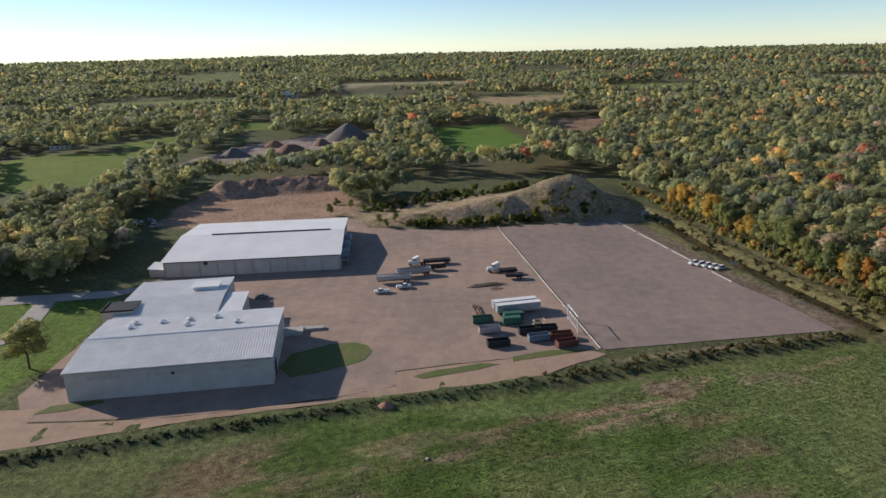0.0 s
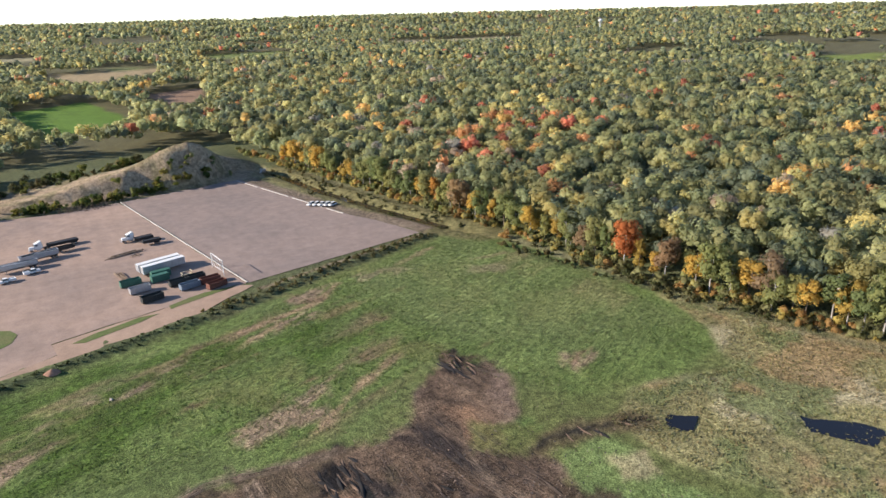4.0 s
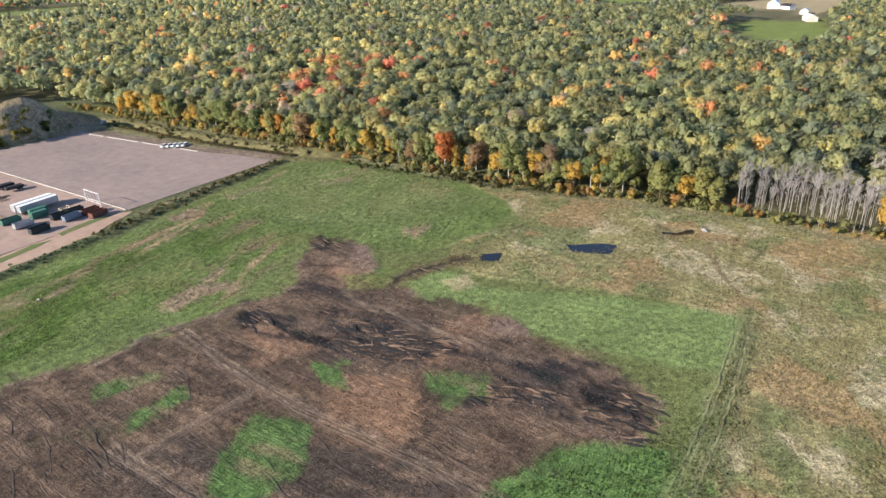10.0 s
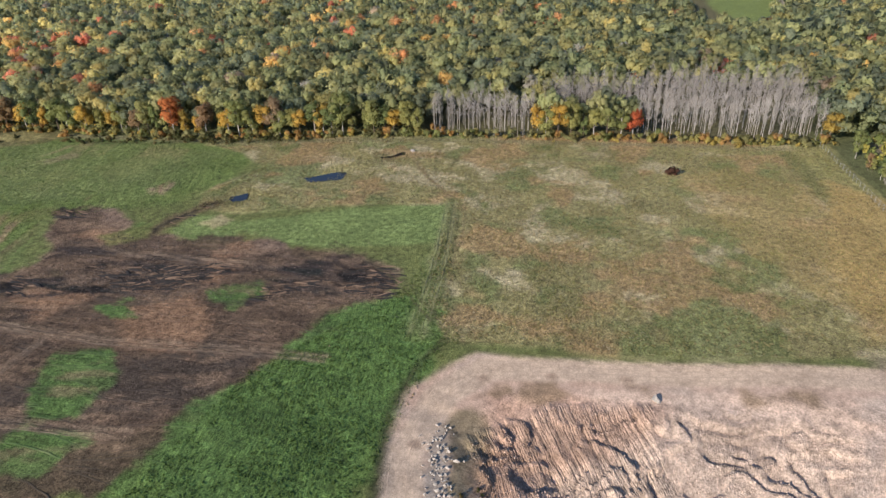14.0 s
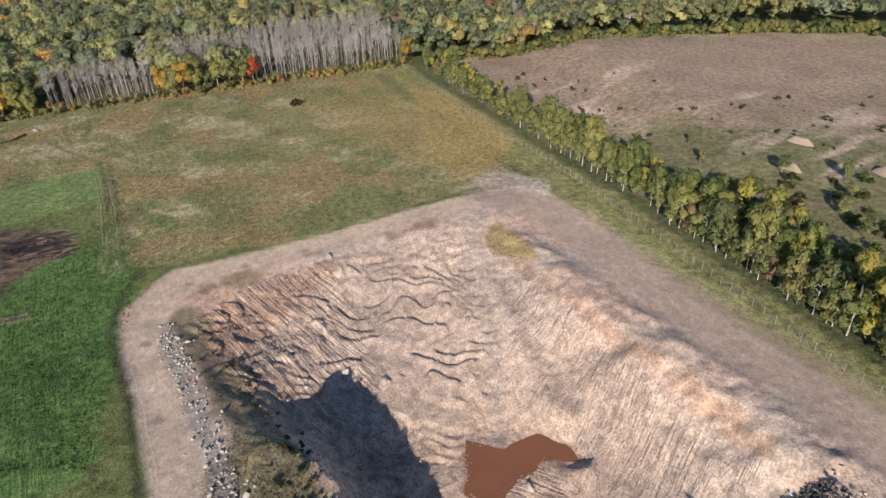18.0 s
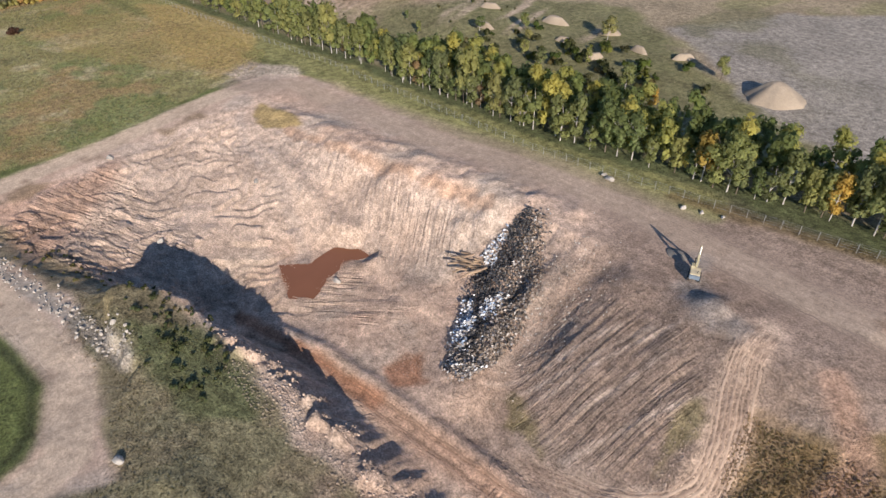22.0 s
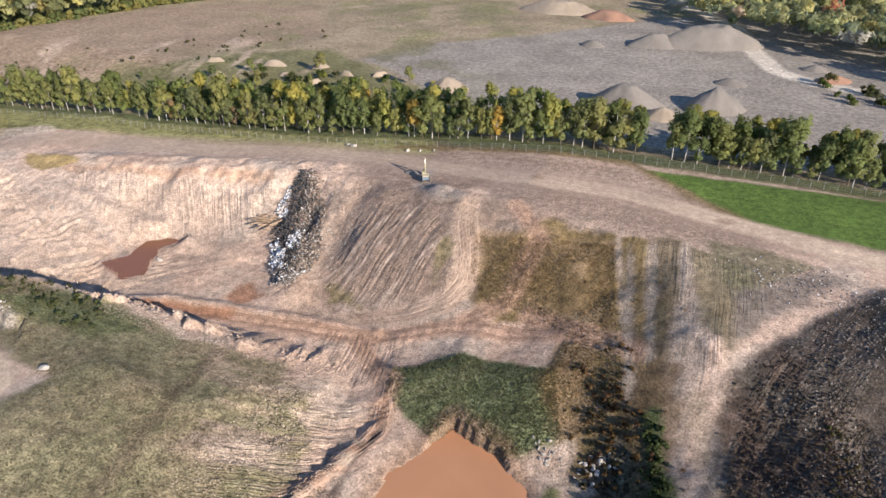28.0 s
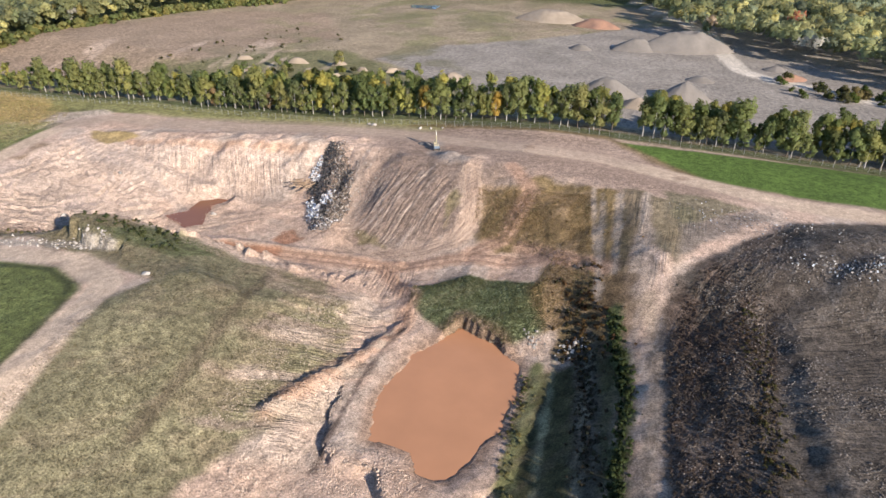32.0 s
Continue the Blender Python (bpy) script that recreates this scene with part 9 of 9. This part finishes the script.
# ---- weeds and tufts ----
def tufts(name, label, outline, n, size, palette, drift=0.7, clear=None):
    """Upright tufts of weeds over an outline of the plan."""
    xs, ys = [p[0] for p in outline], [p[1] for p in outline]
    x, y = RNG.uniform(min(xs), max(xs), n * 3), RNG.uniform(min(ys), max(ys), n * 3)
    ok = (inside(outline, x, y) > 0.5) & (fbm(x, y, 12, 81, 3) + RNG.uniform(-drift, drift, len(x)) > -0.1)
    x, y = x[ok][:n], y[ok][:n]
    k = len(x)
    s = RNG.uniform(0.55, 1.3, k) * size
    vs = []
    for j in range(2):
        a = RNG.uniform(0, 6.28, k)
        dx, dy = np.cos(a) * s * 0.55, np.sin(a) * s * 0.55
        z = height(x, y)
        lx, ly = RNG.normal(size=k) * s * 0.3, RNG.normal(size=k) * s * 0.3
        vs.append(np.stack([np.c_[x - dx, y - dy, z - 0.05], np.c_[x + dx, y + dy, z - 0.05], np.c_[x + dx * 1.2 + lx, y + dy * 1.2 + ly, z + s * 0.7], np.c_[x - dx * 1.2 + lx, y - dy * 1.2 + ly, z + s * 0.6]], 1))
    v = np.concatenate(vs, 0).reshape(-1, 3)
    tone = np.array(palette)[(lattice(x / 7, y / 7, 5) * len(palette) * 0.6 + RNG.rand(k) * len(palette) * 0.4).astype(int) % len(palette)]
    tone = (tone + ground_tone(x, y)) * 0.5
    cover = np.repeat(np.concatenate([tone, tone]), 4, axis=0)
    tagged(new(name, make_mesh(name, v, np.arange(len(v)).reshape(-1, 4), WEEDS, cover)), label, "weeds", kind="stuff")


tufts("dry_weeds", "dry weeds and tall grass of a rough meadow", EAST, 42000, 0.34, [(0.42, 0.37, 0.23), (0.33, 0.31, 0.15), (0.25, 0.265, 0.11), (0.38, 0.29, 0.16), (0.34, 0.32, 0.18), (0.46, 0.42, 0.30)])
tufts("plateau_weeds", "thin weeds on the landfill's plateau", PLATEAU, 11000, 0.22, [(0.16, 0.155, 0.08), (0.20, 0.17, 0.11), (0.13, 0.13, 0.065)])
tufts("meadow_weeds", "green weeds above the clay pond", MEADOW, 6000, 0.24, [(0.12, 0.145, 0.06), (0.16, 0.17, 0.08), (0.22, 0.20, 0.11)])
tufts("field_tufts", "tufted grass of the green field", [(-60, 110), (60, 172), (135, 190), (148, 112), (140, 64), (84, 70), (64, 104), (30, 90), (-20, 98)], 14000, 0.25, [(0.12, 0.19, 0.055), (0.15, 0.21, 0.07), (0.11, 0.17, 0.05), (0.18, 0.20, 0.08)])
tufts("wild_grass", "long grass at the landfill road's foot", [(-40, -50), (20, -50), (34, -54), (60, -40), (108, -30), (80, -34), (46, -30), (10, -10), (-30, -10)], 7000, 0.26, [(0.11, 0.185, 0.05), (0.14, 0.20, 0.06), (0.095, 0.155, 0.045)])
tufts("brown_weeds", "matted brown weeds on the landfill's slope", BROWN_SLOPE, 15000, 0.2, [(0.36, 0.24, 0.12), (0.28, 0.20, 0.10), (0.42, 0.32, 0.17), (0.22, 0.21, 0.095), (0.24, 0.15, 0.085)])
tufts("hill_weeds", "dead reddish weeds on the waste hill", [(-210, -122), (-208, -98), (-214, -60), (-218, -36), (-232, -36), (-230, -110), (-222, -126)], 6000, 0.32, [(0.17, 0.12, 0.095), (0.13, 0.10, 0.08), (0.20, 0.16, 0.13)])
